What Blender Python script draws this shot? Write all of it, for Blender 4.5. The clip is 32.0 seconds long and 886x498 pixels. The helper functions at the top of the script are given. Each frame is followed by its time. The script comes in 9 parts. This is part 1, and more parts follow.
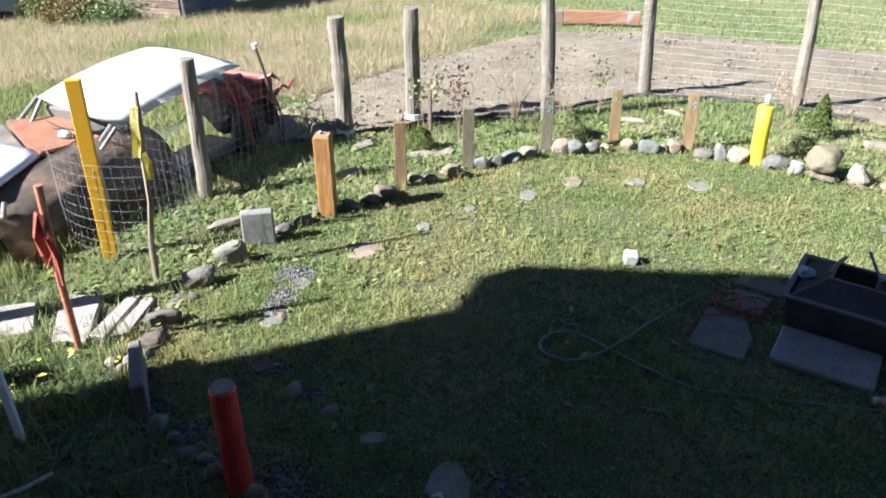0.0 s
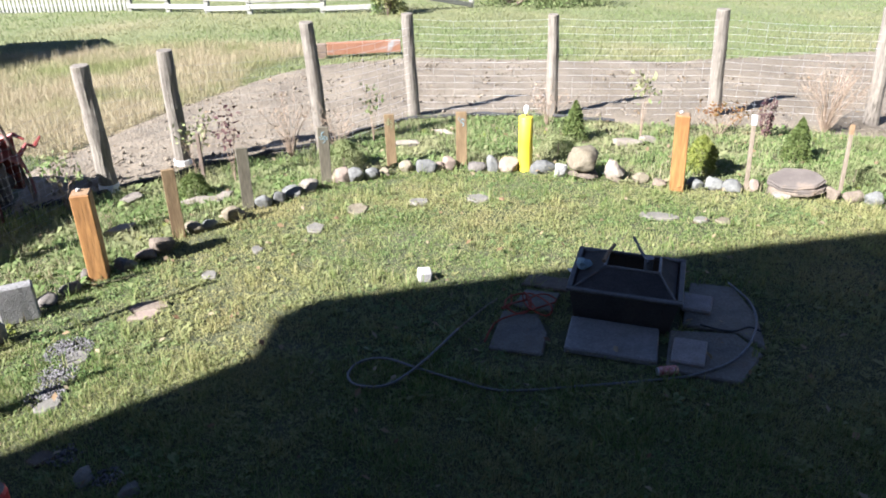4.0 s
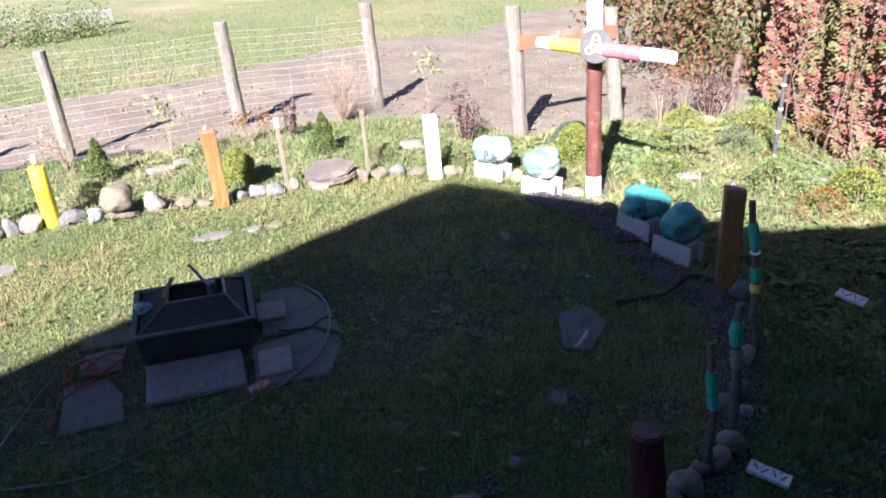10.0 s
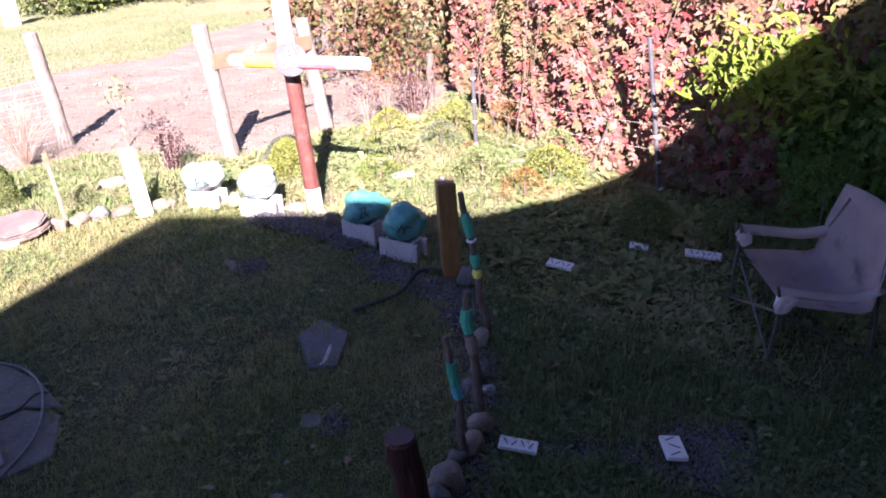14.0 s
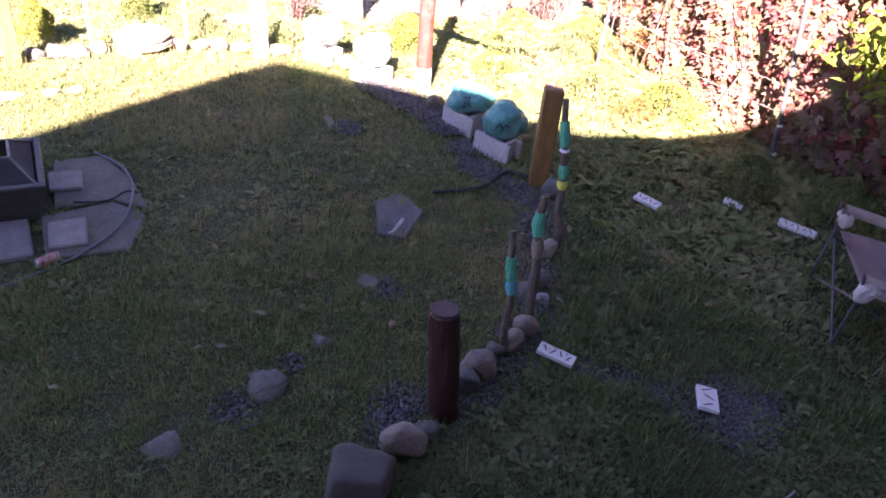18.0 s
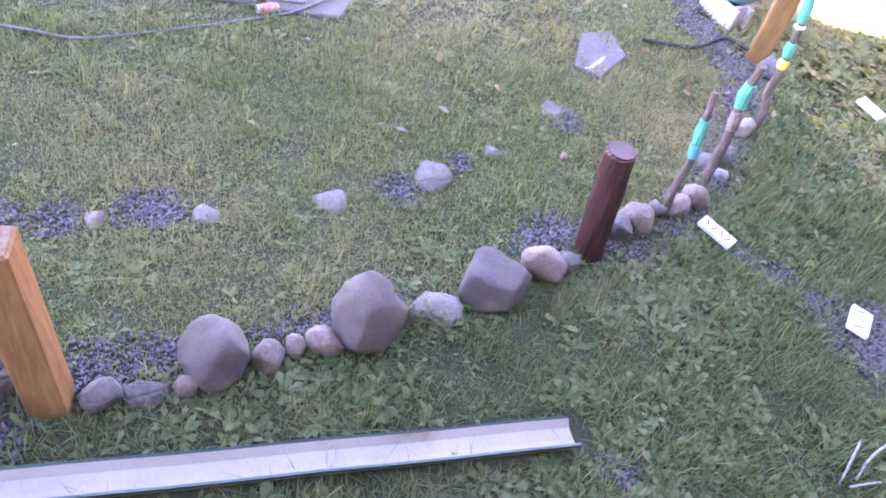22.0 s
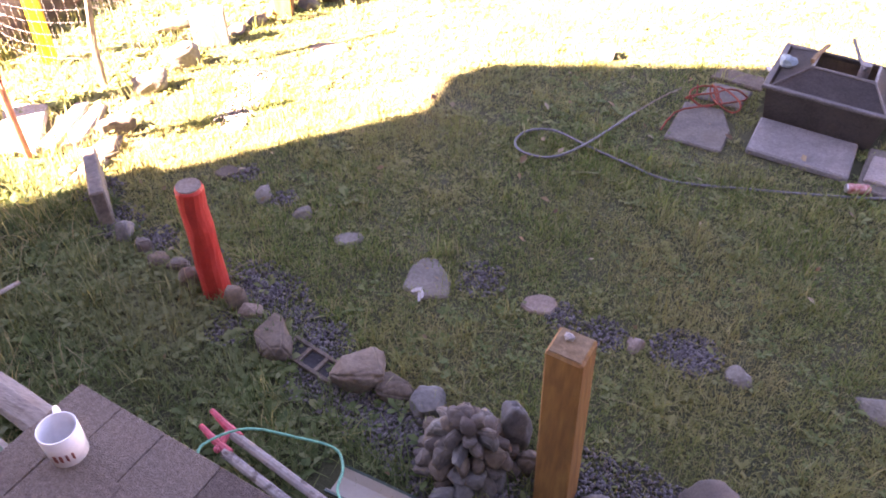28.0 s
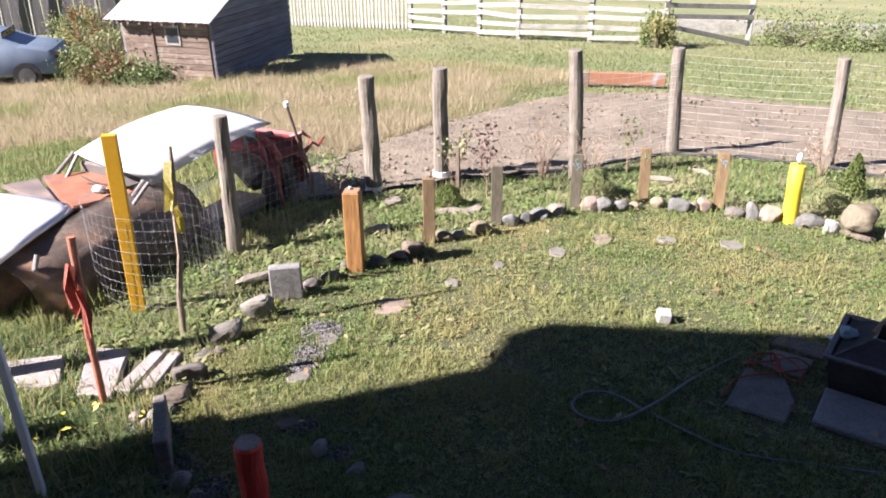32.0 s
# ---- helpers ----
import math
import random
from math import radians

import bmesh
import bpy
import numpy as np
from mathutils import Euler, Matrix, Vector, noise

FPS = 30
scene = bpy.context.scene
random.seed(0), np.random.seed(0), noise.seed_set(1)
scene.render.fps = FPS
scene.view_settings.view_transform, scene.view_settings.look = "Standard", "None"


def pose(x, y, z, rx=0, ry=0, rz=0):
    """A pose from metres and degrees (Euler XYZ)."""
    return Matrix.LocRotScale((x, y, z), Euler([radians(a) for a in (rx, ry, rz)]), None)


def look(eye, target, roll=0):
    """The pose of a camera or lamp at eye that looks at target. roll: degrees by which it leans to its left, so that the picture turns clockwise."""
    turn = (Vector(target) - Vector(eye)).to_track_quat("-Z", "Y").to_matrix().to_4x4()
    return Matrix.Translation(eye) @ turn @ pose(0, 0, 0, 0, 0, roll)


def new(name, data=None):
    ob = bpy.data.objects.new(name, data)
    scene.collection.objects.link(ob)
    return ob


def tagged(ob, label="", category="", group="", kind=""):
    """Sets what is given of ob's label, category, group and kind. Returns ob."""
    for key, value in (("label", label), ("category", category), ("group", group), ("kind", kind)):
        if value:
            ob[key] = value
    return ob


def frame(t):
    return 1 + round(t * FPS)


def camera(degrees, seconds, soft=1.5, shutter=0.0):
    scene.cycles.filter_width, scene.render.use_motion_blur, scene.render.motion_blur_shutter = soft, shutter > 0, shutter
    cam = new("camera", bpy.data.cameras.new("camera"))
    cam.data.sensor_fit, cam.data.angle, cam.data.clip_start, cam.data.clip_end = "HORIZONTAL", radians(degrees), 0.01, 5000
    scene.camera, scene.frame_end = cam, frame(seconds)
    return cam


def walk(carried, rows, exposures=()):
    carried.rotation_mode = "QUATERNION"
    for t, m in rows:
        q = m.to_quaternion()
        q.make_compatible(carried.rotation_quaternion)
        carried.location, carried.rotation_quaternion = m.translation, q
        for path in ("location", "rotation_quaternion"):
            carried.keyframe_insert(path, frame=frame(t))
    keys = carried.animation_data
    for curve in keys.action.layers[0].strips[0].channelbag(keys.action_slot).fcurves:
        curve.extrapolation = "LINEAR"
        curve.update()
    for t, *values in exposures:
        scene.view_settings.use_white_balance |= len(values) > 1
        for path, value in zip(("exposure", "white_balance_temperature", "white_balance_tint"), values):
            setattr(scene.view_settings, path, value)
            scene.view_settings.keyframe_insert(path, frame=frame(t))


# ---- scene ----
cam = camera(59.82, 32.0, soft=1.8)
PATH = [
    (0, look((-0.136, -0.165, 3.227), (-2.234, 4.601, 0.247), -0.24)),
    (0.5, look((-0.136, -0.158, 3.218), (-2.162, 4.630, 0.223), -0.40)),
    (1, look((-0.131, -0.149, 3.221), (-2.062, 4.688, 0.241), -0.47)),
    (1.5, look((-0.123, -0.138, 3.217), (-1.932, 4.747, 0.239), -0.46)),
    (2, look((-0.119, -0.123, 3.215), (-1.683, 4.853, 0.249), -0.35)),
    (2.5, look((-0.115, -0.108, 3.201), (-1.338, 5.011, 0.320), -0.29)),
    (4.5, look((-0.117, -0.084, 3.163), (-0.570, 5.222, 0.399), -0.71)),
    (5, look((-0.087, -0.070, 3.193), (-0.318, 5.238, 0.404), -1.00)),
    (5.5, look((-0.061, -0.043, 3.168), (0.080, 5.294, 0.430), -0.57)),
    (6, look((-0.060, 0.021, 3.168), (0.629, 5.375, 0.547), 0.93)),
    (6.5, look((-0.023, 0.004, 3.182), (0.683, 5.265, 0.385), -1.79)),
    (7, look((-0.023, 0.007, 3.165), (0.958, 5.249, 0.415), -1.13)),
    (7.5, look((-0.022, 0.015, 3.149), (1.164, 5.210, 0.391), -0.54)),
    (8, look((-0.004, 0.024, 3.132), (1.517, 5.117, 0.350), -0.06)),
    (8.5, look((0.016, 0.038, 3.124), (1.820, 5.005, 0.284), -0.20)),
    (9, look((0.033, 0.025, 3.124), (2.084, 4.867, 0.236), 0.08)),
    (9.5, look((0.029, 0.047, 3.128), (2.268, 4.805, 0.238), -0.18)),
    (10, look((0.081, 0.031, 3.101), (2.546, 4.786, 0.396), -1.76)),
    (10.5, look((0.108, 0.057, 3.087), (2.716, 4.727, 0.366), -1.10)),
    (11, look((0.095, 0.045, 3.096), (2.884, 4.608, 0.377), -0.01)),
    (11.5, look((0.088, 0.060, 3.103), (3.089, 4.503, 0.410), 0.50)),
    (12, look((0.114, 0.046, 3.121), (3.319, 4.314, 0.380), 0.07)),
    (12.5, look((0.125, 0.065, 3.116), (3.612, 4.116, 0.392), -2.48)),
    (13, look((0.152, 0.060, 3.105), (3.871, 3.894, 0.372), -4.87)),
    (13.5, look((0.189, 0.074, 3.107), (4.137, 3.674, 0.375), -4.49)),
    (15.5, look((0.278, -0.019, 3.085), (4.224, 3.435, 0.170), 4.39)),
    (16, look((0.271, -0.016, 3.099), (4.171, 3.288, -0.043), 6.12)),
    (16.5, look((0.266, -0.021, 3.090), (3.950, 3.641, 0.088), 8.05)),
    (17, look((0.256, -0.038, 3.079), (3.864, 3.615, -0.025), 8.26)),
    (17.5, look((0.236, -0.032, 3.031), (3.856, 3.608, -0.074), 8.59)),
    (18, look((0.185, -0.048, 2.985), (3.538, 3.671, -0.320), 8.85)),
    (18.5, look((0.181, -0.099, 2.964), (3.139, 3.654, -0.665), 11.84)),
    (19, look((0.182, -0.116, 2.964), (2.884, 3.522, -0.968), 15.17)),
    (19.5, look((0.172, -0.139, 2.952), (2.695, 3.476, -1.118), 16.74)),
    (20, look((0.140, -0.137, 2.939), (2.544, 3.417, -1.255), 18.10)),
    (20.5, look((0.133, -0.142, 2.946), (2.401, 3.394, -1.338), 17.70)),
    (21, look((0.136, -0.150, 2.939), (2.400, 3.344, -1.381), 18.18)),
    (21.5, look((0.113, -0.146, 2.930), (2.364, 3.352, -1.394), 18.21)),
    (22, look((0.084, -0.160, 2.920), (2.153, 3.353, -1.482), 17.72)),
    (22.5, look((0.085, -0.154, 2.932), (2.174, 3.344, -1.472), 18.05)),
    (23, look((0.058, -0.143, 2.927), (2.117, 3.364, -1.484), 18.58)),
    (23.5, look((0.019, -0.150, 2.921), (1.906, 3.420, -1.516), 17.24)),
    (24, look((-0.013, -0.158, 2.923), (1.486, 3.464, -1.619), 13.94)),
    (24.5, look((-0.043, -0.172, 2.922), (1.257, 3.509, -1.635), 13.65)),
    (25, look((-0.104, -0.123, 2.937), (0.747, 3.661, -1.641), 12.08)),
    (25.5, look((-0.150, -0.103, 2.937), (0.101, 3.796, -1.617), 10.81)),
    (26, look((-0.176, -0.098, 2.937), (-0.473, 3.877, -1.548), 8.12)),
    (26.5, look((-0.202, -0.100, 2.947), (-0.798, 3.928, -1.460), 6.91)),
    (28.5, look((-0.235, -0.173, 3.042), (-2.087, 4.105, -0.735), -0.44)),
    (29, look((-0.222, -0.191, 3.086), (-2.422, 4.256, -0.289), 0.20)),
    (29.5, look((-0.211, -0.205, 3.078), (-2.720, 4.254, -0.056), 1.01)),
    (30, look((-0.203, -0.216, 3.080), (-2.895, 4.285, 0.166), 2.16)),
    (30.5, look((-0.195, -0.228, 3.086), (-2.997, 4.229, 0.208), 2.69)),
    (31, look((-0.188, -0.207, 3.093), (-2.906, 4.341, 0.277), 1.92)),
    (31.5, look((-0.160, -0.169, 3.140), (-2.676, 4.528, 0.382), 1.38)),
    (32, look((-0.196, -0.143, 3.168), (-2.546, 4.745, 0.603), -0.66)),
]
EXPOSURES = [(0, 2.15, 5900, 10), (10, 2.27, 5900, 25), (12, 2.27, 6000, 27), (13, 2.5, 6200, 37), (16, 3.22, 6100, 50), (17, 3.55, 6450, 52), (18, 3.75, 7100, 50), (19, 4.95, 7500, 50), (20, 6.15, 7500, 52), (21, 6.68, 7500, 52), (23, 6.78, 8000, 54), (24, 6.85, 9200, 53), (25, 6.9, 9900, 53), (26, 6.85, 10900, 55), (28.5, 4.65, 8700, 53), (29, 3.95, 7900, 62), (29.5, 3.05, 7350, 54), (30.5, 2.5, 6950, 44), (32, 2.1, 6300, 24)]
walk(cam, PATH, EXPOSURES)


# ---- light ----
SUN_AZ, SUN_EL = radians(46.0 + 180.0), radians(35.5)
world = bpy.data.worlds.new("sky")
scene.world = world
world.use_nodes = True
wn = world.node_tree.nodes
sky = wn.new("ShaderNodeTexSky")
sky.sky_type, sky.sun_disc = "NISHITA", False
sky.sun_elevation, sky.sun_rotation = SUN_EL, SUN_AZ
sky.altitude, sky.air_density, sky.dust_density = 1500, 0.42, 0.3
world.node_tree.links.new(sky.outputs[0], wn["Background"].inputs[0])
wn["Background"].inputs[1].default_value = 0.05
sun = new("sun", bpy.data.lights.new("sun", "SUN"))
sun.data.energy, sun.data.angle, sun.data.color = 5.0, radians(0.55), (1.0, 0.95, 0.87)
to_sun = Vector((math.sin(SUN_AZ) * math.cos(SUN_EL), math.cos(SUN_AZ) * math.cos(SUN_EL), math.sin(SUN_EL)))
sun.rotation_euler = to_sun.to_track_quat("Z", "Y").to_euler()


# ---- helpers of this scene ----
from mathutils.bvhtree import BVHTree

rnd = random.Random(7)


def ground_z(x, y):
    """The yard is level and the land falls away gently past the garden fence."""
    r = min(math.hypot(x, y), 40.0) - 7.0
    return -0.08 * (math.sqrt(r * r + 1) + r) / 2 + 0.0057


def link_mesh(name, bm, material, smooth=False):
    me = bpy.data.meshes.new(name)
    bm.normal_update()
    bm.to_mesh(me)
    bm.free()
    if material:
        me.materials.append(material)
    if smooth:
        me.polygons.foreach_set("use_smooth", [True] * len(me.polygons))
    return me


def part(name, bm, material, parent, label="", smooth=False):
    ob = new(name, link_mesh(name, bm, material, smooth))
    ob.parent = parent
    if label:
        tagged(ob, label)
    return ob


def thing(name, x, y, z, label, category, group="", kind="", turn=0.0):
    ob = new(name)
    ob.empty_display_size = 0.1
    ob.matrix_basis = pose(x, y, z, 0, 0, turn)
    return tagged(ob, label, category, group, kind)


def solid(name, bm, material, m, label, category, group="", kind="", smooth=False):
    ob = new(name, link_mesh(name, bm, material, smooth))
    ob.matrix_basis = m
    return tagged(ob, label, category, group, kind)


def box(sx, sy, sz, at=(0, 0, 0), bevel=0.0, m=None, bm=None):
    """A box on its base centre, with bevelled edges."""
    b = bmesh.new()
    bmesh.ops.create_cube(b, size=1)
    bmesh.ops.transform(b, matrix=Matrix.Translation((at[0], at[1], at[2] + sz / 2)) @ Matrix.Diagonal((sx, sy, sz, 1)), verts=b.verts)
    if bevel:
        bmesh.ops.bevel(b, geom=b.edges[:], offset=bevel, segments=1, affect="EDGES")
    if m:
        bmesh.ops.transform(b, matrix=m, verts=b.verts)
    if bm is None:
        return b
    me = bpy.data.meshes.new("tmp")
    b.to_mesh(me)
    b.free()
    bm.from_mesh(me)
    bpy.data.meshes.remove(me)
    return bm


def tube(points, radii, sides=10, bm=None, cap=True, wob=0.0, seed=0):
    """A tapered tube along points."""
    bm = bm or bmesh.new()
    if not hasattr(radii, "__len__"):
        radii = [radii] * len(points)
    pts = [Vector(p) for p in points]
    rings, ref, r = [], Vector((0.31, 0.17, 0.93)), random.Random(seed)
    for i, p in enumerate(pts):
        d = (pts[min(i + 1, len(pts) - 1)] - pts[max(i - 1, 0)]).normalized()
        a = d.cross(ref if abs(d.dot(ref)) < 0.95 else Vector((1, 0, 0))).normalized()
        b = d.cross(a)
        rings.append([bm.verts.new(p + (a * math.cos(2 * math.pi * k / sides) + b * math.sin(2 * math.pi * k / sides)) * radii[i] * (1 + wob * r.uniform(-1, 1))) for k in range(sides)])
    for q, s in zip(rings, rings[1:]):
        for k in range(sides):
            bm.faces.new((q[k], q[(k + 1) % sides], s[(k + 1) % sides], s[k]))
    if cap:
        bm.faces.new(rings[0])
        bm.faces.new(rings[-1][::-1])
    bmesh.ops.recalc_face_normals(bm, faces=bm.faces[:])
    return bm


def wires(segments, r):
    """Thin three-sided wires, many in one mesh."""
    a = np.array([s[0] for s in segments], float)
    b = np.array([s[1] for s in segments], float)
    d = b - a
    d /= np.linalg.norm(d, axis=1, keepdims=True) + 1e-9
    ref = np.where(np.abs(d[:, 2:3]) > 0.8, (1.0, 0.0, 0.0), (0.0, 0.0, 1.0))
    u = np.cross(d, ref)
    u /= np.linalg.norm(u, axis=1, keepdims=True) + 1e-9
    v = np.cross(d, u)
    ring = [u * math.cos(t) + v * math.sin(t) for t in (0, 2.094, 4.189)]
    verts = np.stack([a + q * r for q in ring] + [b + q * r for q in ring], 1).reshape(-1, 3)
    base = np.arange(len(a))[:, None, None] * 6
    faces = (base + np.array([[0, 1, 4, 3], [1, 2, 5, 4], [2, 0, 3, 5]])).reshape(-1, 4)
    me = bpy.data.meshes.new("wires")
    me.from_pydata(verts.tolist(), [], faces.tolist())
    return me


def lump(seed, sx, sy, sz, rough=0.18, flat=0.0, sub=3, boxy=0.0, cuts=()):
    """A rounded, uneven stone with worn flat facets, resting on z = 0."""
    cuts = [(Vector(c[:3]).normalized(), c[3]) for c in cuts]
    bm = bmesh.new()
    bmesh.ops.create_icosphere(bm, subdivisions=sub, radius=1)
    off = Vector((seed * 3.17, seed * 1.73, seed * 0.91))
    for v in bm.verts:
        p = v.co.copy()
        if boxy:
            k = (abs(p.x) ** 4 + abs(p.y) ** 4 + abs(p.z) ** 4) ** 0.25
            p = p.lerp(p / k * 0.94, boxy)
        n = noise.noise(p * 1.1 + off) * rough * 1.6 + noise.noise(p * 2.7 + off) * rough * 0.6 + noise.noise(p * 6 + off) * rough * 0.16
        p = p * (1 + n)
        for d, q in cuts:
            over = p.dot(d) - q
            if over > 0:
                p -= d * over * 0.92 * over / (over + 0.1)
        p *= 1 + 0.035 * noise.noise(p * 4.3 - off) + 0.02 * noise.noise(p * 9 + off)
        if flat and p.z > 1 - flat:
            p.z = 1 - flat + (p.z - 1 + flat) * 0.25
        v.co = Vector((p.x * sx / 2, p.y * sy / 2, p.z * sz / 2))
    low = min(v.co.z for v in bm.verts)
    for v in bm.verts:
        v.co.z = max(v.co.z - low - sz * 0.12, 0.0 - 0.01)
    return bm


# ---- materials ----
def nodes_of(name):
    m = bpy.data.materials.new(name)
    m.use_nodes = True
    nt = m.node_tree
    return m, nt, nt.nodes["Principled BSDF"]


def ramp_between(nt, fac, c1, c2, lo=0.35, hi=0.65):
    r = nt.nodes.new("ShaderNodeValToRGB")
    r.color_ramp.elements[0].position, r.color_ramp.elements[1].position = lo, hi
    r.color_ramp.elements[0].color, r.color_ramp.elements[1].color = (*c1, 1), (*c2, 1)
    nt.links.new(fac, r.inputs[0])
    return r.outputs[0]


def noise_at(nt, scale, detail=4.0, stretch=None, rough=0.6, world_space=False):
    n = nt.nodes.new("ShaderNodeTexNoise")
    n.inputs["Scale"].default_value, n.inputs["Detail"].default_value, n.inputs["Roughness"].default_value = scale, detail, rough
    if world_space:
        src = nt.nodes.new("ShaderNodeNewGeometry").outputs["Position"]
    else:
        src = nt.nodes.new("ShaderNodeTexCoord").outputs["Object"]
    if stretch:
        mp = nt.nodes.new("ShaderNodeMapping")
        mp.inputs["Scale"].default_value = stretch
        nt.links.new(src, mp.inputs["Vector"])
        src = mp.outputs[0]
    nt.links.new(src, n.inputs["Vector"])
    return n.outputs["Fac"]


def mixed(nt, a, b, fac, mode="MIX"):
    mx = nt.nodes.new("ShaderNodeMix")
    mx.data_type, mx.blend_type = "RGBA", mode
    ia, ib = [s for s in mx.inputs if s.name == "A" and s.type == "RGBA"][0], [s for s in mx.inputs if s.name == "B" and s.type == "RGBA"][0]
    for sock, val in ((ia, a), (ib, b), (mx.inputs[0], fac)):
        if isinstance(val, (int, float)):
            sock.default_value = val
        elif isinstance(val, tuple):
            sock.default_value = (*val, 1)
        else:
            nt.links.new(val, sock)
    return [s for s in mx.outputs if s.type == "RGBA"][0]


def surface(name, c1, c2, scale=8.0, rough=0.8, bump=0.3, metal=0.0, fine=60.0, stretch=None, stain=None, stain_scale=2.0, vary=0.0, dist=0.01, stain_lo=0.55, stain_hi=0.7, speck=1.0):
    """Two tones by a coarse noise, a fine grain, optional stains, and bump."""
    m, nt, b = nodes_of(name)
    coarse, grain = noise_at(nt, scale, 5, stretch), noise_at(nt, fine, 3, stretch)
    col = ramp_between(nt, coarse, c1, c2)
    dark = ramp_between(nt, grain, (1 - 0.28 * speck,) * 3, (1 + 0.14 * speck,) * 3, 0.3, 0.7)
    col = mixed(nt, col, dark, 1.0, "MULTIPLY")
    if stain:
        f = ramp_between(nt, noise_at(nt, stain_scale, 6), (0, 0, 0), (1, 1, 1), stain_lo, stain_hi)
        col = mixed(nt, col, stain, f)
    if vary:
        info = nt.nodes.new("ShaderNodeObjectInfo")
        hs = nt.nodes.new("ShaderNodeHueSaturation")
        mr = nt.nodes.new("ShaderNodeMapRange")
        mr.inputs["To Min"].default_value, mr.inputs["To Max"].default_value = 1 - vary, 1 + vary
        nt.links.new(info.outputs["Random"], mr.inputs["Value"])
        nt.links.new(mr.outputs[0], hs.inputs["Value"])
        nt.links.new(col, hs.inputs["Color"])
        col = hs.outputs[0]
    nt.links.new(col, b.inputs["Base Color"])
    b.inputs["Roughness"].default_value, b.inputs["Metallic"].default_value = rough, metal
    if bump:
        bp = nt.nodes.new("ShaderNodeBump")
        bp.inputs["Strength"].default_value, bp.inputs["Distance"].default_value = bump, dist
        nt.links.new(grain, bp.inputs["Height"])
        nt.links.new(bp.outputs[0], b.inputs["Normal"])
    return m


def leafy(name, colours, patch=None, patch_scale=0.6, translucent=0.35, rough=0.55, lo=0.45, hi=0.62):
    """Blades and leaves: each its own tone, drier or greener in patches."""
    m, nt, b = nodes_of(name)
    geo = nt.nodes.new("ShaderNodeNewGeometry")
    r = nt.nodes.new("ShaderNodeValToRGB")
    els = r.color_ramp.elements
    while len(els) < len(colours):
        els.new(0.5)
    for i, c in enumerate(colours):
        els[i].position, els[i].color = i / (len(colours) - 1), (*c, 1)
    nt.links.new(geo.outputs["Random Per Island"], r.inputs[0])
    col = r.outputs[0]
    if patch:
        f = ramp_between(nt, noise_at(nt, patch_scale, 5, world_space=True), (0, 0, 0), (1, 1, 1), lo, hi)
        col = mixed(nt, col, patch, f)
    nt.links.new(col, b.inputs["Base Color"])
    b.inputs["Roughness"].default_value = rough
    b.inputs["Specular IOR Level"].default_value = 0.22
    tr = nt.nodes.new("ShaderNodeBsdfTranslucent")
    nt.links.new(col, tr.inputs["Color"])
    mx = nt.nodes.new("ShaderNodeMixShader")
    mx.inputs[0].default_value = translucent
    nt.links.new(b.outputs[0], mx.inputs[1])
    nt.links.new(tr.outputs[0], mx.inputs[2])
    nt.links.new(mx.outputs[0], nt.nodes["Material Output"].inputs["Surface"])
    return m


M = {}
M["soil"] = surface("earth under grass", (0.0427, 0.0519, 0.0217), (0.0806, 0.085, 0.0415), 1.6, 0.95, 0.8, fine=45, stain=(0.124, 0.114, 0.0742), stain_scale=0.9)
M["meadow"] = surface("meadow turf", (0.125, 0.15, 0.06), (0.19, 0.195, 0.09), 0.5, 0.95, 0.8, fine=14, stain=(0.22, 0.20, 0.11), stain_scale=0.15, dist=0.03)
M["dirt"] = surface("tilled garden soil", (0.168, 0.138, 0.098), (0.218, 0.184, 0.136), 1.1, 0.95, 1.0, fine=26, stain=(0.13, 0.105, 0.073), stain_scale=3.5, dist=0.03)
M["lawn"] = leafy("lawn grass", ((0.09, 0.155, 0.042), (0.14, 0.22, 0.06), (0.20, 0.275, 0.085), (0.275, 0.29, 0.125), (0.33, 0.30, 0.16)), (0.36, 0.325, 0.15), 0.55, lo=0.43, hi=0.64)
M["verge"] = leafy("rank verge grass", ((0.0723, 0.125, 0.047), (0.112, 0.178, 0.066), (0.162, 0.224, 0.087), (0.233, 0.27, 0.132)), (0.2, 0.23, 0.105), 0.9, lo=0.5, hi=0.66)
M["weed"] = leafy("broad weed leaves", ((0.09, 0.145, 0.05), (0.13, 0.195, 0.07), (0.18, 0.245, 0.095), (0.24, 0.28, 0.125)), (0.29, 0.28, 0.12), 0.7)
M["bed"] = leafy("garden bed greenery", ((0.10, 0.155, 0.05), (0.145, 0.215, 0.07), (0.20, 0.265, 0.095), (0.27, 0.285, 0.14)), (0.28, 0.285, 0.145), 1.1)
M["hay"] = leafy("dry tall grass", ((0.30, 0.245, 0.15), (0.38, 0.32, 0.205), (0.43, 0.37, 0.25), (0.30, 0.265, 0.145)), (0.23, 0.25, 0.10), 0.45, lo=0.46, hi=0.62)
M["far"] = leafy("far green grass", ((0.13, 0.185, 0.065), (0.17, 0.215, 0.085), (0.22, 0.24, 0.115)), (0.27, 0.25, 0.135), 0.16, lo=0.45, hi=0.66)
M["creeper"] = leafy("autumn creeper leaves", ((0.14, 0.15, 0.055), (0.24, 0.19, 0.10), (0.25, 0.115, 0.085), (0.25, 0.05, 0.045), (0.28, 0.155, 0.13), (0.17, 0.15, 0.07), (0.19, 0.06, 0.055), (0.31, 0.22, 0.16), (0.20, 0.10, 0.085)), (0.18, 0.17, 0.065), 0.7, translucent=0.35, rough=0.6, lo=0.5, hi=0.62)
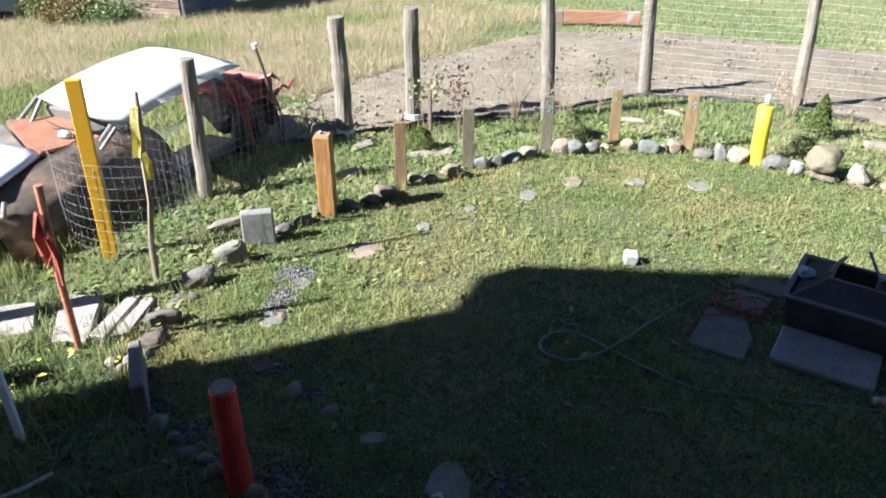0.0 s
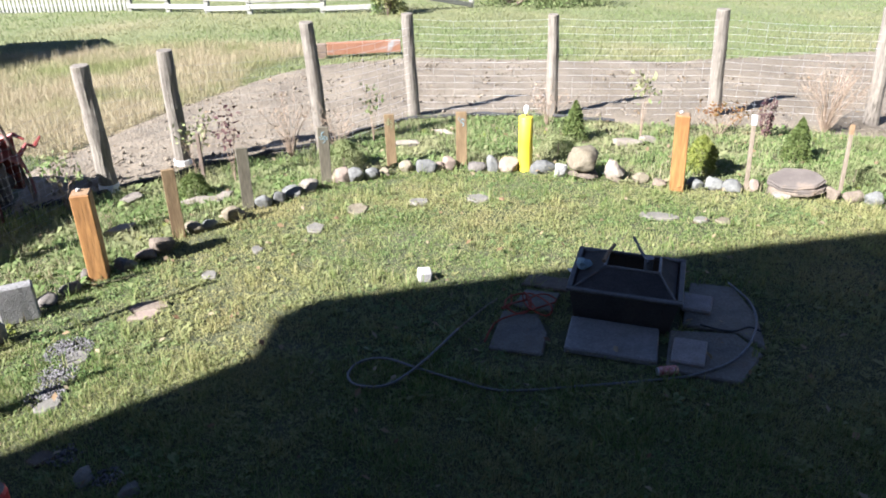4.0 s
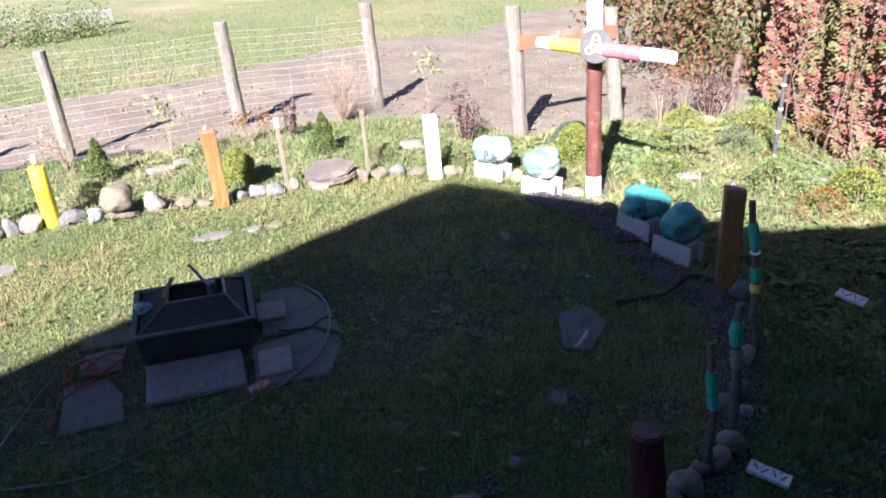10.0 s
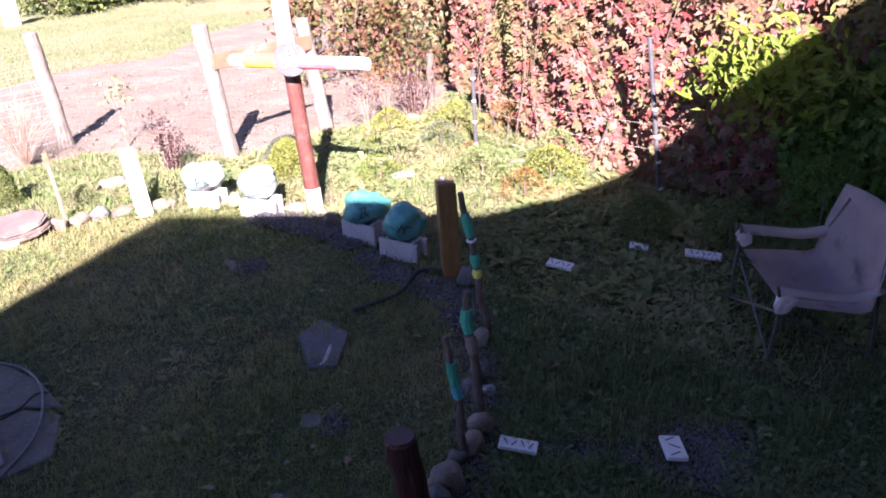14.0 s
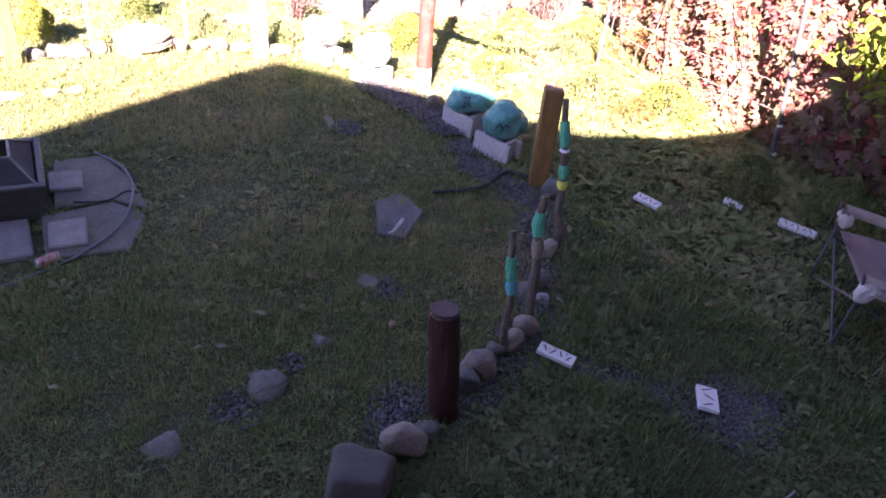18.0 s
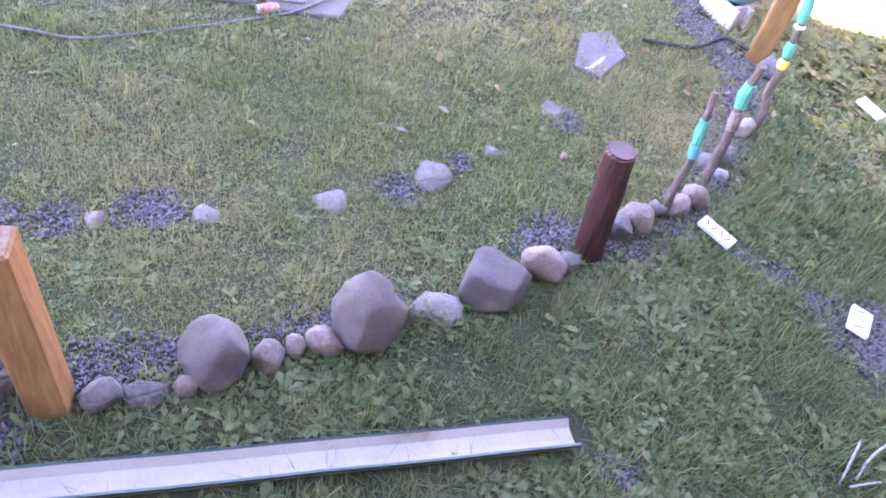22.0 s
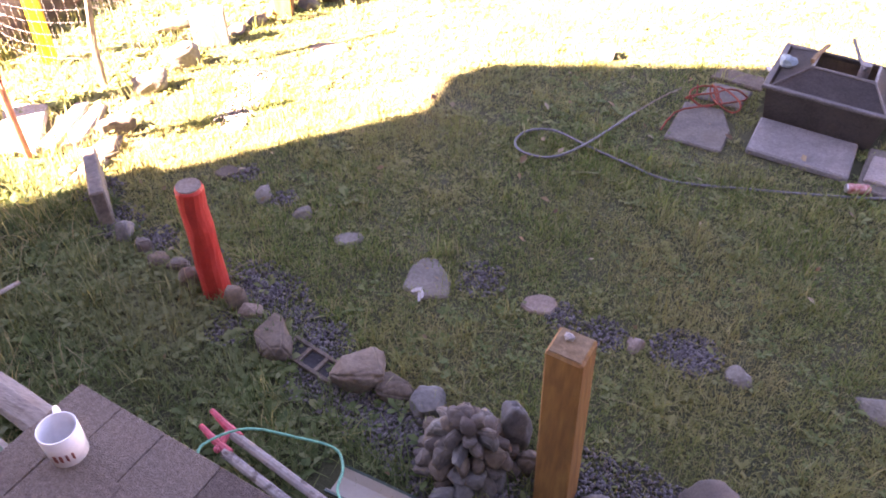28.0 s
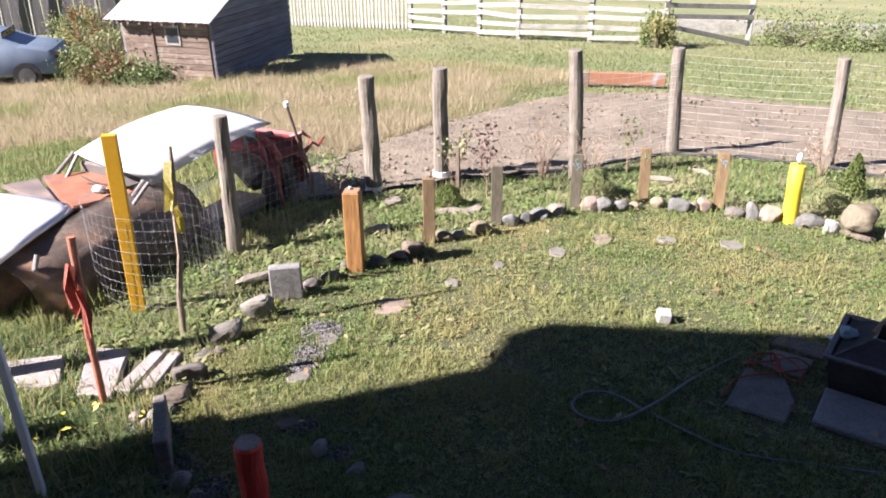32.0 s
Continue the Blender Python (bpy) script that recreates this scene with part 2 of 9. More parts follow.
M["turning"] = leafy("turning hedge leaves", ((0.09, 0.11, 0.035), (0.14, 0.15, 0.05), (0.18, 0.12, 0.06), (0.22, 0.09, 0.055), (0.11, 0.08, 0.05)), None)
M["dry_leaf"] = leafy("fallen dry leaves", ((0.20, 0.13, 0.07), (0.30, 0.22, 0.13), (0.36, 0.30, 0.20), (0.16, 0.09, 0.05)), None)
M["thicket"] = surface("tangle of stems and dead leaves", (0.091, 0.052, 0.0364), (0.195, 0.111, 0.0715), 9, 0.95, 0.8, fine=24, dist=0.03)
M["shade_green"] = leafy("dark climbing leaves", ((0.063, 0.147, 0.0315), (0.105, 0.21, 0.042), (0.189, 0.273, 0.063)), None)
M["bright_leaf"] = leafy("yellow green leaves", ((0.101, 0.168, 0.0168), (0.157, 0.213, 0.028), (0.19, 0.224, 0.0448)), None)
M["conifer"] = leafy("dwarf conifer needles", ((0.07, 0.10, 0.03), (0.10, 0.135, 0.04), (0.14, 0.17, 0.05)), None, translucent=0.2)
M["gold_conifer"] = leafy("golden juniper needles", ((0.144, 0.183, 0.0387), (0.21, 0.243, 0.0553), (0.276, 0.287, 0.0663)), None, translucent=0.3)
M["barberry"] = leafy("purple barberry leaves", ((0.07, 0.036, 0.042), (0.115, 0.06, 0.062), (0.155, 0.10, 0.092)), None)
M["grey_leaf"] = leafy("grey green sage leaves", ((0.098, 0.126, 0.084), (0.14, 0.168, 0.112), (0.077, 0.105, 0.063)), None)
M["rust_leaf"] = leafy("rust red fern leaves", ((0.216, 0.084, 0.03), (0.252, 0.132, 0.048), (0.168, 0.12, 0.036)), None)
M["twig"] = surface("bare brown twigs", (0.198, 0.137, 0.0933), (0.335, 0.26, 0.187), 9, 0.9, 0.3)
M["gravel"] = surface("crushed blue grey gravel", (0.105, 0.098, 0.094), (0.195, 0.182, 0.172), 40, 0.85, 0.4, fine=140, vary=0.0)
M["grey"] = surface("grey field stone", (0.121, 0.123, 0.117), (0.187, 0.188, 0.167), 6, 0.85, 0.6, fine=45, stain=(0.088, 0.0842, 0.0708), stain_scale=5, vary=0.22)
M["dark"] = surface("dark slate stone", (0.112, 0.101, 0.088), (0.178, 0.161, 0.138), 6, 0.85, 0.6, fine=45, stain=(0.085, 0.075, 0.06), stain_scale=5, vary=0.2)
M["brown"] = surface("brown sandstone", (0.13, 0.102, 0.077), (0.185, 0.151, 0.113), 6, 0.88, 0.6, fine=45, stain=(0.0743, 0.0606, 0.0455), stain_scale=5, vary=0.2)
M["tan"] = surface("tan field stone", (0.162, 0.134, 0.0891), (0.216, 0.188, 0.132), 5, 0.88, 0.5, fine=45, stain=(0.117, 0.0964, 0.0662), stain_scale=5, vary=0.2)
M["pink"] = surface("pink granite stone", (0.21, 0.158, 0.124), (0.28, 0.226, 0.18), 7, 0.85, 0.5, fine=70, stain=(0.175, 0.128, 0.103), stain_scale=7, vary=0.15)
M["pale"] = surface("pale granite stone", (0.22, 0.187, 0.152), (0.285, 0.256, 0.208), 9, 0.85, 0.6, fine=80, stain=(0.165, 0.141, 0.111), stain_scale=9, vary=0.1)
M["white"] = surface("white quartz stone", (0.30, 0.292, 0.284), (0.40, 0.392, 0.382), 8, 0.7, 0.4, fine=60, stain=(0.27, 0.264, 0.252), stain_scale=6)
M["slab"] = surface("flat grey flagstone", (0.144, 0.137, 0.116), (0.213, 0.199, 0.165), 5, 0.88, 0.7, fine=50, stain=(0.137, 0.121, 0.0938), stain_scale=4, vary=0.18)
M["bigdark"] = surface("mauve grey boulder", (0.088, 0.074, 0.065), (0.132, 0.113, 0.096), 4, 0.85, 0.35, fine=90, stain=(0.23, 0.175, 0.125), stain_scale=2.6, vary=0.06, speck=0.6)
M["biggrey"] = surface("speckled grey boulder", (0.097, 0.082, 0.068), (0.138, 0.114, 0.092), 5, 0.85, 0.35, fine=90, stain=(0.067, 0.0599, 0.0507), stain_scale=2.2, speck=0.6)
M["concrete"] = surface("weathered concrete", (0.18, 0.176, 0.167), (0.243, 0.239, 0.23), 7, 0.9, 0.5, fine=70, stain=(0.135, 0.131, 0.122), stain_scale=4)
M["paver"] = surface("pale concrete paver", (0.246, 0.225, 0.21), (0.334, 0.304, 0.283), 5, 0.9, 0.5, fine=60, stain=(0.217, 0.189, 0.16), stain_scale=3)
M["white_block"] = surface("white painted block", (0.42, 0.414, 0.396), (0.48, 0.474, 0.462), 6, 0.8, 0.5, fine=60, stain=(0.3, 0.282, 0.258), stain_scale=5)
M["teal"] = surface("teal painted rock", (0.042, 0.276, 0.252), (0.084, 0.348, 0.312), 4, 0.5, 0.5, fine=40, stain=(0.18, 0.27, 0.252), stain_scale=4, stain_lo=0.58, stain_hi=0.72)
M["pale_teal"] = surface("weathered pale teal rock", (0.12, 0.24, 0.215), (0.25, 0.34, 0.31), 4, 0.6, 0.5, fine=40, stain=(0.33, 0.34, 0.31), stain_scale=5, stain_lo=0.5, stain_hi=0.68)
M["ink"] = surface("dark paint lines", (0.03, 0.05, 0.06), (0.05, 0.08, 0.09), 8, 0.7, 0.0)
M["cedar"] = surface("stained orange brown timber", (0.223, 0.102, 0.0279), (0.298, 0.152, 0.0465), 5, 0.7, 0.4, fine=22, stretch=(2.17, 2.17, 0.31), stain=(0.161, 0.0713, 0.0217), stain_scale=3)
M["cedar_dark"] = surface("darker stained timber", (0.195, 0.0975, 0.0263), (0.27, 0.143, 0.0413), 5, 0.7, 0.4, fine=22, stretch=(2.62, 2.62, 0.375), stain=(0.143, 0.0675, 0.0225), stain_scale=3)
M["endgrain"] = surface("cut timber end", (0.21, 0.13, 0.065), (0.275, 0.185, 0.105), 20, 0.85, 0.4)
M["board"] = surface("weathered brown board", (0.14, 0.092, 0.045), (0.20, 0.14, 0.072), 5, 0.85, 0.5, fine=20, stretch=(4, 4, 0.5), vary=0.18)
M["grey_board"] = surface("grey weathered board", (0.095, 0.083, 0.056), (0.135, 0.12, 0.085), 5, 0.88, 0.5, fine=20, stretch=(2.88, 2.88, 0.36), vary=0.15)
M["old_post"] = surface("grey weathered fence post", (0.14, 0.122, 0.098), (0.215, 0.192, 0.157), 4, 0.9, 0.7, fine=16, stretch=(6, 6.18, 0.57), stain=(0.106, 0.0908, 0.0694), stain_scale=4, vary=0.15)
M["silver_wood"] = surface("silver weathered boards", (0.22, 0.215, 0.188), (0.308, 0.306, 0.267), 3, 0.9, 0.5, fine=14, stretch=(1, 5.15, 4.75), stain=(0.154, 0.147, 0.125), stain_scale=2, vary=0.14)
M["shed_wood"] = surface("old brown shed siding", (0.128, 0.085, 0.0595), (0.23, 0.183, 0.14), 4, 0.9, 0.6, fine=12, stretch=(0.51, 4.25, 4.25), stain=(0.281, 0.246, 0.212), stain_scale=5, stain_lo=0.57, stain_hi=0.68, vary=0.25)
# darker, bluer boards: the shade on the shed's side is in this colour
M["shed_side_shaded"] = surface("shed side boards with blue grey shade in the colour", (0.104, 0.104, 0.12), (0.176, 0.176, 0.196), 3, 0.9, 0.6, fine=12, stretch=(4, 0.48, 4), vary=0.2, speck=0.25)
M["shed_grey"] = surface("grey shed siding", (0.136, 0.132, 0.136), (0.208, 0.204, 0.208), 3, 0.9, 0.6, fine=12, stretch=(5, 0.6, 5), vary=0.2)
M["tin"] = surface("ribbed tin roofing", (0.561, 0.581, 0.612), (0.694, 0.714, 0.745), 3, 0.6, 0.2, metal=0.1, stain=(0.459, 0.428, 0.408), stain_scale=2, speck=0.25)
M["yellow"] = surface("yellow painted pipe", (0.612, 0.476, 0.0255), (0.697, 0.561, 0.0425), 4, 0.45, 0.15, stain=(0.527, 0.425, 0.068), stain_scale=4, speck=0.25)
M["amber"] = surface("amber yellow painted board", (0.544, 0.288, 0.0096), (0.624, 0.352, 0.016), 4, 0.5, 0.2, stain=(0.464, 0.24, 0.016), stain_scale=4, speck=0.25)
M["red"] = surface("red painted log", (0.50, 0.035, 0.025), (0.62, 0.06, 0.04), 5, 0.55, 0.3, stain=(0.36, 0.03, 0.02), stain_scale=4, speck=0.25)
M["oxblood"] = surface("dark oxblood painted log", (0.0408, 0.012, 0.0106), (0.0672, 0.0216, 0.0182), 5, 0.5, 0.4, fine=30, stretch=(2.4, 2.4, 0.48), stain=(0.0288, 0.0096, 0.00864), stain_scale=4)
M["brown_paint"] = surface("red brown painted log", (0.1, 0.03, 0.0225), (0.15, 0.055, 0.04), 5, 0.55, 0.5, fine=26, stretch=(3, 3, 0.7), stain=(0.19, 0.1, 0.08), stain_scale=6)
M["white_paint"] = surface("white painted wood", (0.76, 0.76, 0.74), (0.84, 0.84, 0.82), 4, 0.55, 0.2, stain=(0.6, 0.6, 0.57), stain_scale=4, stain_lo=0.62, stain_hi=0.75, speck=0.25)
M["pink_paint"] = surface("faded pink painted log", (0.434, 0.112, 0.133), (0.518, 0.182, 0.196), 5, 0.55, 0.3, stain=(0.35, 0.07, 0.091), stain_scale=4, speck=0.25)
M["lemon"] = surface("lemon painted log", (0.585, 0.525, 0.045), (0.637, 0.585, 0.105), 5, 0.5, 0.3, stain=(0.6, 0.585, 0.3), stain_scale=4, speck=0.25)
M["disc_grey"] = surface("dark grey disc", (0.064, 0.064, 0.062), (0.096, 0.096, 0.092), 6, 0.7, 0.3)
M["cream_paint"] = surface("cream yellow paint", (0.432, 0.396, 0.204), (0.48, 0.45, 0.276), 8, 0.6, 0.1)
M["galv"] = surface("galvanised wire", (0.294, 0.301, 0.308), (0.406, 0.413, 0.42), 9, 0.4, 0.0, metal=0.6)
M["bright_wire"] = surface("bright zinc wire", (0.62, 0.63, 0.64), (0.74, 0.75, 0.76), 9, 0.45, 0.0, metal=0.2)
M["steel"] = surface("dark grey steel", (0.10, 0.10, 0.105), (0.17, 0.17, 0.175), 6, 0.5, 0.15, metal=0.5)
M["worn"] = surface("worn pale steel", (0.16, 0.15, 0.145), (0.26, 0.25, 0.24), 9, 0.5, 0.2, metal=0.3)
M["char"] = surface("sooty dark sheet steel", (0.075, 0.066, 0.06), (0.12, 0.105, 0.097), 5, 0.75, 0.3, metal=0.0, stain=(0.12, 0.10, 0.085), stain_scale=4)
M["rust"] = surface("rusted hood steel", (0.22, 0.085, 0.045), (0.30, 0.13, 0.075), 4, 0.75, 0.4, stain=(0.13, 0.085, 0.075), stain_scale=2.5)
# faded brownish black, with the veil of haze also put into the colour
M["black_paint"] = surface("faded black car paint lifted for haze", (0.142, 0.115, 0.0994), (0.258, 0.207, 0.173), 3, 0.42, 0.1, stain=(0.413, 0.275, 0.19), stain_scale=3)
M["car_red"] = surface("dull red body paint", (0.19, 0.026, 0.021), (0.25, 0.04, 0.032), 5, 0.55, 0.2, stain=(0.07, 0.035, 0.03), stain_scale=6, stain_lo=0.58, stain_hi=0.7)
M["car_white"] = surface("white roof paint", (0.80, 0.80, 0.80), (0.86, 0.86, 0.86), 2, 0.35, 0.0, fine=3, speck=0.25)
M["blue_car"] = surface("silver blue car paint", (0.14, 0.187, 0.255), (0.193, 0.244, 0.304), 2, 0.4, 0.0, metal=0.0, speck=0.25)
M["rubber"] = surface("black rubber", (0.02, 0.02, 0.021), (0.045, 0.045, 0.047), 10, 0.8, 0.3)
M["hose"] = surface("grey garden hose", (0.12, 0.125, 0.13), (0.17, 0.175, 0.18), 20, 0.55, 0.1)
M["green_line"] = surface("green cord", (0.05, 0.36, 0.24), (0.09, 0.48, 0.32), 20, 0.5, 0.1)
M["orange_rope"] = surface("orange red cord", (0.238, 0.0315, 0.014), (0.294, 0.056, 0.021), 20, 0.7, 0.1)
M["gutter_white"] = surface("white gutter metal", (0.303, 0.278, 0.226), (0.359, 0.33, 0.269), 3, 0.45, 0.1, stain=(0.193, 0.142, 0.0948), stain_scale=2.2, stain_lo=0.62, stain_hi=0.72, speck=0.25)
M["gutter_green"] = surface("dark green gutter back", (0.03, 0.075, 0.06), (0.05, 0.10, 0.085), 4, 0.5, 0.1)
M["pole_white"] = surface("chalky white poles", (0.284, 0.257, 0.234), (0.36, 0.332, 0.305), 7, 0.6, 0.2, stain=(0.12, 0.095, 0.08), stain_scale=16, stain_lo=0.52, stain_hi=0.62, speck=0.6)
M["tool_red"] = surface("faded red plastic", (0.55, 0.06, 0.09), (0.68, 0.12, 0.15), 5, 0.5, 0.1)
M["shingle"] = surface("tan asphalt shingle", (0.185, 0.135, 0.107), (0.265, 0.207, 0.172), 90, 0.95, 0.9, fine=260, stain=(0.135, 0.098, 0.08), stain_scale=3.2, stain_lo=0.6, stain_hi=0.63)
M["shingle_dark"] = surface("dark asphalt shingle", (0.112, 0.08, 0.066), (0.175, 0.132, 0.112), 90, 0.95, 0.9, fine=260)
M["tarp"] = surface("green tarpaulin", (0.08, 0.152, 0.104), (0.12, 0.2, 0.14), 3, 0.5, 0.2, stain=(0.16, 0.216, 0.16), stain_scale=2, speck=0.25)
M["ceramic"] = surface("white glazed ceramic", (0.80, 0.80, 0.80), (0.84, 0.84, 0.84), 3, 0.15, 0.0, speck=0.25)
M["canvas"] = surface("faded mauve grey canvas", (0.46, 0.365, 0.365), (0.56, 0.46, 0.45), 5, 0.85, 0.4, fine=120, stain=(0.236, 0.184, 0.191), stain_scale=4, speck=0.25)
M["canvas_light"] = surface("pale canvas trim", (0.60, 0.52, 0.49), (0.68, 0.60, 0.57), 5, 0.85, 0.3, fine=120, speck=0.25)
M["sack"] = surface("white woven plastic sack", (0.74, 0.73, 0.73), (0.82, 0.82, 0.82), 9, 0.55, 0.6, fine=120, speck=0.25)
M["driftwood"] = surface("bleached dead wood", (0.272, 0.232, 0.2), (0.384, 0.344, 0.304), 4, 0.9, 0.6, fine=18, stretch=(1, 5, 5), stain=(0.16, 0.128, 0.104), stain_scale=4)
M["bark"] = surface("brown branch bark", (0.102, 0.075, 0.057), (0.174, 0.132, 0.102), 10, 0.9, 0.6, fine=30, stretch=(4, 4, 0.7))
M["tape_green"] = surface("green ribbon", (0.02, 0.34, 0.20), (0.035, 0.44, 0.28), 8, 0.5, 0.1)
M["tape_teal"] = surface("teal ribbon", (0.05, 0.38, 0.42), (0.08, 0.46, 0.5), 8, 0.5, 0.1)
M["tape_yellow"] = surface("yellow ribbon", (0.66, 0.60, 0.08), (0.74, 0.68, 0.14), 8, 0.6, 0.1)
M["cloth_yellow"] = surface("yellow cloth rag", (0.562, 0.486, 0.123), (0.623, 0.564, 0.246), 8, 0.8, 0.3)
M["cloth_red"] = surface("dull red cloth rag", (0.40, 0.10, 0.07), (0.52, 0.17, 0.12), 8, 0.8, 0.3)
M["rod_red"] = surface("red brown rod", (0.30, 0.10, 0.06), (0.40, 0.16, 0.10), 8, 0.6, 0.3)
M["blue_mark"] = surface("faded blue paint", (0.17, 0.27, 0.31), (0.24, 0.33, 0.35), 12, 0.7, 0.1)
M["green_mark"] = surface("faded green paint", (0.19, 0.22, 0.11), (0.24, 0.26, 0.14), 12, 0.7, 0.1)
M["sooty_rim"] = surface("sooty steel angle", (0.085, 0.078, 0.072), (0.14, 0.128, 0.118), 6, 0.6, 0.15, metal=0.2)
M["slate"] = surface("dark blue grey slate", (0.085, 0.088, 0.09), (0.125, 0.128, 0.128), 5, 0.7, 0.5, fine=40, stain=(0.07, 0.07, 0.072), stain_scale=4)
M["orange_board"] = surface("orange painted plank", (0.248, 0.108, 0.0565), (0.298, 0.154, 0.0931), 4, 0.75, 0.3, stain=(0.28, 0.285, 0.279), stain_scale=3)
M["house"] = surface("brown grey house siding", (0.10, 0.085, 0.07), (0.14, 0.12, 0.10), 2, 0.8, 0.2)
M["roofing"] = surface("dark house shingles", (0.10, 0.09, 0.085), (0.16, 0.145, 0.14), 6, 0.95, 0.5)
M["dark_boards"] = surface("dark stained fence boards", (0.06, 0.058, 0.062), (0.11, 0.105, 0.11), 4, 0.85, 0.4, fine=14, stretch=(5, 5, 0.5), vary=0.25)
M["glass"] = surface("dark window glass", (0.03, 0.035, 0.045), (0.05, 0.055, 0.065), 2, 0.08, 0.0)
M["can_red"] = surface("red printed can", (0.50, 0.10, 0.09), (0.62, 0.42, 0.38), 30, 0.35, 0.0, metal=0.3)
M["tin_can"] = surface("bare aluminium", (0.6, 0.6, 0.61), (0.7, 0.7, 0.71), 9, 0.3, 0.0, metal=0.8)
M["plume"] = surface("pale solar lamp globe", (0.70, 0.73, 0.78), (0.8, 0.82, 0.86), 9, 0.3, 0.0)
M["stick"] = surface("bare stick wood", (0.187, 0.149, 0.105), (0.253, 0.209, 0.154), 10, 0.85, 0.4, fine=30, stretch=(4, 4, 0.7))


# ---- the large structure ----
def grid_ground():
    """One sheet, fine in the yard and coarse far off, out to the horizon."""
    ticks = [-2000, -700, -250, -120, -70, -45] + [-36 + 1.5 * i for i in range(49)] + [45, 70, 120, 250, 700, 2000]
    bm = bmesh.new()
    rows = [[bm.verts.new((x, y, ground_z(x, y) + (0.02 * noise.noise(Vector((x * 0.5, y * 0.5, 0))) if math.hypot(x, y) > 12 else 0))) for x in ticks] for y in ticks]
    for a, b in zip(rows, rows[1:]):
        for i in range(len(ticks) - 1):
            bm.faces.new((a[i], a[i + 1], b[i + 1], b[i]))
    return bm


earth = solid("ground", grid_ground(), M["soil"], Matrix(), "level grassy yard falling gently to a field", "ground", kind="structure", smooth=True)
earth.data.materials.append(M["meadow"])
for f in earth.data.polygons:
    if math.hypot(f.center.x, f.center.y) > 12:
        f.material_index = 1

RING = [(-3.72, 2.9), (-3.9, 3.5), (-3.93, 4.15), (-3.62, 5.2), (-3.3, 5.95), (-2.89, 6.7), (-2.28, 7.5), (-1.65, 8.05), (-0.84, 8.15), (-0.13, 8.12), (0.6, 7.9), (1.48, 7.72), (2.24, 7.75), (3.19, 7.65), (3.8, 7.25), (4.4, 6.5), (4.75, 5.8), (4.6, 4.8), (4.45, 4.0), (4.45, 3.55), (3.8, 2.85), (2.9, 2.3), (2.1, 2.0), (0.9, 1.75), (-0.4, 1.62), (-1.4, 1.9), (-2.35, 2.15), (-3.2, 2.45)]
FENCE = [(-5.3, 3.0), (-5.05, 5.0), (-4.56, 7.0), (-4.2, 8.0), (-2.62, 8.6), (-1.75, 10.45), (0.23, 10.85), (2.54, 10.85), (4.88, 10.97), (5.7, 8.32), (7.22, 8.26), (9.2, 7.5), (8.7, 5.9), (8.0, 4.6), (7.6, 3.6), (7.3, 2.6), (7.2, 1.0), (6.6, 0.4), (4.6, 0.9), (4.5, 3.4)]
DIRT = [(-5.3, 6.45), (-4.75, 7.0), (-4.05, 7.95), (-2.9, 8.95), (-1.85, 10.5), (-0.2, 10.85), (1.4, 10.45), (3.1, 10.6), (4.6, 10.35), (5.2, 9.4), (5.65, 8.25), (6.75, 8.35), (8.0, 7.95), (9.4, 7.9), (13.0, 9.5), (19.0, 24.0), (14.3, 21.8), (10.5, 18.3), (8.2, 18.9), (5.8, 17.7), (2.8, 16.0), (0.6, 15.8), (-2.7, 15.9), (-4.4, 14.9), (-4.95, 13.8), (-5.65, 11.1), (-5.9, 9.4), (-6.05, 7.9)]


def inside(px, py, poly):
    hit = np.zeros(len(px), bool)
    for (x0, y0), (x1, y1) in zip(poly, poly[1:] + poly[:1]):
        cond = ((y0 > py) != (y1 > py)) & (px < (x1 - x0) * (py - y0) / ((y1 - y0) + 1e-12) + x0)
        hit ^= cond
    return hit


def edge_gap(px, py, poly):
    best = np.full(len(px), 1e9)
    for (x0, y0), (x1, y1) in zip(poly, poly[1:] + poly[:1]):
        dx, dy = x1 - x0, y1 - y0
        t = np.clip(((px - x0) * dx + (py - y0) * dy) / (dx * dx + dy * dy), 0, 1)
        best = np.minimum(best, np.hypot(px - x0 - t * dx, py - y0 - t * dy))
    return best


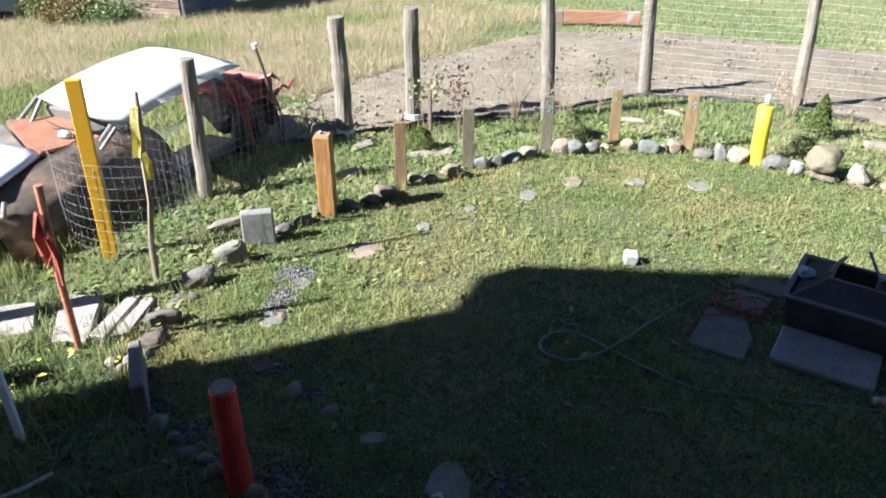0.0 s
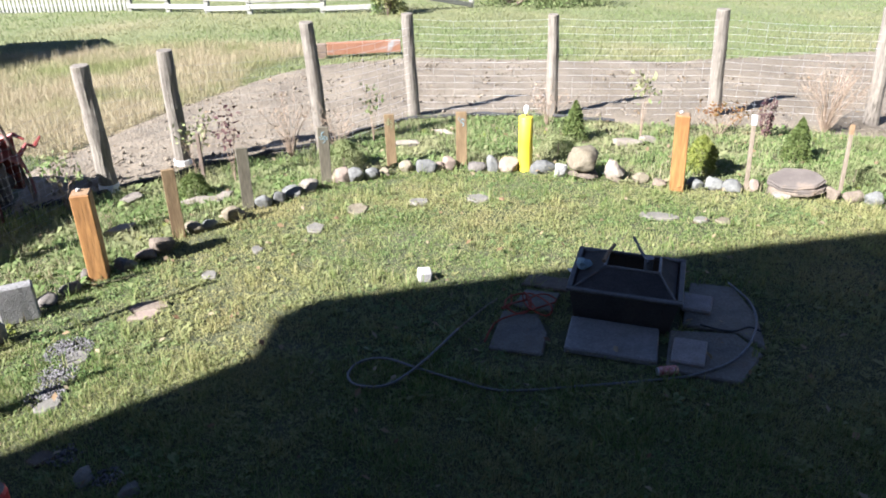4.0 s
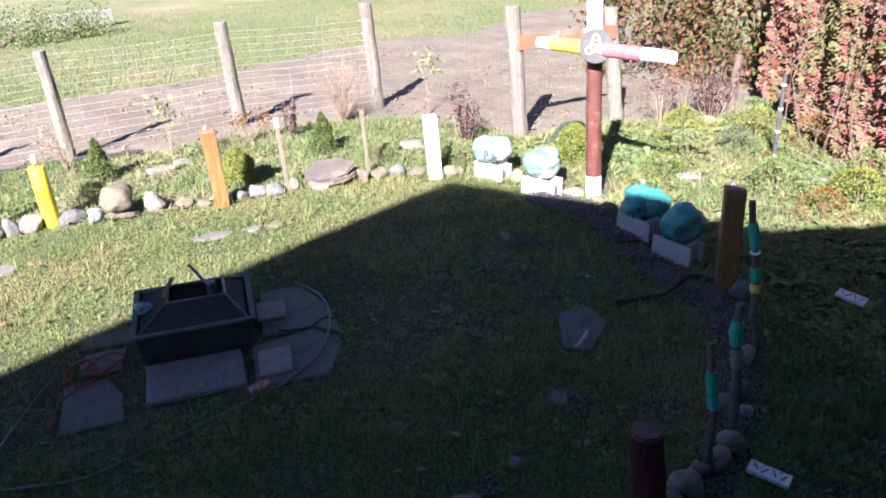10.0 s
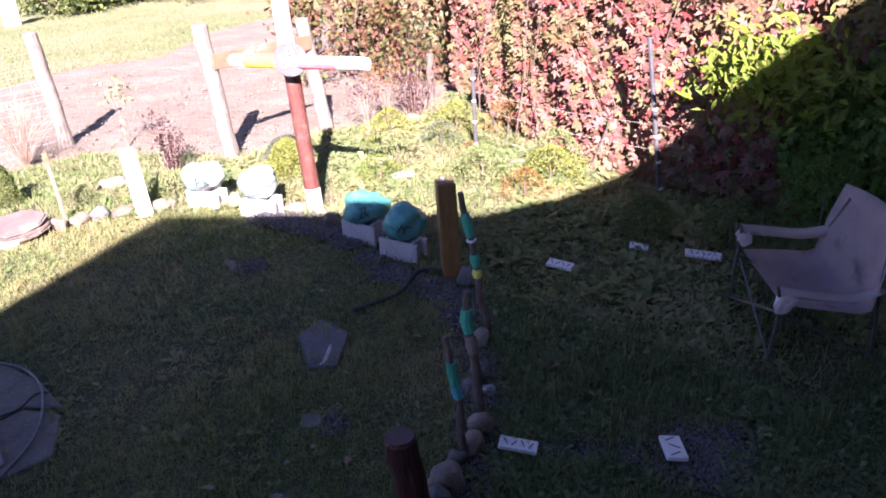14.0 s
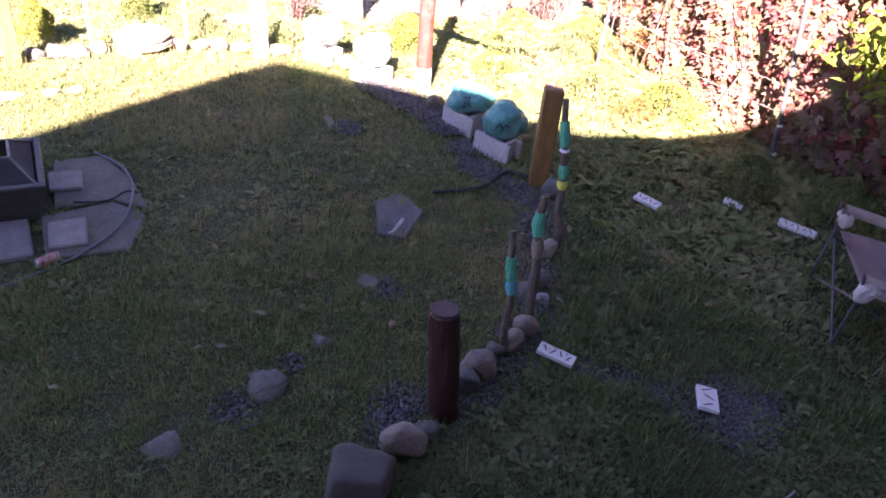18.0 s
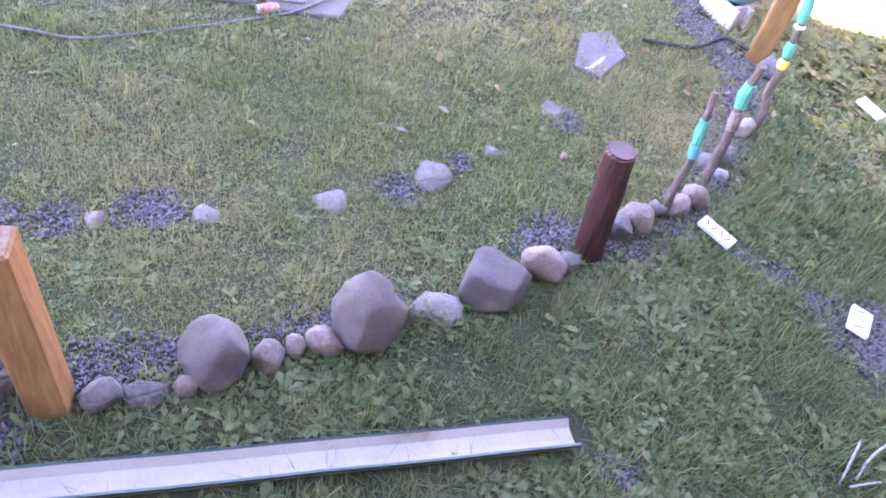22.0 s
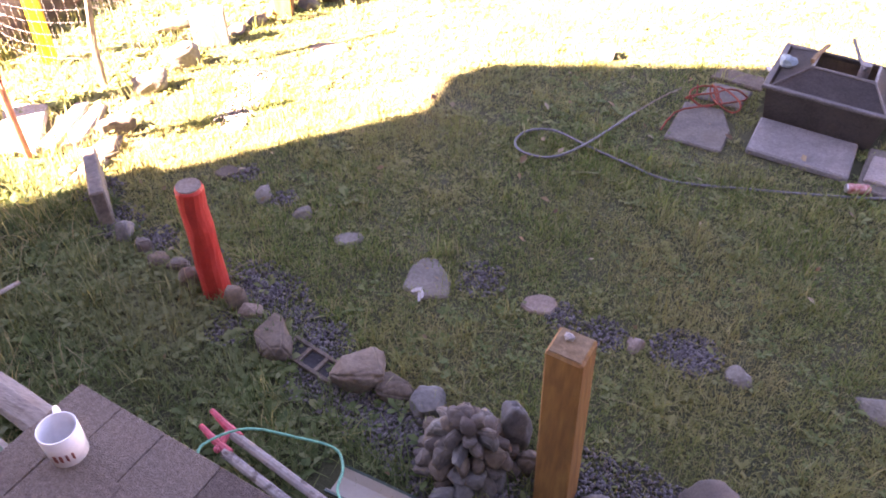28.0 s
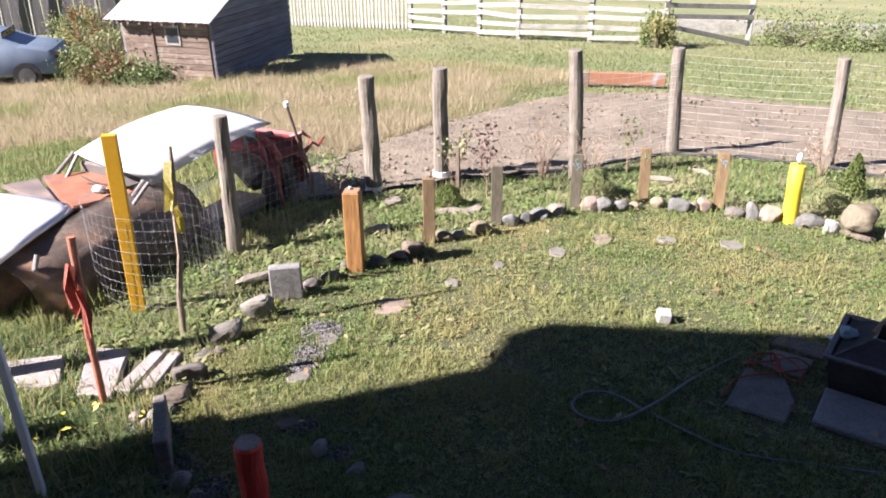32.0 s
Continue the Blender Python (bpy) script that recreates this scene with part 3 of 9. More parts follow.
def garden_soil():
    """The tilled bed: a lumpy sheet that thins out to nothing at its rim."""
    step = 0.11
    xs, ys = np.arange(-6.2, 19.2, step), np.arange(6.4, 24.1, step)
    gx, gy = np.meshgrid(xs, ys)
    px, py = gx.ravel(), gy.ravel()
    ins, gap = inside(px, py, DIRT), edge_gap(px, py, DIRT)
    zs = np.empty(len(px))
    for i in range(len(px)):
        if not ins[i] and gap[i] > 0.25:
            zs[i] = 0
            continue
        v = Vector((px[i], py[i], 0.0))
        n = 0.055 * noise.noise(v * 0.9) + 0.05 * abs(noise.noise(v * 3.1)) + 0.045 * max(noise.noise(v * 7.3), 0)
        k = min(1.0, (gap[i] if ins[i] else -gap[i]) / 0.3)
        wob = 0.12 * noise.noise(v * 2.2)
        zs[i] = ground_z(px[i], py[i]) + (0.025 + n) * max(k + wob, -0.3) + (0.012 if k > 0 else -0.01)
    w = len(xs)
    keep = ins | (gap < 0.12)
    idx = np.full(len(px), -1)
    idx[keep] = np.arange(keep.sum())
    verts = np.stack([px, py, zs], 1)[keep]
    j, i = np.meshgrid(np.arange(len(ys) - 1), np.arange(w - 1), indexing="ij")
    a = (j * w + i).ravel()
    quads = np.stack([idx[a], idx[a + 1], idx[a + w + 1], idx[a + w]], 1)
    quads = quads[(quads >= 0).all(1)]
    me = bpy.data.meshes.new("garden_soil")
    me.from_pydata(verts.tolist(), [], quads.tolist())
    me.materials.append(M["dirt"])
    me.polygons.foreach_set("use_smooth", [True] * len(me.polygons))
    tagged(new("garden_soil", me), "freshly tilled bare brown garden soil behind the fence", "soil", kind="structure")


garden_soil()


def house():
    """The gabled house behind the viewer, whose roofline throws the shade."""
    prof = [(-7.35, -0.1), (-7.35, 5.35), (-7.88, 5.85), (-7.9, 6.15), (-4.48, 8.16), (0.19, 5.40), (1.43, 4.98), (3.07, 4.74), (14.0, 4.35), (14.0, -0.1)]
    ob = thing("house", -2, -4, 0, "brown grey gabled house standing in its own shade", "house")

    def prism(poly, y0, y1):
        bm = bmesh.new()
        f = [bm.verts.new((x + 2, y0 + 4, z)) for x, z in poly]
        b = [bm.verts.new((x + 2, y1 + 4, z)) for x, z in poly]
        bm.faces.new(f)
        bm.faces.new(b[::-1])
        n = len(poly)
        for i in range(n):
            bm.faces.new((f[i], b[i], b[(i + 1) % n], f[(i + 1) % n]))
        bmesh.ops.recalc_face_normals(bm, faces=bm.faces[:])
        return bm

    low = [(x, z - 0.16 if 1 < i < 9 else z) for i, (x, z) in enumerate(prof)]
    low[2] = (-7.35, 5.6)
    low[3] = (-7.35, 6.2)
    part("wall", prism(low, -1.0, -9.0), M["house"], ob, "brown grey siding")
    top = prof[3:9]
    part("roof", prism(top + [(x, z - 0.15) for x, z in top[::-1]], -0.98, -9.4), M["roofing"], ob, "dark shingled roof")
    eave = [(-7.35, 5.35), (-7.88, 5.85), (-7.9, 6.14), (-7.35, 6.2)]
    part("soffit", prism(eave, -0.99, -9.3), M["white_paint"], ob, "white boxed eave")


house()


def leaf_cloud(name, centres, size, material, parent, face=None, spread=1.0, seed=1, aspect=0.6, lobes=1):
    """Many single leaves, each a folded diamond, round the given places."""
    rg = np.random.default_rng(seed)
    n = len(centres)
    d = rg.normal(size=(n, 3))
    if face is not None:
        d = d * 0.55 * spread + np.asarray(face)
    d /= np.linalg.norm(d, axis=1, keepdims=True)
    t = rg.normal(size=(n, 3))
    t[:, 2] -= 0.7
    t -= (t * d).sum(1, keepdims=True) * d
    t /= np.linalg.norm(t, axis=1, keepdims=True) + 1e-9
    s = np.cross(d, t)
    size = size * rg.uniform(0.6, 1.35, (n, 1))
    c = np.asarray(centres, float)
    if lobes == 1:
        verts = np.stack([c - t * size * 0.5, c + s * size * aspect * 0.5 + d * size * 0.08, c + t * size * 0.5, c - s * size * aspect * 0.5 + d * size * 0.08], 1).reshape(-1, 3)
        base = np.arange(n)[:, None, None] * 4
        faces = (base + np.array([[0, 1, 2], [0, 2, 3]])).reshape(-1, 3)
    else:
        vs, fs = [c], []
        for k in range(lobes):
            ang = (k - (lobes - 1) / 2) * 0.72
            dirn = t * math.cos(ang) + s * math.sin(ang)
            side = -t * math.sin(ang) + s * math.cos(ang)
            ln = size * (1.0 - 0.13 * abs(k - (lobes - 1) / 2))
            vs += [c + dirn * ln * 0.6 + side * ln * 0.21 - d * ln * 0.06, c + dirn * ln - d * ln * 0.24, c + dirn * ln * 0.6 - side * ln * 0.21 - d * ln * 0.06]
            fs += [[0, 1 + 3 * k, 2 + 3 * k], [0, 2 + 3 * k, 3 + 3 * k]]
        verts = np.stack(vs, 1).reshape(-1, 3)
        faces = (np.arange(n)[:, None, None] * (1 + 3 * lobes) + np.array(fs)).reshape(-1, 3)
    me = bpy.data.meshes.new(name)
    me.vertices.add(len(verts))
    me.vertices.foreach_set("co", verts.astype(np.float32).ravel())
    me.loops.add(len(faces) * 3)
    me.loops.foreach_set("vertex_index", faces.astype(np.int32).ravel())
    me.polygons.add(len(faces))
    me.polygons.foreach_set("loop_start", np.arange(0, len(faces) * 3, 3, dtype=np.int32))
    me.update(calc_edges=True)
    me.materials.append(material)
    ob = new(name, me)
    ob.parent = parent
    return ob




# ---- the fence round the yard ----
def log_post(name, x, y, h, r, material, label, lean=(0, 0), seed=0, group="", category="post", sides=14, top=None, z0=None):
    z = ground_z(x, y) if z0 is None else z0
    ob = thing(name, x, y, z, label, category, group)
    rr = random.Random(seed)
    n = 7
    pts = [(lean[0] * i / n + rr.uniform(-1, 1) * r * 0.08, lean[1] * i / n + rr.uniform(-1, 1) * r * 0.08, -0.15 + (h + 0.15) * i / n) for i in range(n)] + [(lean[0], lean[1], h - 0.012), (lean[0], lean[1], h)]
    rad = [r * (1.06 - 0.1 * i / n + rr.uniform(-0.03, 0.03)) for i in range(n)] + [r * 0.96, r * 0.88]
    part("shaft", tube(pts, rad, sides, wob=0.035, seed=seed), material, ob, smooth=False)
    if top:
        part("cut_end", tube([(lean[0], lean[1], h - 0.004), (lean[0], lean[1], h + 0.006)], [r * 0.87, r * 0.84], sides), top, ob, "pale cut end grain")
    return ob


G1 = "posts of the garden fence"
POSTS = [(-4.63, 7.22, 1.39, 0.095, (-0.02, -0.02)), (-4.18, 8.12, 1.38, 0.092, (0.0, 0.0)), (-2.64, 8.85, 1.58, 0.085, (-0.1, -0.03)), (-1.76, 10.57, 1.48, 0.085, (-0.07, 0)), (0.22, 10.77, 1.46, 0.08, (-0.06, 0)), (2.56, 11.15, 1.54, 0.095, (-0.08, 0.02)), (4.72, 11.03, 1.64, 0.1, (-0.10, 0.05)), (5.63, 8.35, 1.7, 0.1, (-0.11, 0.08)), (7.24, 8.3, 1.59, 0.1, (-0.15, 0.13))]
for i, (x, y, h, r, lean) in enumerate(POSTS):
    ob = log_post("fence_post", x, y, h, r, M["old_post"], "grey weathered round wooden fence post", lean, i + 20, G1)
    if i < 2:
        part("white_foot", tube([(0, 0, -0.02), (0, 0, 0.10)], [r * 1.13, r * 1.11], 14, wob=0.04), M["white_paint"], ob, "white painted foot")
log_post("fence_post", -4.93, 5.06, 1.36, 0.07, M["old_post"], "slim leaning grey wooden fence post", (0.02, 0.02), 40, G1)
for i, (x, y, h) in enumerate([(8.95, 7.8, 0.9)]):
    log_post("fence_post", x, y, h, 0.06, M["bark"], "old wooden post against the creeper", (0, 0), 50 + i, G1)


def mesh_span(x0, y0, x1, y1, h, step, rows, label, sag=0.02, r=0.0016, low=0.05):
    """Wire netting between two posts: line wires and stays."""
    L = math.hypot(x1 - x0, y1 - y0)
    n = max(3, int(L / step))
    z0, z1 = ground_z(x0, y0), ground_z(x1, y1)
    ob = thing("wire_netting", 0, 0, 0, label, "fence netting", "netting of the garden fence")
    mat = M["bright_wire"] if r > 0.0015 else M["galv"]

    def at(u, z):
        w = 0.012 * math.sin(u * 19 + z * 5)
        return (x0 + (x1 - x0) * u + w, y0 + (y1 - y0) * u + w, z0 + (z1 - z0) * u + z - sag * math.sin(math.pi * u) * z)

    def strand(name, pts, q):
        part(name, tube(pts, q, 3, cap=False), mat, ob)

    for k in range(rows + 1):
        z = low + (h - low) * k / rows
        strand("line_wire", [at(i / 8, z) for i in range(9)], r)
    for i in range(n + 1):
        strand("stay_wire", [at(i / n, low + (h - low) * k / 3) for k in range(4)], r * 0.6)


line = [(-4.93, 5.06)] + [(p[0], p[1]) for p in POSTS] + [(8.95, 7.8)]
for i, (a, b) in enumerate(zip(line, line[1:])):
    fine_net = i in (0, 1, 2) or i >= 7
    mesh_span(a[0], a[1], b[0], b[1], (1.05, 1.15, 1.2, 1.3, 1.4, 1.4, 1.4, 1.4, 1.4, 1.4, 1.25)[i], 0.075 if fine_net else 0.25, 12 if fine_net else 14, "taut galvanised wire netting between two fence posts", r=0.0012 if fine_net else 0.0016)


def edging_strip():
    bm = bmesh.new()
    pts = [(-5.2, 6.5), (-4.75, 6.95), (-4.0, 7.9), (-2.85, 8.9), (-1.85, 10.35), (-0.9, 10.7), (0.1, 10.75), (1.3, 10.4)]
    r = random.Random(5)
    fine = []
    for (a, b), (c, d) in zip(pts, pts[1:]):
        for k in range(6):
            fine.append((a + (c - a) * k / 6 + r.uniform(-0.03, 0.03), b + (d - b) * k / 6 + r.uniform(-0.03, 0.03)))
    tube([(x, y, ground_z(x, y) + 0.03 + r.uniform(0, 0.03)) for x, y in fine], 0.028, 6, bm, wob=0.2)
    solid("landscape_edging", bm, M["rubber"], Matrix(), "black plastic edging along the tilled soil", "edging")


edging_strip()


# ---- posts and poles round the circle ----
def turned(v, degrees):
    a = radians(degrees)
    return (v[0] * math.cos(a) - v[1] * math.sin(a), v[0] * math.sin(a) + v[1] * math.cos(a))


def square_post(name, x, y, w, h, material, label, turn=0, lean=(0, 0), end=None, group="painted and stained posts of the circle", stones=0):
    ob = thing(name, x, y, ground_z(x, y), label, "post", group, turn=turn)
    lean = turned(lean, -turn)
    bm = box(w, w, h + 0.15, (0, 0, -0.15), 0.008)
    for v in bm.verts:
        k = max(v.co.z, 0) / h
        v.co.x += lean[0] * k
        v.co.y += lean[1] * k
    part("shaft", bm, material, ob)
    if end:
        part("cut_end", box(w - 0.02, w - 0.02, 0.008, (lean[0], lean[1], h - 0.002), 0.002), end, ob, "pale weathered end grain")
        for i in range(stones):
            b = lump(i + 91, 0.045, 0.035, 0.035, 0.2, sub=1)
            bmesh.ops.translate(b, verts=b.verts, vec=(lean[0] - 0.02 + 0.03 * i, lean[1] + 0.02 - 0.03 * i, h + 0.008))
            solid("pebble", b, M["white"], ob.matrix_basis.copy(), "small white pebble resting on a post", "stone")
    return ob


square_post("timber_post", -3.65, 5.21, 0.15, 0.77, M["cedar"], "square orange brown stained timber post", 20, (0.0, 0.0), M["endgrain"], stones=1)
square_post("timber_post", 1.48, 7.70, 0.145, 0.83, M["cedar"], "square orange brown stained timber post", -8, (-0.035, 0.01), M["endgrain"], stones=1)
square_post("timber_post", 4.53, 3.73, 0.15, 0.85, M["cedar_dark"], "square brown stained timber post in shade", -40, (-0.02, 0.03), M["endgrain"], stones=1)
square_post("timber_post", -0.35, 1.58, 0.145, 0.90, M["cedar"], "square orange brown stained timber post with notched top", -10, (-0.06, 0.08), M["endgrain"], stones=1)
square_post("white_post", 3.79, 7.30, 0.15, 0.715, M["white_paint"], "square white painted wooden post", -20, (-0.045, 0.025))
ob = thing("yellow_post", -0.13, 8.19, ground_z(-0.13, 8.19), "round bright yellow painted post", "post", "painted and stained posts of the circle")
part("shaft", tube([(0.003, 0, -0.15), (0, 0, 0.0), (-0.008, 0, 0.33), (-0.015, 0, 0.63), (-0.015, 0, 0.64)], [0.08, 0.08, 0.079, 0.079, 0.072], 24), M["yellow"], ob, smooth=True)
log_post("red_post", -2.37, 2.145, 0.71, 0.072, M["red"], "round red painted log post in shade", (0.0, 0.0), 62, "painted and stained posts of the circle", sides=18, top=M["pink"])
log_post("dark_post", 2.27, 2.025, 0.70, 0.08, M["oxblood"], "round dark oxblood painted log post", (-0.075, 0.075), 63, "painted and stained posts of the circle", sides=18, top=M["oxblood"])


def solar_globe(x, y, z):
    ob = thing("solar_lamp", x, y, z, "small pale glass garden lamp on a yellow post", "lamp")
    part("stem", tube([(0, 0, -0.01), (0, 0, 0.04)], 0.01, 8), M["steel"], ob)
    b = lump(5, 0.06, 0.05, 0.11, 0.06, sub=2)
    bmesh.ops.translate(b, verts=b.verts, vec=(0, 0, 0.03))
    part("globe", b, M["plume"], ob, "pale frosted globe", True)


solar_globe(-0.145, 8.19, ground_z(-0.13, 8.19) + 0.64)


def board_post(x, y, w, h, turn, material, label, mark=None, lean=(0, 0)):
    ob = thing("board_post", x, y, ground_z(x, y), label, "post", "board posts of the circle", turn=turn)
    lean = turned(lean, -turn)
    bm = box(w, 0.038, h + 0.12, (0, 0, -0.12), 0.004)
    for v in bm.verts:
        k = max(v.co.z, 0) / h
        v.co.x += lean[0] * k
        v.co.y += lean[1] * k
    part("board", bm, material, ob)
    if mark:
        r = random.Random(int(x * 100))
        for k in range(5):
            a = r.uniform(0, 6.28)
            cx, cz = lean[0] + 0.018 * math.cos(a), h - 0.11 + 0.035 * math.sin(a)
            face = lean[1] * 0.86 - 0.0195
            pts = [(cx + 0.022 * math.cos(t + a), face - 0.0015, cz + 0.026 * math.sin(t + a)) for t in [q * 0.55 for q in range(7)]]
            part("painted_mark", tube(pts, 0.004, 4), mark, ob, "faded painted scrawl")


board_post(-3.30, 6.01, 0.115, 0.68, 28, M["board"], "weathered brown upright board")
board_post(-2.89, 6.75, 0.115, 0.65, 24, M["grey_board"], "grey weathered upright board")
board_post(-2.285, 7.55, 0.115, 0.645, 18, M["grey_board"], "grey weathered upright board with a faded blue mark", M["blue_mark"])
board_post(-1.67, 8.20, 0.115, 0.63, 12, M["board"], "tan weathered upright board with a faded green mark", M["green_mark"], (-0.02, 0))
board_post(-0.865, 8.27, 0.125, 0.655, 6, M["board"], "tan weathered upright board with a faded blue mark", M["blue_mark"], (-0.01, 0))


def thin_stake(x, y, h, material, label, tip=None, lean=(0, 0), r=0.018):
    ob = thing("stake", x, y, ground_z(x, y), label, "stake", "thin stakes")
    part("shaft", box(r * 2, r * 1.6, h + 0.1, (0, 0, -0.1), 0.003, Matrix.Shear("XY", 4, (lean[0] / h, lean[1] / h))), material, ob)
    if tip:
        part("painted_tip", box(r * 2 + 0.006, r * 1.6 + 0.006, 0.1, (0, 0, h - 0.095), 0.003, Matrix.Shear("XY", 4, (lean[0] / h, lean[1] / h))), tip, ob, "pale painted tip")
    return ob


thin_stake(2.22, 7.81, 0.82, M["stick"], "thin wooden stake with a pale blue tip", M["plume"], (-0.04, 0.01), 0.02)
thin_stake(3.18, 7.81, 0.77, M["stick"], "thin bare wooden stake", M["endgrain"], (-0.03, 0.01), 0.018)


def medicine_cross():
    """A log upright with a level cross arm and a knotwork disc at the crossing."""
    x, y = 4.88, 5.85
    ob = thing("log_cross", x, y, ground_z(x, y), "painted log cross in white, brown, yellow and pink", "cross")
    ob.matrix_basis = ob.matrix_basis @ Matrix.Shear("XY", 4, (-0.085, 0.075))
    part("white_foot", tube([(0, 0, -0.15), (0.0, 0, 0.1), (0.0, 0, 0.24)], [0.082, 0.08, 0.079], 16), M["white_paint"], ob, "white painted base of the upright")
    part("brown_shaft", tube([(0.0, 0, 0.24), (0.0, 0, 0.8), (0.01, 0, 1.45)], [0.079, 0.076, 0.075], 16, wob=0.02), M["brown_paint"], ob, "red brown painted middle of the upright")
    part("white_head", tube([(0.01, 0, 1.45), (0.01, 0, 1.9), (0.02, 0, 2.1)], [0.078, 0.075, 0.072], 16), M["white_paint"], ob, "white painted top of the upright")
    ang = math.atan2(-0.83, 0.22)
    ux, uy = math.cos(ang), math.sin(ang)
    ox, oy = -0.05, -0.06
    z = 1.53

    def arm(a, b, r0, r1):
        return tube([(ox + ux * a, oy + uy * a, z), (ox + ux * (a + b) / 2, oy + uy * (a + b) / 2, z + 0.005), (ox + ux * b, oy + uy * b, z)], [r0, (r0 + r1) / 2, r1], 14, wob=0.03)

    part("yellow_arm", arm(-0.50, 0.0, 0.062, 0.07), M["lemon"], ob, "lemon yellow painted arm")
    part("yellow_arm_tip", arm(-0.67, -0.50, 0.058, 0.062), M["white_paint"], ob, "white painted arm end")
    part("pink_arm", arm(0.0, 0.55, 0.07, 0.062), M["pink_paint"], ob, "faded pink painted arm")
    part("pink_arm_tip", arm(0.55, 0.86, 0.062, 0.055), M["white_paint"], ob, "peeling white painted arm end")
    face = Vector((-4.87, -5.76, 1.4)).normalized()
    q = face.to_track_quat("Z", "Y").to_matrix().to_4x4()
    c = Vector((-0.02, -0.06, 1.55)) + face * 0.11
    mm = Matrix.Translation(c) @ q
    bm = tube([(0, 0, -0.015), (0, 0, 0.012), (0, 0, 0.016)], [0.155, 0.155, 0.15], 32)
    bmesh.ops.transform(bm, matrix=mm, verts=bm.verts)
    disc = part("disc", bm, M["disc_grey"], ob, "dark grey round plaque")
    bm = bmesh.new()
    for k in range(3):
        a0 = math.pi / 2 + k * 2.0944
        cx, cy = math.cos(a0) * 0.042, math.sin(a0) * 0.042
        pts = []
        for i in range(15):
            t = i / 14 * 2 * math.pi
            lx, ly = 0.062 * math.cos(t) * (1 if math.cos(t) > 0 else 0.75), 0.034 * math.sin(t)
            pts.append((cx + lx * math.cos(a0) - ly * math.sin(a0), cy + lx * math.sin(a0) + ly * math.cos(a0), 0.02))
        tube(pts, 0.011, 6, bm, cap=False)
    pts = [(0.052 * math.cos(t), 0.052 * math.sin(t), 0.021) for t in [i * 2 * math.pi / 20 for i in range(21)]]
    tube(pts, 0.009, 6, bm, cap=False)
    bmesh.ops.transform(bm, matrix=mm, verts=bm.verts)
    part("knot", bm, M["cream_paint"], disc, "cream knotwork relief")


medicine_cross()


def branch_stake(x, y, h, r, lean, label, bands, seed, hook=False):
    ob = thing("branch_stake", x, y, ground_z(x, y), label, "stake", "ribboned branch stakes", )
    rr = random.Random(seed)
    n = 9
    pts = [Vector((lean[0] * (i / n) + rr.uniform(-0.014, 0.014), lean[1] * (i / n) + rr.uniform(-0.014, 0.014), -0.1 + (h + 0.1) * i / n)) for i in range(n + 1)]
    rad = [r * (1.1 - 0.35 * i / n) for i in range(n + 1)]
    part("branch", tube(pts, rad, 9, wob=0.08, seed=seed), M["bark"], ob)
    for z0, z1, mat, lab in bands:
        i0 = (z0 + 0.1) / (h + 0.1) * n
        i1 = (z1 + 0.1) / (h + 0.1) * n

        def on(i):
            k = min(int(i), n - 1)
            return pts[k].lerp(pts[k + 1], i - k)

        part("ribbon", tube([on(i0), on((i0 + i1) / 2), on(i1)], [r * 1.12, r * 1.28, r * 1.1], 9, wob=0.12, seed=seed), mat, ob, lab)
    return ob


branch_stake(3.99, 2.92, 1.13, 0.028, (-0.12, 0.15), "tall branch stake bound with green and yellow ribbon", [(0.49, 0.55, M["tape_yellow"], "yellow ribbon"), (0.57, 0.67, M["tape_green"], "green ribbon"), (0.77, 0.79, M["white_paint"], "white tie"), (0.81, 0.98, M["tape_green"], "green ribbon")], 3)
branch_stake(3.26, 2.44, 0.875, 0.03, (-0.06, 0.075), "branch stake bound with a green ribbon", [(0.60, 0.75, M["tape_green"], "green ribbon"), (0.46, 0.58, M["pink"], "peeled pale band")], 4)
branch_stake(2.86, 2.235, 0.855, 0.024, (-0.06, 0.075), "thin branch stake bound with a green ribbon", [(0.55, 0.70, M["tape_green"], "green ribbon"), (0.46, 0.545, M["tape_teal"], "faded blue green ribbon")], 5)


# ---- west side ----
def amber_board():
    ob = thing("amber_post", -4.88, 3.78, ground_z(-4.88, 3.78), "tall leaning amber yellow painted board post", "post", turn=36)
    part("board", box(0.11, 0.06, 1.64, (0, 0, -0.12), 0.004, Matrix.Shear("XY", 4, (0.022, 0.007))), M["amber"], ob)


amber_board()


def rag(ob, material, pts, w, label, seed):
    bm = bmesh.new()
    r = random.Random(seed)
    rows = []
    for p in pts:
        rows.append([bm.verts.new((p[0] + w * (k - 1.5) / 3 * (1 + r.uniform(-0.3, 0.3)), p[1] + r.uniform(-0.025, 0.025), p[2] + r.uniform(-0.02, 0.02))) for k in range(4)])
    for a, b in zip(rows, rows[1:]):
        for k in range(3):
            bm.faces.new((a[k], a[k + 1], b[k + 1], b[k]))
    bmesh.ops.solidify(bm, geom=bm.faces[:], thickness=0.006)
    part("rag", bm, material, ob, label)


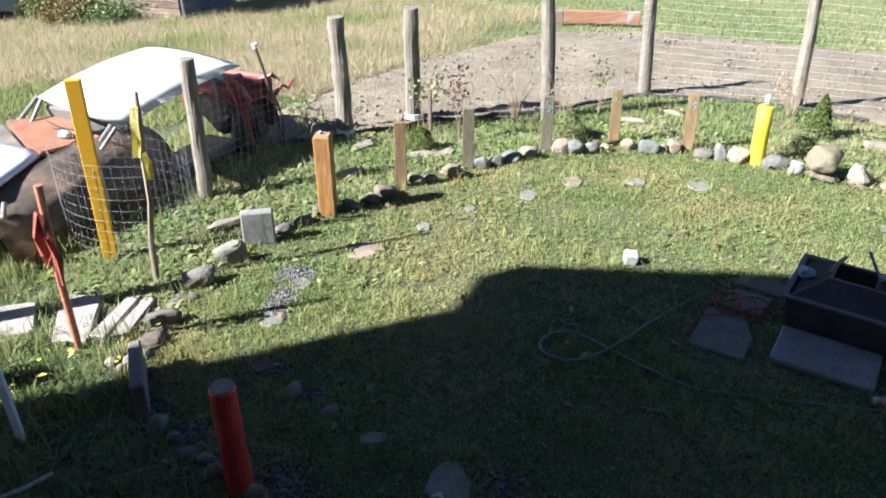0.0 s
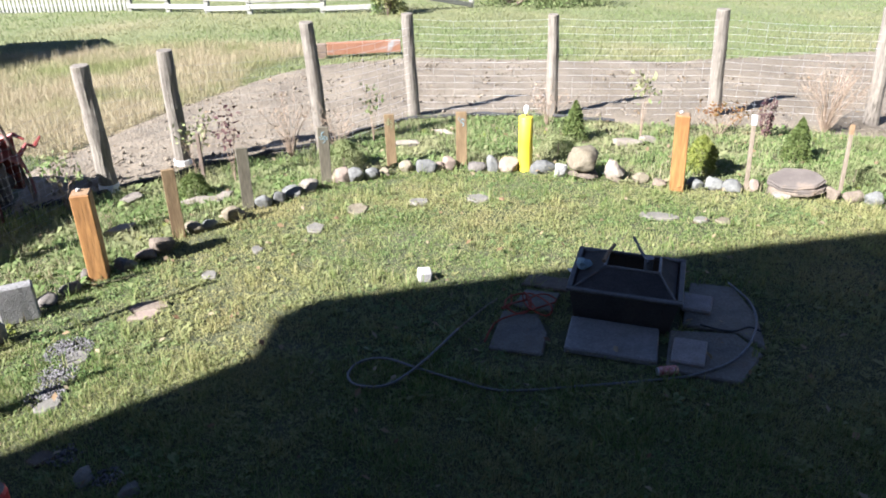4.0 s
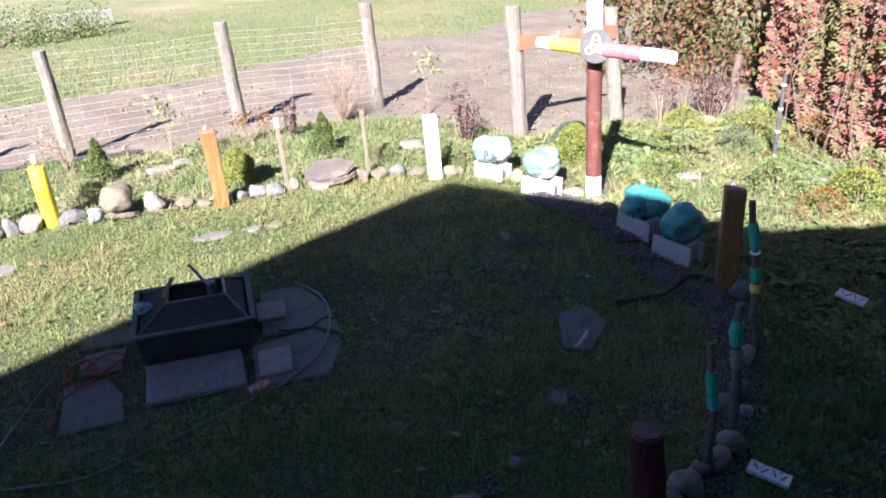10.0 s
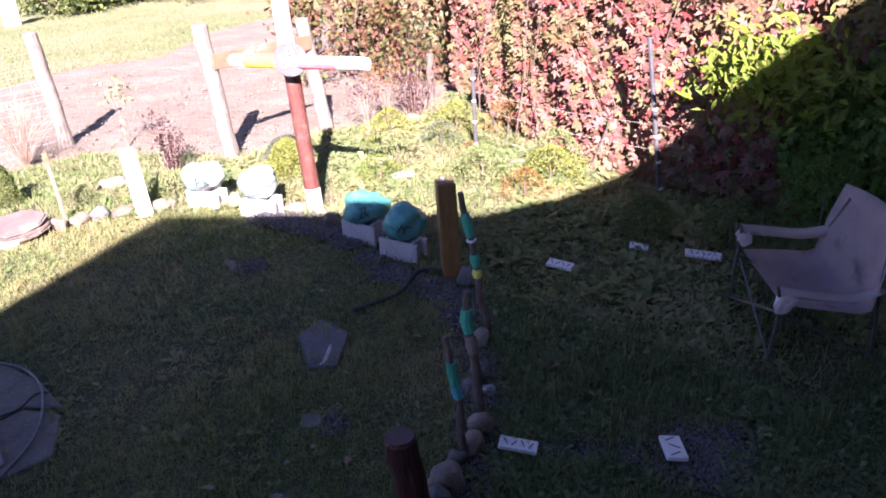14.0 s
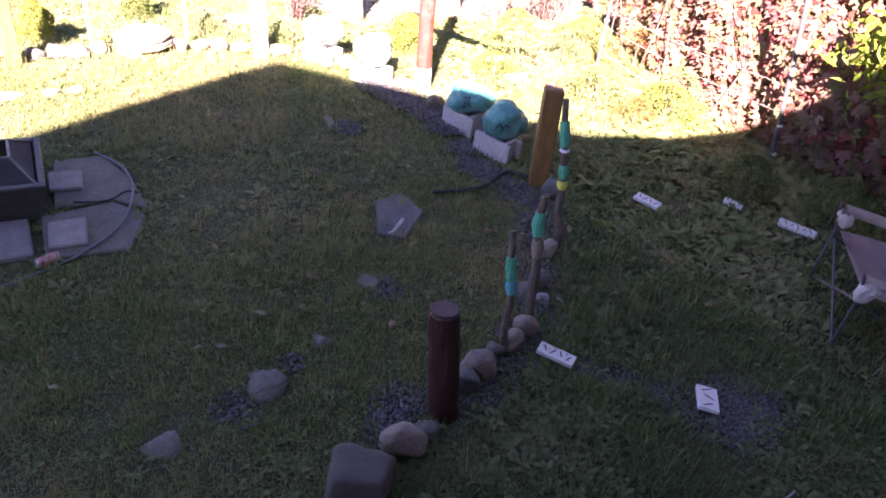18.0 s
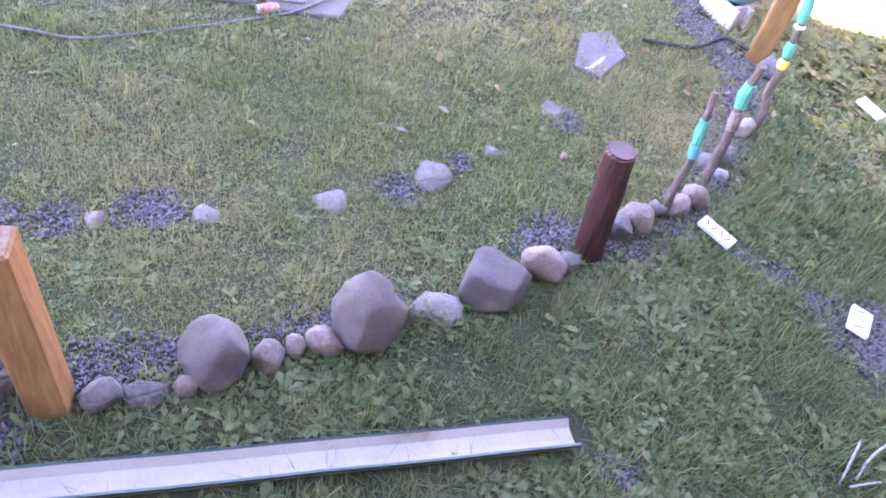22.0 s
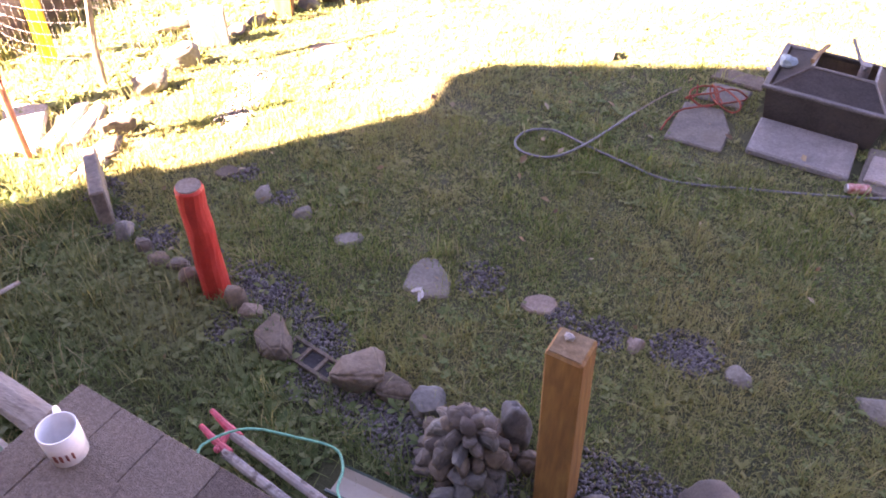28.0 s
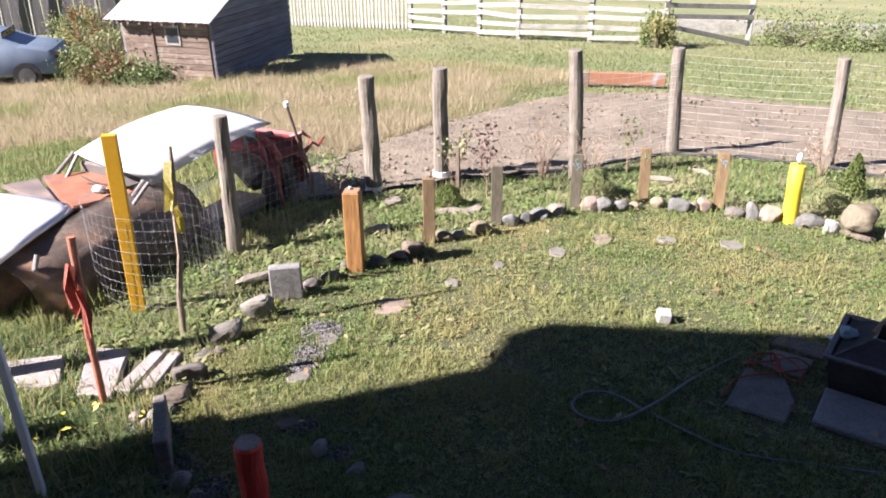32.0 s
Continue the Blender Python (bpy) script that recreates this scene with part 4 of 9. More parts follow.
ob = thing("rag_stake", -4.27, 3.63, ground_z(-4.27, 3.63), "crooked branch stake with yellow cloth tied on it", "stake")
part("branch", tube([(0, 0, -0.1), (0.01, 0.02, 0.35), (0.06, 0.05, 0.7), (0.05, 0.08, 1.05), (0.085, 0.085, 1.3), (0.09, 0.10, 1.53)], [0.026, 0.025, 0.023, 0.022, 0.018, 0.012], 9, wob=0.08, seed=8), M["stick"], ob)
rag(ob, M["cloth_yellow"], [(0.08, 0.05, 1.44), (0.075, 0.04, 1.3), (0.07, 0.04, 1.17), (0.05, 0.035, 1.06)], 0.065, "faded yellow cloth", 3)
rag(ob, M["cloth_yellow"], [(0.11, 0.04, 1.10), (0.13, 0.04, 1.02), (0.13, 0.04, 0.90)], 0.05, "yellow cloth end", 4)

ob = thing("red_stake", -4.15, 2.73, ground_z(-4.15, 2.73), "leaning red brown stake with a dull red rag", "stake")
part("rod", tube([(0, 0, -0.1), (0.0, 0.01, 0.6), (0.02, 0.03, 1.24)], [0.024, 0.024, 0.025], 10, wob=0.04), M["rod_red"], ob)
rag(ob, M["cloth_red"], [(0.0, -0.02, 1.05), (-0.03, -0.03, 0.9), (0.0, -0.03, 0.78), (-0.04, -0.03, 0.68)], 0.07, "knotted red rag", 5)
rag(ob, M["cloth_red"], [(0.05, -0.02, 0.9), (0.08, -0.03, 0.75), (0.06, -0.03, 0.56)], 0.06, "hanging rag end", 6)

ob = thing("grey_stake", -3.77, 1.93, ground_z(-3.77, 1.93), "leaning pale grey painted lath stake", "stake")
part("lath", box(0.06, 0.025, 1.41, (0, 0, -0.1), 0.003, Matrix.Shear("XY", 4, (0.0, -0.007)) @ Matrix.Rotation(radians(8), 4, "Z")), M["white_paint"], ob)

ob = thing("white_stake", -5.2, 2.5, ground_z(-5.2, 2.5), "white painted wooden fence post with wire netting", "post")
part("shaft", box(0.13, 0.09, 1.40, (0, 0, -0.12), 0.006, Matrix.Shear("XY", 4, (0.02, 0.035)) @ Matrix.Rotation(radians(8), 4, "Z")), M["white_paint"], ob)


def wire_cage(pts, h, step, rows, label, r=0.0017):
    """A free-standing curl of welded wire."""
    segs = []
    lens = [0]
    for a, b in zip(pts, pts[1:]):
        lens.append(lens[-1] + math.dist(a, b))

    def at(s, z):
        for i in range(len(pts) - 1):
            if s <= lens[i + 1] or i == len(pts) - 2:
                u = (s - lens[i]) / (lens[i + 1] - lens[i])
                x, y = pts[i][0] + (pts[i + 1][0] - pts[i][0]) * u, pts[i][1] + (pts[i + 1][1] - pts[i][1]) * u
                return (x, y, ground_z(x, y) + z)

    n = int(lens[-1] / step)
    for k in range(rows + 1):
        for i in range(n):
            segs.append((at(lens[-1] * i / n, 0.02 + h * k / rows), at(lens[-1] * (i + 1) / n, 0.02 + h * k / rows)))
    for i in range(n + 1):
        segs.append((at(lens[-1] * i / n, 0.0), at(lens[-1] * i / n, h + 0.02)))
    me = wires(segs, r)
    me.materials.append(M["galv"])
    tagged(new("wire_cage", me), label, "wire cage")


circle = [(-4.93 + 0.62 * math.cos(a), 4.12 + 0.42 * math.sin(a)) for a in [radians(-150 + 12 * i) for i in range(28)]]
wire_cage(circle, 0.86, 0.075, 9, "curled galvanised wire cage before the old car body", r=0.0009)
wire_cage([(-5.2, 2.55), (-4.9, 2.45), (-4.5, 2.32), (-4.2, 2.16), (-3.96, 2.06)], 1.1, 0.09, 9, "loose wire netting on the white post", r=0.0008)
wire_cage([(-5.7, 2.68), (-5.2, 2.52)], 1.1, 0.09, 9, "wire netting running past the white post", r=0.0008)


def sack():
    ob = thing("plastic_sack", -4.55, 2.0, 0, "crumpled white plastic sack lying on the grass", "sack", turn=32)
    b = lump(12, 0.6, 0.3, 0.2, 0.3, sub=4)
    for v in b.verts:
        v.co += v.co.normalized() * (0.05 * noise.noise(v.co * 9) + 0.03 * abs(noise.noise(v.co * 24)))
    bmesh.ops.translate(b, verts=b.verts, vec=(-0.25, 0.0, 0))
    part("bag", b, M["sack"], ob, smooth=True)
    b = lump(13, 0.34, 0.22, 0.56, 0.25, sub=4, boxy=0.4)
    for v in b.verts:
        v.co += v.co.normalized() * (0.05 * noise.noise(v.co * 9) + 0.03 * abs(noise.noise(v.co * 24)))
        v.co.x += 0.12 - v.co.z * 0.42
    part("bag_neck", b, M["sack"], ob, smooth=True)


sack()


def old_car():
    """A low old body shell: white roof, rusty cowl, dark near wing, red rear."""
    ob = thing("old_car_body", -6.1, 5.3, -0.1, "old wheel-less car shell with white roof and red rear", "car")

    def at(x, y, z):
        if y > 6.12:  # the rear is bent down and pushed in
            y, z = 6.12 + (y - 6.12) * 0.62, z * 0.9
        return (x + 6.1, y - 5.3, z + 0.1)

    bm = bmesh.new()
    nx, ny = 12, 16
    fl, fr, rr_, rl = Vector((-6.80, 4.95, 0)), Vector((-5.39, 4.62, 0)), Vector((-5.38, 6.40, 0)), Vector((-6.85, 6.60, 0))
    rows = []
    for j in range(ny + 1):
        v = j / ny
        row = []
        for i in range(nx + 1):
            u = i / nx
            p = fl.lerp(fr, u).lerp(rl.lerp(rr_, u), v)
            side = math.sin(math.pi * (0.03 + 0.94 * u)) ** 0.55
            p.y -= 0.10 * math.sin(math.pi * u) * (1 - v) ** 3
            p.z = 0.77 + 0.06 * v + 0.185 * side * math.sin(math.pi * (0.05 + 0.88 * v)) ** 0.65 - 0.04 * (abs(2 * u - 1) ** 8) * (1 - v)
            row.append(bm.verts.new(p - Vector((-6.1, 5.3, -0.1))))
        rows.append(row)
    for a, b in zip(rows, rows[1:]):
        for i in range(nx):
            bm.faces.new((a[i], a[i + 1], b[i + 1], b[i]))
    bmesh.ops.solidify(bm, geom=bm.faces[:], thickness=0.02)
    part("roof", bm, M["car_white"], ob, "rounded white painted roof", True)
    for a, b, m in (((-6.77, 4.97, 0.77), (-6.86, 4.74, 0.56), "worn"), ((-6.68, 4.95, 0.78), (-6.66, 4.72, 0.57), "worn"), ((-5.46, 4.68, 0.77), (-5.56, 4.52, 0.57), "worn"), ((-5.52, 4.70, 0.79), (-5.70, 4.66, 0.58), "worn"), ((-5.52, 6.4, 0.83), (-5.36, 6.28, 0.5), "car_red"), ((-6.98, 6.65, 0.82), (-6.95, 6.8, 0.5), "car_red"), ((-5.56, 6.1, 0.86), (-5.42, 6.05, 0.4), "char")):
        part("pillar", tube([at(*a), at(*b)], 0.02, 8), M[m], ob)

    def sheet(name, pts, z, mat, label):
        bm = bmesh.new()
        f = bm.faces.new([bm.verts.new(at(x, y, z)) for x, y in pts])
        q = bmesh.ops.extrude_face_region(bm, geom=[f])
        bmesh.ops.translate(bm, verts=[v for v in q["geom"] if isinstance(v, bmesh.types.BMVert)], vec=(0, 0, -0.05))
        bmesh.ops.recalc_face_normals(bm, faces=bm.faces[:])
        bmesh.ops.bevel(bm, geom=bm.edges[:], offset=0.012, segments=2, affect="EDGES")
        return part(name, bm, mat, ob, label)

    cowl = sheet("cowl", [(-6.93, 4.67), (-6.5, 5.02), (-5.72, 4.70), (-5.95, 4.19), (-6.25, 4.31)], 0.60, M["rust"], "rust red cowl panel")
    for dx in (-0.08, 0.02):
        for dy in (0.0, 0.045):
            part("vent", box(0.075, 0.022, 0.006, at(-6.18 + dx + dy * 0.4, 4.68 + dy, 0.60)), M["rubber"], cowl, "dark vent slot")
    sheet("hood_rear", [(-7.12, 4.36), (-6.02, 4.16), (-5.97, 4.18), (-6.27, 4.3), (-6.95, 4.65)], 0.575, M["black_paint"], "dark rear strip of the hood")
    part("dashboard", box(0.95, 0.14, 0.26, at(-6.2, 5.0, 0.44), 0.02), M["char"], ob, "dark stripped dashboard")
    part("wiper", tube([at(-6.5, 4.78, 0.62), at(-6.05, 4.62, 0.625)], 0.006, 5), M["rubber"], ob, "black wiper arm")
    bm = bmesh.new()
    rows = []
    for j in range(13):
        v = j / 12
        y = 3.3 + 1.95 * v
        top = 0.44 + 0.17 * min(1.0, v / 0.62) - 0.22 * max(0.0, v - 0.72)
        row = []
        for i in range(7):
            u = i / 6
            x = -5.93 + 0.52 * math.sin(u * math.pi / 2)
            z = -0.02 + (top + 0.02) * math.cos(u * math.pi / 2) ** 0.55
            row.append(bm.verts.new(at(x + 0.06 * math.sin(math.pi * v), y, z)))
        rows.append(row)
    for a, b in zip(rows, rows[1:]):
        for i in range(6):
            bm.faces.new((a[i], a[i + 1], b[i + 1], b[i]))
    bmesh.ops.solidify(bm, geom=bm.faces[:], thickness=0.02)
    part("front_wing", bm, M["black_paint"], ob, "faded black rounded front wing", True)
    part("hood_side", box(0.95, 1.3, 0.44, at(-6.5, 4.2, 0.02), 0.08), M["black_paint"], ob, "dark engine bay side", True)
    part("sill", box(0.4, 1.0, 0.14, at(-5.55, 5.65, -0.02), 0.03), M["char"], ob, "dark sill")
    bm = bmesh.new()
    rows = []
    nv, nu = 22, 12
    for j in range(nv + 1):
        v = j / nv
        y = 6.12 + 1.28 * v
        row = []
        for i in range(nu + 1):
            u = i / nu
            dent = 0.03 * noise.noise(Vector((y * 4, u * 3, 1.5)))
            x = -5.62 + (0.46 - 0.12 * v * v) * math.sin(u * math.pi / 2) + dent
            z = -0.04 + (0.66 - 0.06 * v) * math.cos(u * math.pi / 2) ** 0.6
            row.append(bm.verts.new(at(x, y, z)))
        rows.append(row)
    for j in range(nv):
        for i in range(nu):
            q = (rows[j][i], rows[j][i + 1], rows[j + 1][i + 1], rows[j + 1][i])
            c = sum((w.co for w in q), Vector()) / 4
            if math.hypot(c.y + 5.3 - 6.52, c.z - 0.1 - 0.10) < 0.34 and c.x + -6.1 > -5.5:
                continue
            bm.faces.new(q)
    bmesh.ops.solidify(bm, geom=bm.faces[:], thickness=0.015)
    part("rear_wing", bm, M["car_red"], ob, "dented red rear wing with an open wheel arch", True)
    part("rear_shelf", box(1.0, 0.45, 0.05, at(-6.1, 6.85, 0.54), 0.02), M["car_red"], ob, "red parcel shelf")
    part("rear_panel", box(1.35, 0.07, 0.6, at(-6.05, 7.38, 0.0), 0.03), M["car_red"], ob, "red rear panel")
    part("boot_edge", box(1.2, 0.1, 0.05, at(-6.05, 7.2, 0.58), 0.015), M["car_red"], ob, "red boot edge")
    part("rear_frame", tube([at(-5.5, 6.35, 0.80), at(-5.5, 6.75, 0.78), at(-5.62, 7.05, 0.68), at(-6.1, 7.12, 0.64), at(-6.7, 7.05, 0.68), at(-6.98, 6.7, 0.8)], 0.022, 8), M["char"], ob, "dark rear window frame")
    part("inner_frame", tube([at(-5.62, 6.15, 0.82), at(-5.66, 6.5, 0.72), at(-5.75, 6.8, 0.62)], 0.03, 8), M["char"], ob, "dark inner roof frame")
    bm = lump(4, 0.75, 0.7, 0.46, 0.35, sub=3)
    bmesh.ops.translate(bm, verts=bm.verts, vec=at(-5.75, 7.0, -0.04))
    part("torn_seat", bm, M["char"], ob, "dark torn seat remains")
    b = lump(9, 0.2, 0.16, 0.12, 0.3, sub=2)
    bmesh.ops.translate(b, verts=b.verts, vec=at(-5.85, 6.82, 0.59))
    solid("blue_cloth", b, M["blue_mark"], ob.matrix_basis.copy(), "crumpled blue cloth on the red shelf", "cloth")
    part("torn_edge", tube([at(-5.22, 7.1, 0.5), at(-5.18, 7.25, 0.6), at(-5.14, 7.34, 0.55), at(-5.08, 7.42, 0.66)], [0.03, 0.02, 0.025, 0.01], 6), M["car_red"], ob, "torn red metal edge")
    part("torn_edge", tube([at(-5.5, 7.3, 0.62), at(-5.35, 7.36, 0.68), at(-5.25, 7.38, 0.62)], [0.02, 0.025, 0.012], 6), M["car_red"], ob, "torn red metal edge")
    part("c_pillar", tube([at(-5.53, 6.42, 0.82), at(-5.42, 6.55, 0.66), at(-5.38, 6.62, 0.5)], [0.04, 0.05, 0.05], 8), M["car_red"], ob, "bent red roof pillar")
    tyre = bmesh.new()
    ring = [(0.0, 0.25 * math.cos(t), 0.25 + 0.25 * math.sin(t)) for t in [i * 2 * math.pi / 24 for i in range(25)]]
    tube([at(-5.36 + p[0], 6.5 + p[1], p[2] - 0.12) for p in ring], 0.09, 8, tyre, cap=False)
    part("tyre", tyre, M["rubber"], ob, "flat black tyre")
    b = lump(8, 0.16, 0.12, 0.08, 0.2, sub=2)
    bmesh.ops.translate(b, verts=b.verts, vec=at(-6.02, 4.56, 0.60))
    solid("torn_paper", b, M["white"], ob.matrix_basis.copy(), "scrap of white paper on the rusty cowl", "paper")


old_car()


def white_panel():
    """A big white body panel leaning on the wing."""
    ob = thing("body_panel", -5.95, 3.1, 0, "large white painted hood panel leaning on the car", "car panel")
    left = [(-6.54, 2.85, 0.34), (-6.50, 3.05, 0.46), (-6.68, 3.53, 0.565), (-6.98, 4.16, 0.585)]
    right = [(-5.84, 2.97, 0.34), (-5.78, 3.19, 0.46), (-5.75, 3.51, 0.565), (-5.97, 4.25, 0.585)]
    bm = bmesh.new()
    rows = []
    for k in range(13):
        u = k / 12 * 3
        n = min(int(u), 2)
        a = Vector(left[n]).lerp(Vector(left[n + 1]), u - n)
        b = Vector(right[n]).lerp(Vector(right[n + 1]), u - n)
        rows.append([bm.verts.new(a.lerp(b, m / 6) + Vector((5.95, -3.1, 0.03 * math.sin(math.pi * m / 6)))) for m in range(7)])
    for a, b in zip(rows, rows[1:]):
        for m in range(6):
            bm.faces.new((a[m], a[m + 1], b[m + 1], b[m]))
    bmesh.ops.recalc_face_normals(bm, faces=bm.faces[:])
    bmesh.ops.solidify(bm, geom=bm.faces[:], thickness=0.03)
    part("sheet", bm, M["car_white"], ob, smooth=True)
    bm = bmesh.new()
    rows = [[bm.verts.new((x + 5.87 - 0.04 * (1 - k / 3), y - 3.1, -0.1 + (z + 0.1) * k / 3)) for k in range(4)] for x, y, z in right]
    for a, b in zip(rows, rows[1:]):
        for m in range(3):
            bm.faces.new((a[m], a[m + 1], b[m + 1], b[m]))
    bmesh.ops.solidify(bm, geom=bm.faces[:], thickness=0.25)
    part("inner_wing", bm, M["black_paint"], ob, "dark inner wing under the panel", True)
    part("bracket", tube([(0.36, 0.40, 0.50), (0.38, 0.34, 0.40), (0.40, 0.38, 0.28), (0.44, 0.34, 0.12)], [0.02, 0.022, 0.02, 0.045], 8), M["worn"], ob, "dull metal bracket")


white_panel()

ob = thing("pole", -5.28, 6.9, ground_z(-5.28, 6.9), "short leaning pole with a pale cap by the wreck", "pole")
part("shaft", tube([(0, 0, -0.1), (-0.09, -0.07, 0.65), (-0.16, -0.14, 1.1)], 0.018, 9), M["bark"], ob)
part("cap", tube([(-0.157, -0.137, 1.08), (-0.165, -0.145, 1.13)], 0.03, 10), M["white_paint"], ob, "pale cap")


# ---- blocks and painted rocks ----
def hollow_block(x, y, turn, material, label, ends=True):
    """A two-core concrete block, 39 x 19 x 19 cm, on its bed."""
    ob = thing("concrete_block", x, y, ground_z(x, y), label, "block", "concrete blocks under painted rocks", turn=turn)
    bm = bmesh.new()
    for yy in (-0.08, 0.08):
        box(0.39, 0.032, 0.19, (0, yy, 0), 0.004, None, bm)
    for xx in (-0.13, 0.0, 0.13):
        box(0.03, 0.128, 0.19, (xx, 0, 0), 0.0, None, bm)
    part("shell", bm, material, ob)
    return ob


def painted_rock(x, y, z, w, d, h, turn, material, label, seed, strokes):
    ob = thing("painted_rock", x, y, z, label, "painted rock", "teal painted rocks on blocks", turn=turn)
    bm = lump(seed, w * 1.1, d * 1.1, h * 1.12, 0.17, sub=4, boxy=0.12)
    tree = BVHTree.FromBMesh(bm)
    part("stone", bm, material, ob, smooth=True)
    for pts in strokes:
        fine = []
        for (a0, c0), (a1, c1) in zip(pts, pts[1:]):
            for k in range(5):
                hit = tree.ray_cast(Vector(((a0 + (a1 - a0) * k / 4) * w * 0.5, -2.0, (c0 + (c1 - c0) * k / 4) * h)), Vector((0, 1, 0)))
                if hit[0]:
                    fine.append(hit[0] + hit[1] * 0.001)
        if len(fine) > 2:
            part("painted_line", tube(fine, 0.0065, 5), M["ink"], ob, "dark painted line")


E1 = [[(-0.35, 0.3), (-0.35, 0.6), (-0.2, 0.62), (-0.15, 0.45), (-0.35, 0.42)], [(0.05, 0.3), (0.3, 0.55)], [(0.05, 0.55), (0.3, 0.3)]]
E2 = [[(-0.3, 0.25), (-0.15, 0.3), (-0.05, 0.3)], [(-0.2, 0.28), (-0.1, 0.62)], [(-0.25, 0.62), (0.1, 0.66)], [(0.05, 0.64), (0.0, 0.45), (0.15, 0.3)]]
E3 = [[(-0.4, 0.35), (-0.2, 0.6), (0.0, 0.4)], [(-0.1, 0.3), (0.1, 0.55), (0.3, 0.45)]]
hollow_block(4.31, 6.92, -70, M["white_block"], "whitewashed hollow concrete block at the lawn rim")
hollow_block(4.47, 6.2, -64, M["white_block"], "whitewashed hollow concrete block half in shade")
hollow_block(4.62, 4.86, -84, M["white_block"], "pale concrete block in shade beside gravel")
hollow_block(4.55, 4.30, -80, M["white_block"], "pale concrete block in shade by the brown post")
painted_rock(4.31, 6.93, ground_z(4.3, 6.8) + 0.19, 0.36, 0.28, 0.28, -40, M["pale_teal"], "pale teal painted rock with dark marks on a block", 2, E1)
painted_rock(4.48, 6.23, ground_z(4.5, 6.2) + 0.19, 0.36, 0.30, 0.28, -35, M["pale_teal"], "weathered pale teal rock on a block", 5, [])
painted_rock(4.67, 4.87, ground_z(4.6, 4.8) + 0.19, 0.38, 0.32, 0.27, -48, M["teal"], "bright teal painted rock with dark marks on a block", 7, E2)
painted_rock(4.60, 4.32, ground_z(4.5, 4.1) + 0.19, 0.34, 0.30, 0.29, -45, M["teal"], "bright teal painted rock in shade on a block", 11, E3)

ob = thing("upright_slab", -3.90, 4.49, 0, "concrete half block standing on edge at the rim", "block", turn=34)
part("slab", box(0.27, 0.09, 0.31, (0, 0, -0.01), 0.012), M["concrete"], ob)
ob = thing("sunken_block", -1.65, 1.88, 0, "sunken concrete block with three open cores", "block", turn=-16)
for yy in (-0.055, 0.055):
    part("face_shell", box(0.34, 0.02, 0.05, (0, yy, -0.012), 0.003), M["brown"], ob)
for xx in (-0.16, -0.055, 0.055, 0.16):
    part("web", box(0.02, 0.09, 0.05, (xx, 0, -0.013), 0.0), M["brown"], ob)
# black plate stands in for the shade inside the open cores
part("core_shade", box(0.3, 0.088, 0.014, (0, 0, 0.008)), M["rubber"], ob, "black fill painted as shade in the open cores")


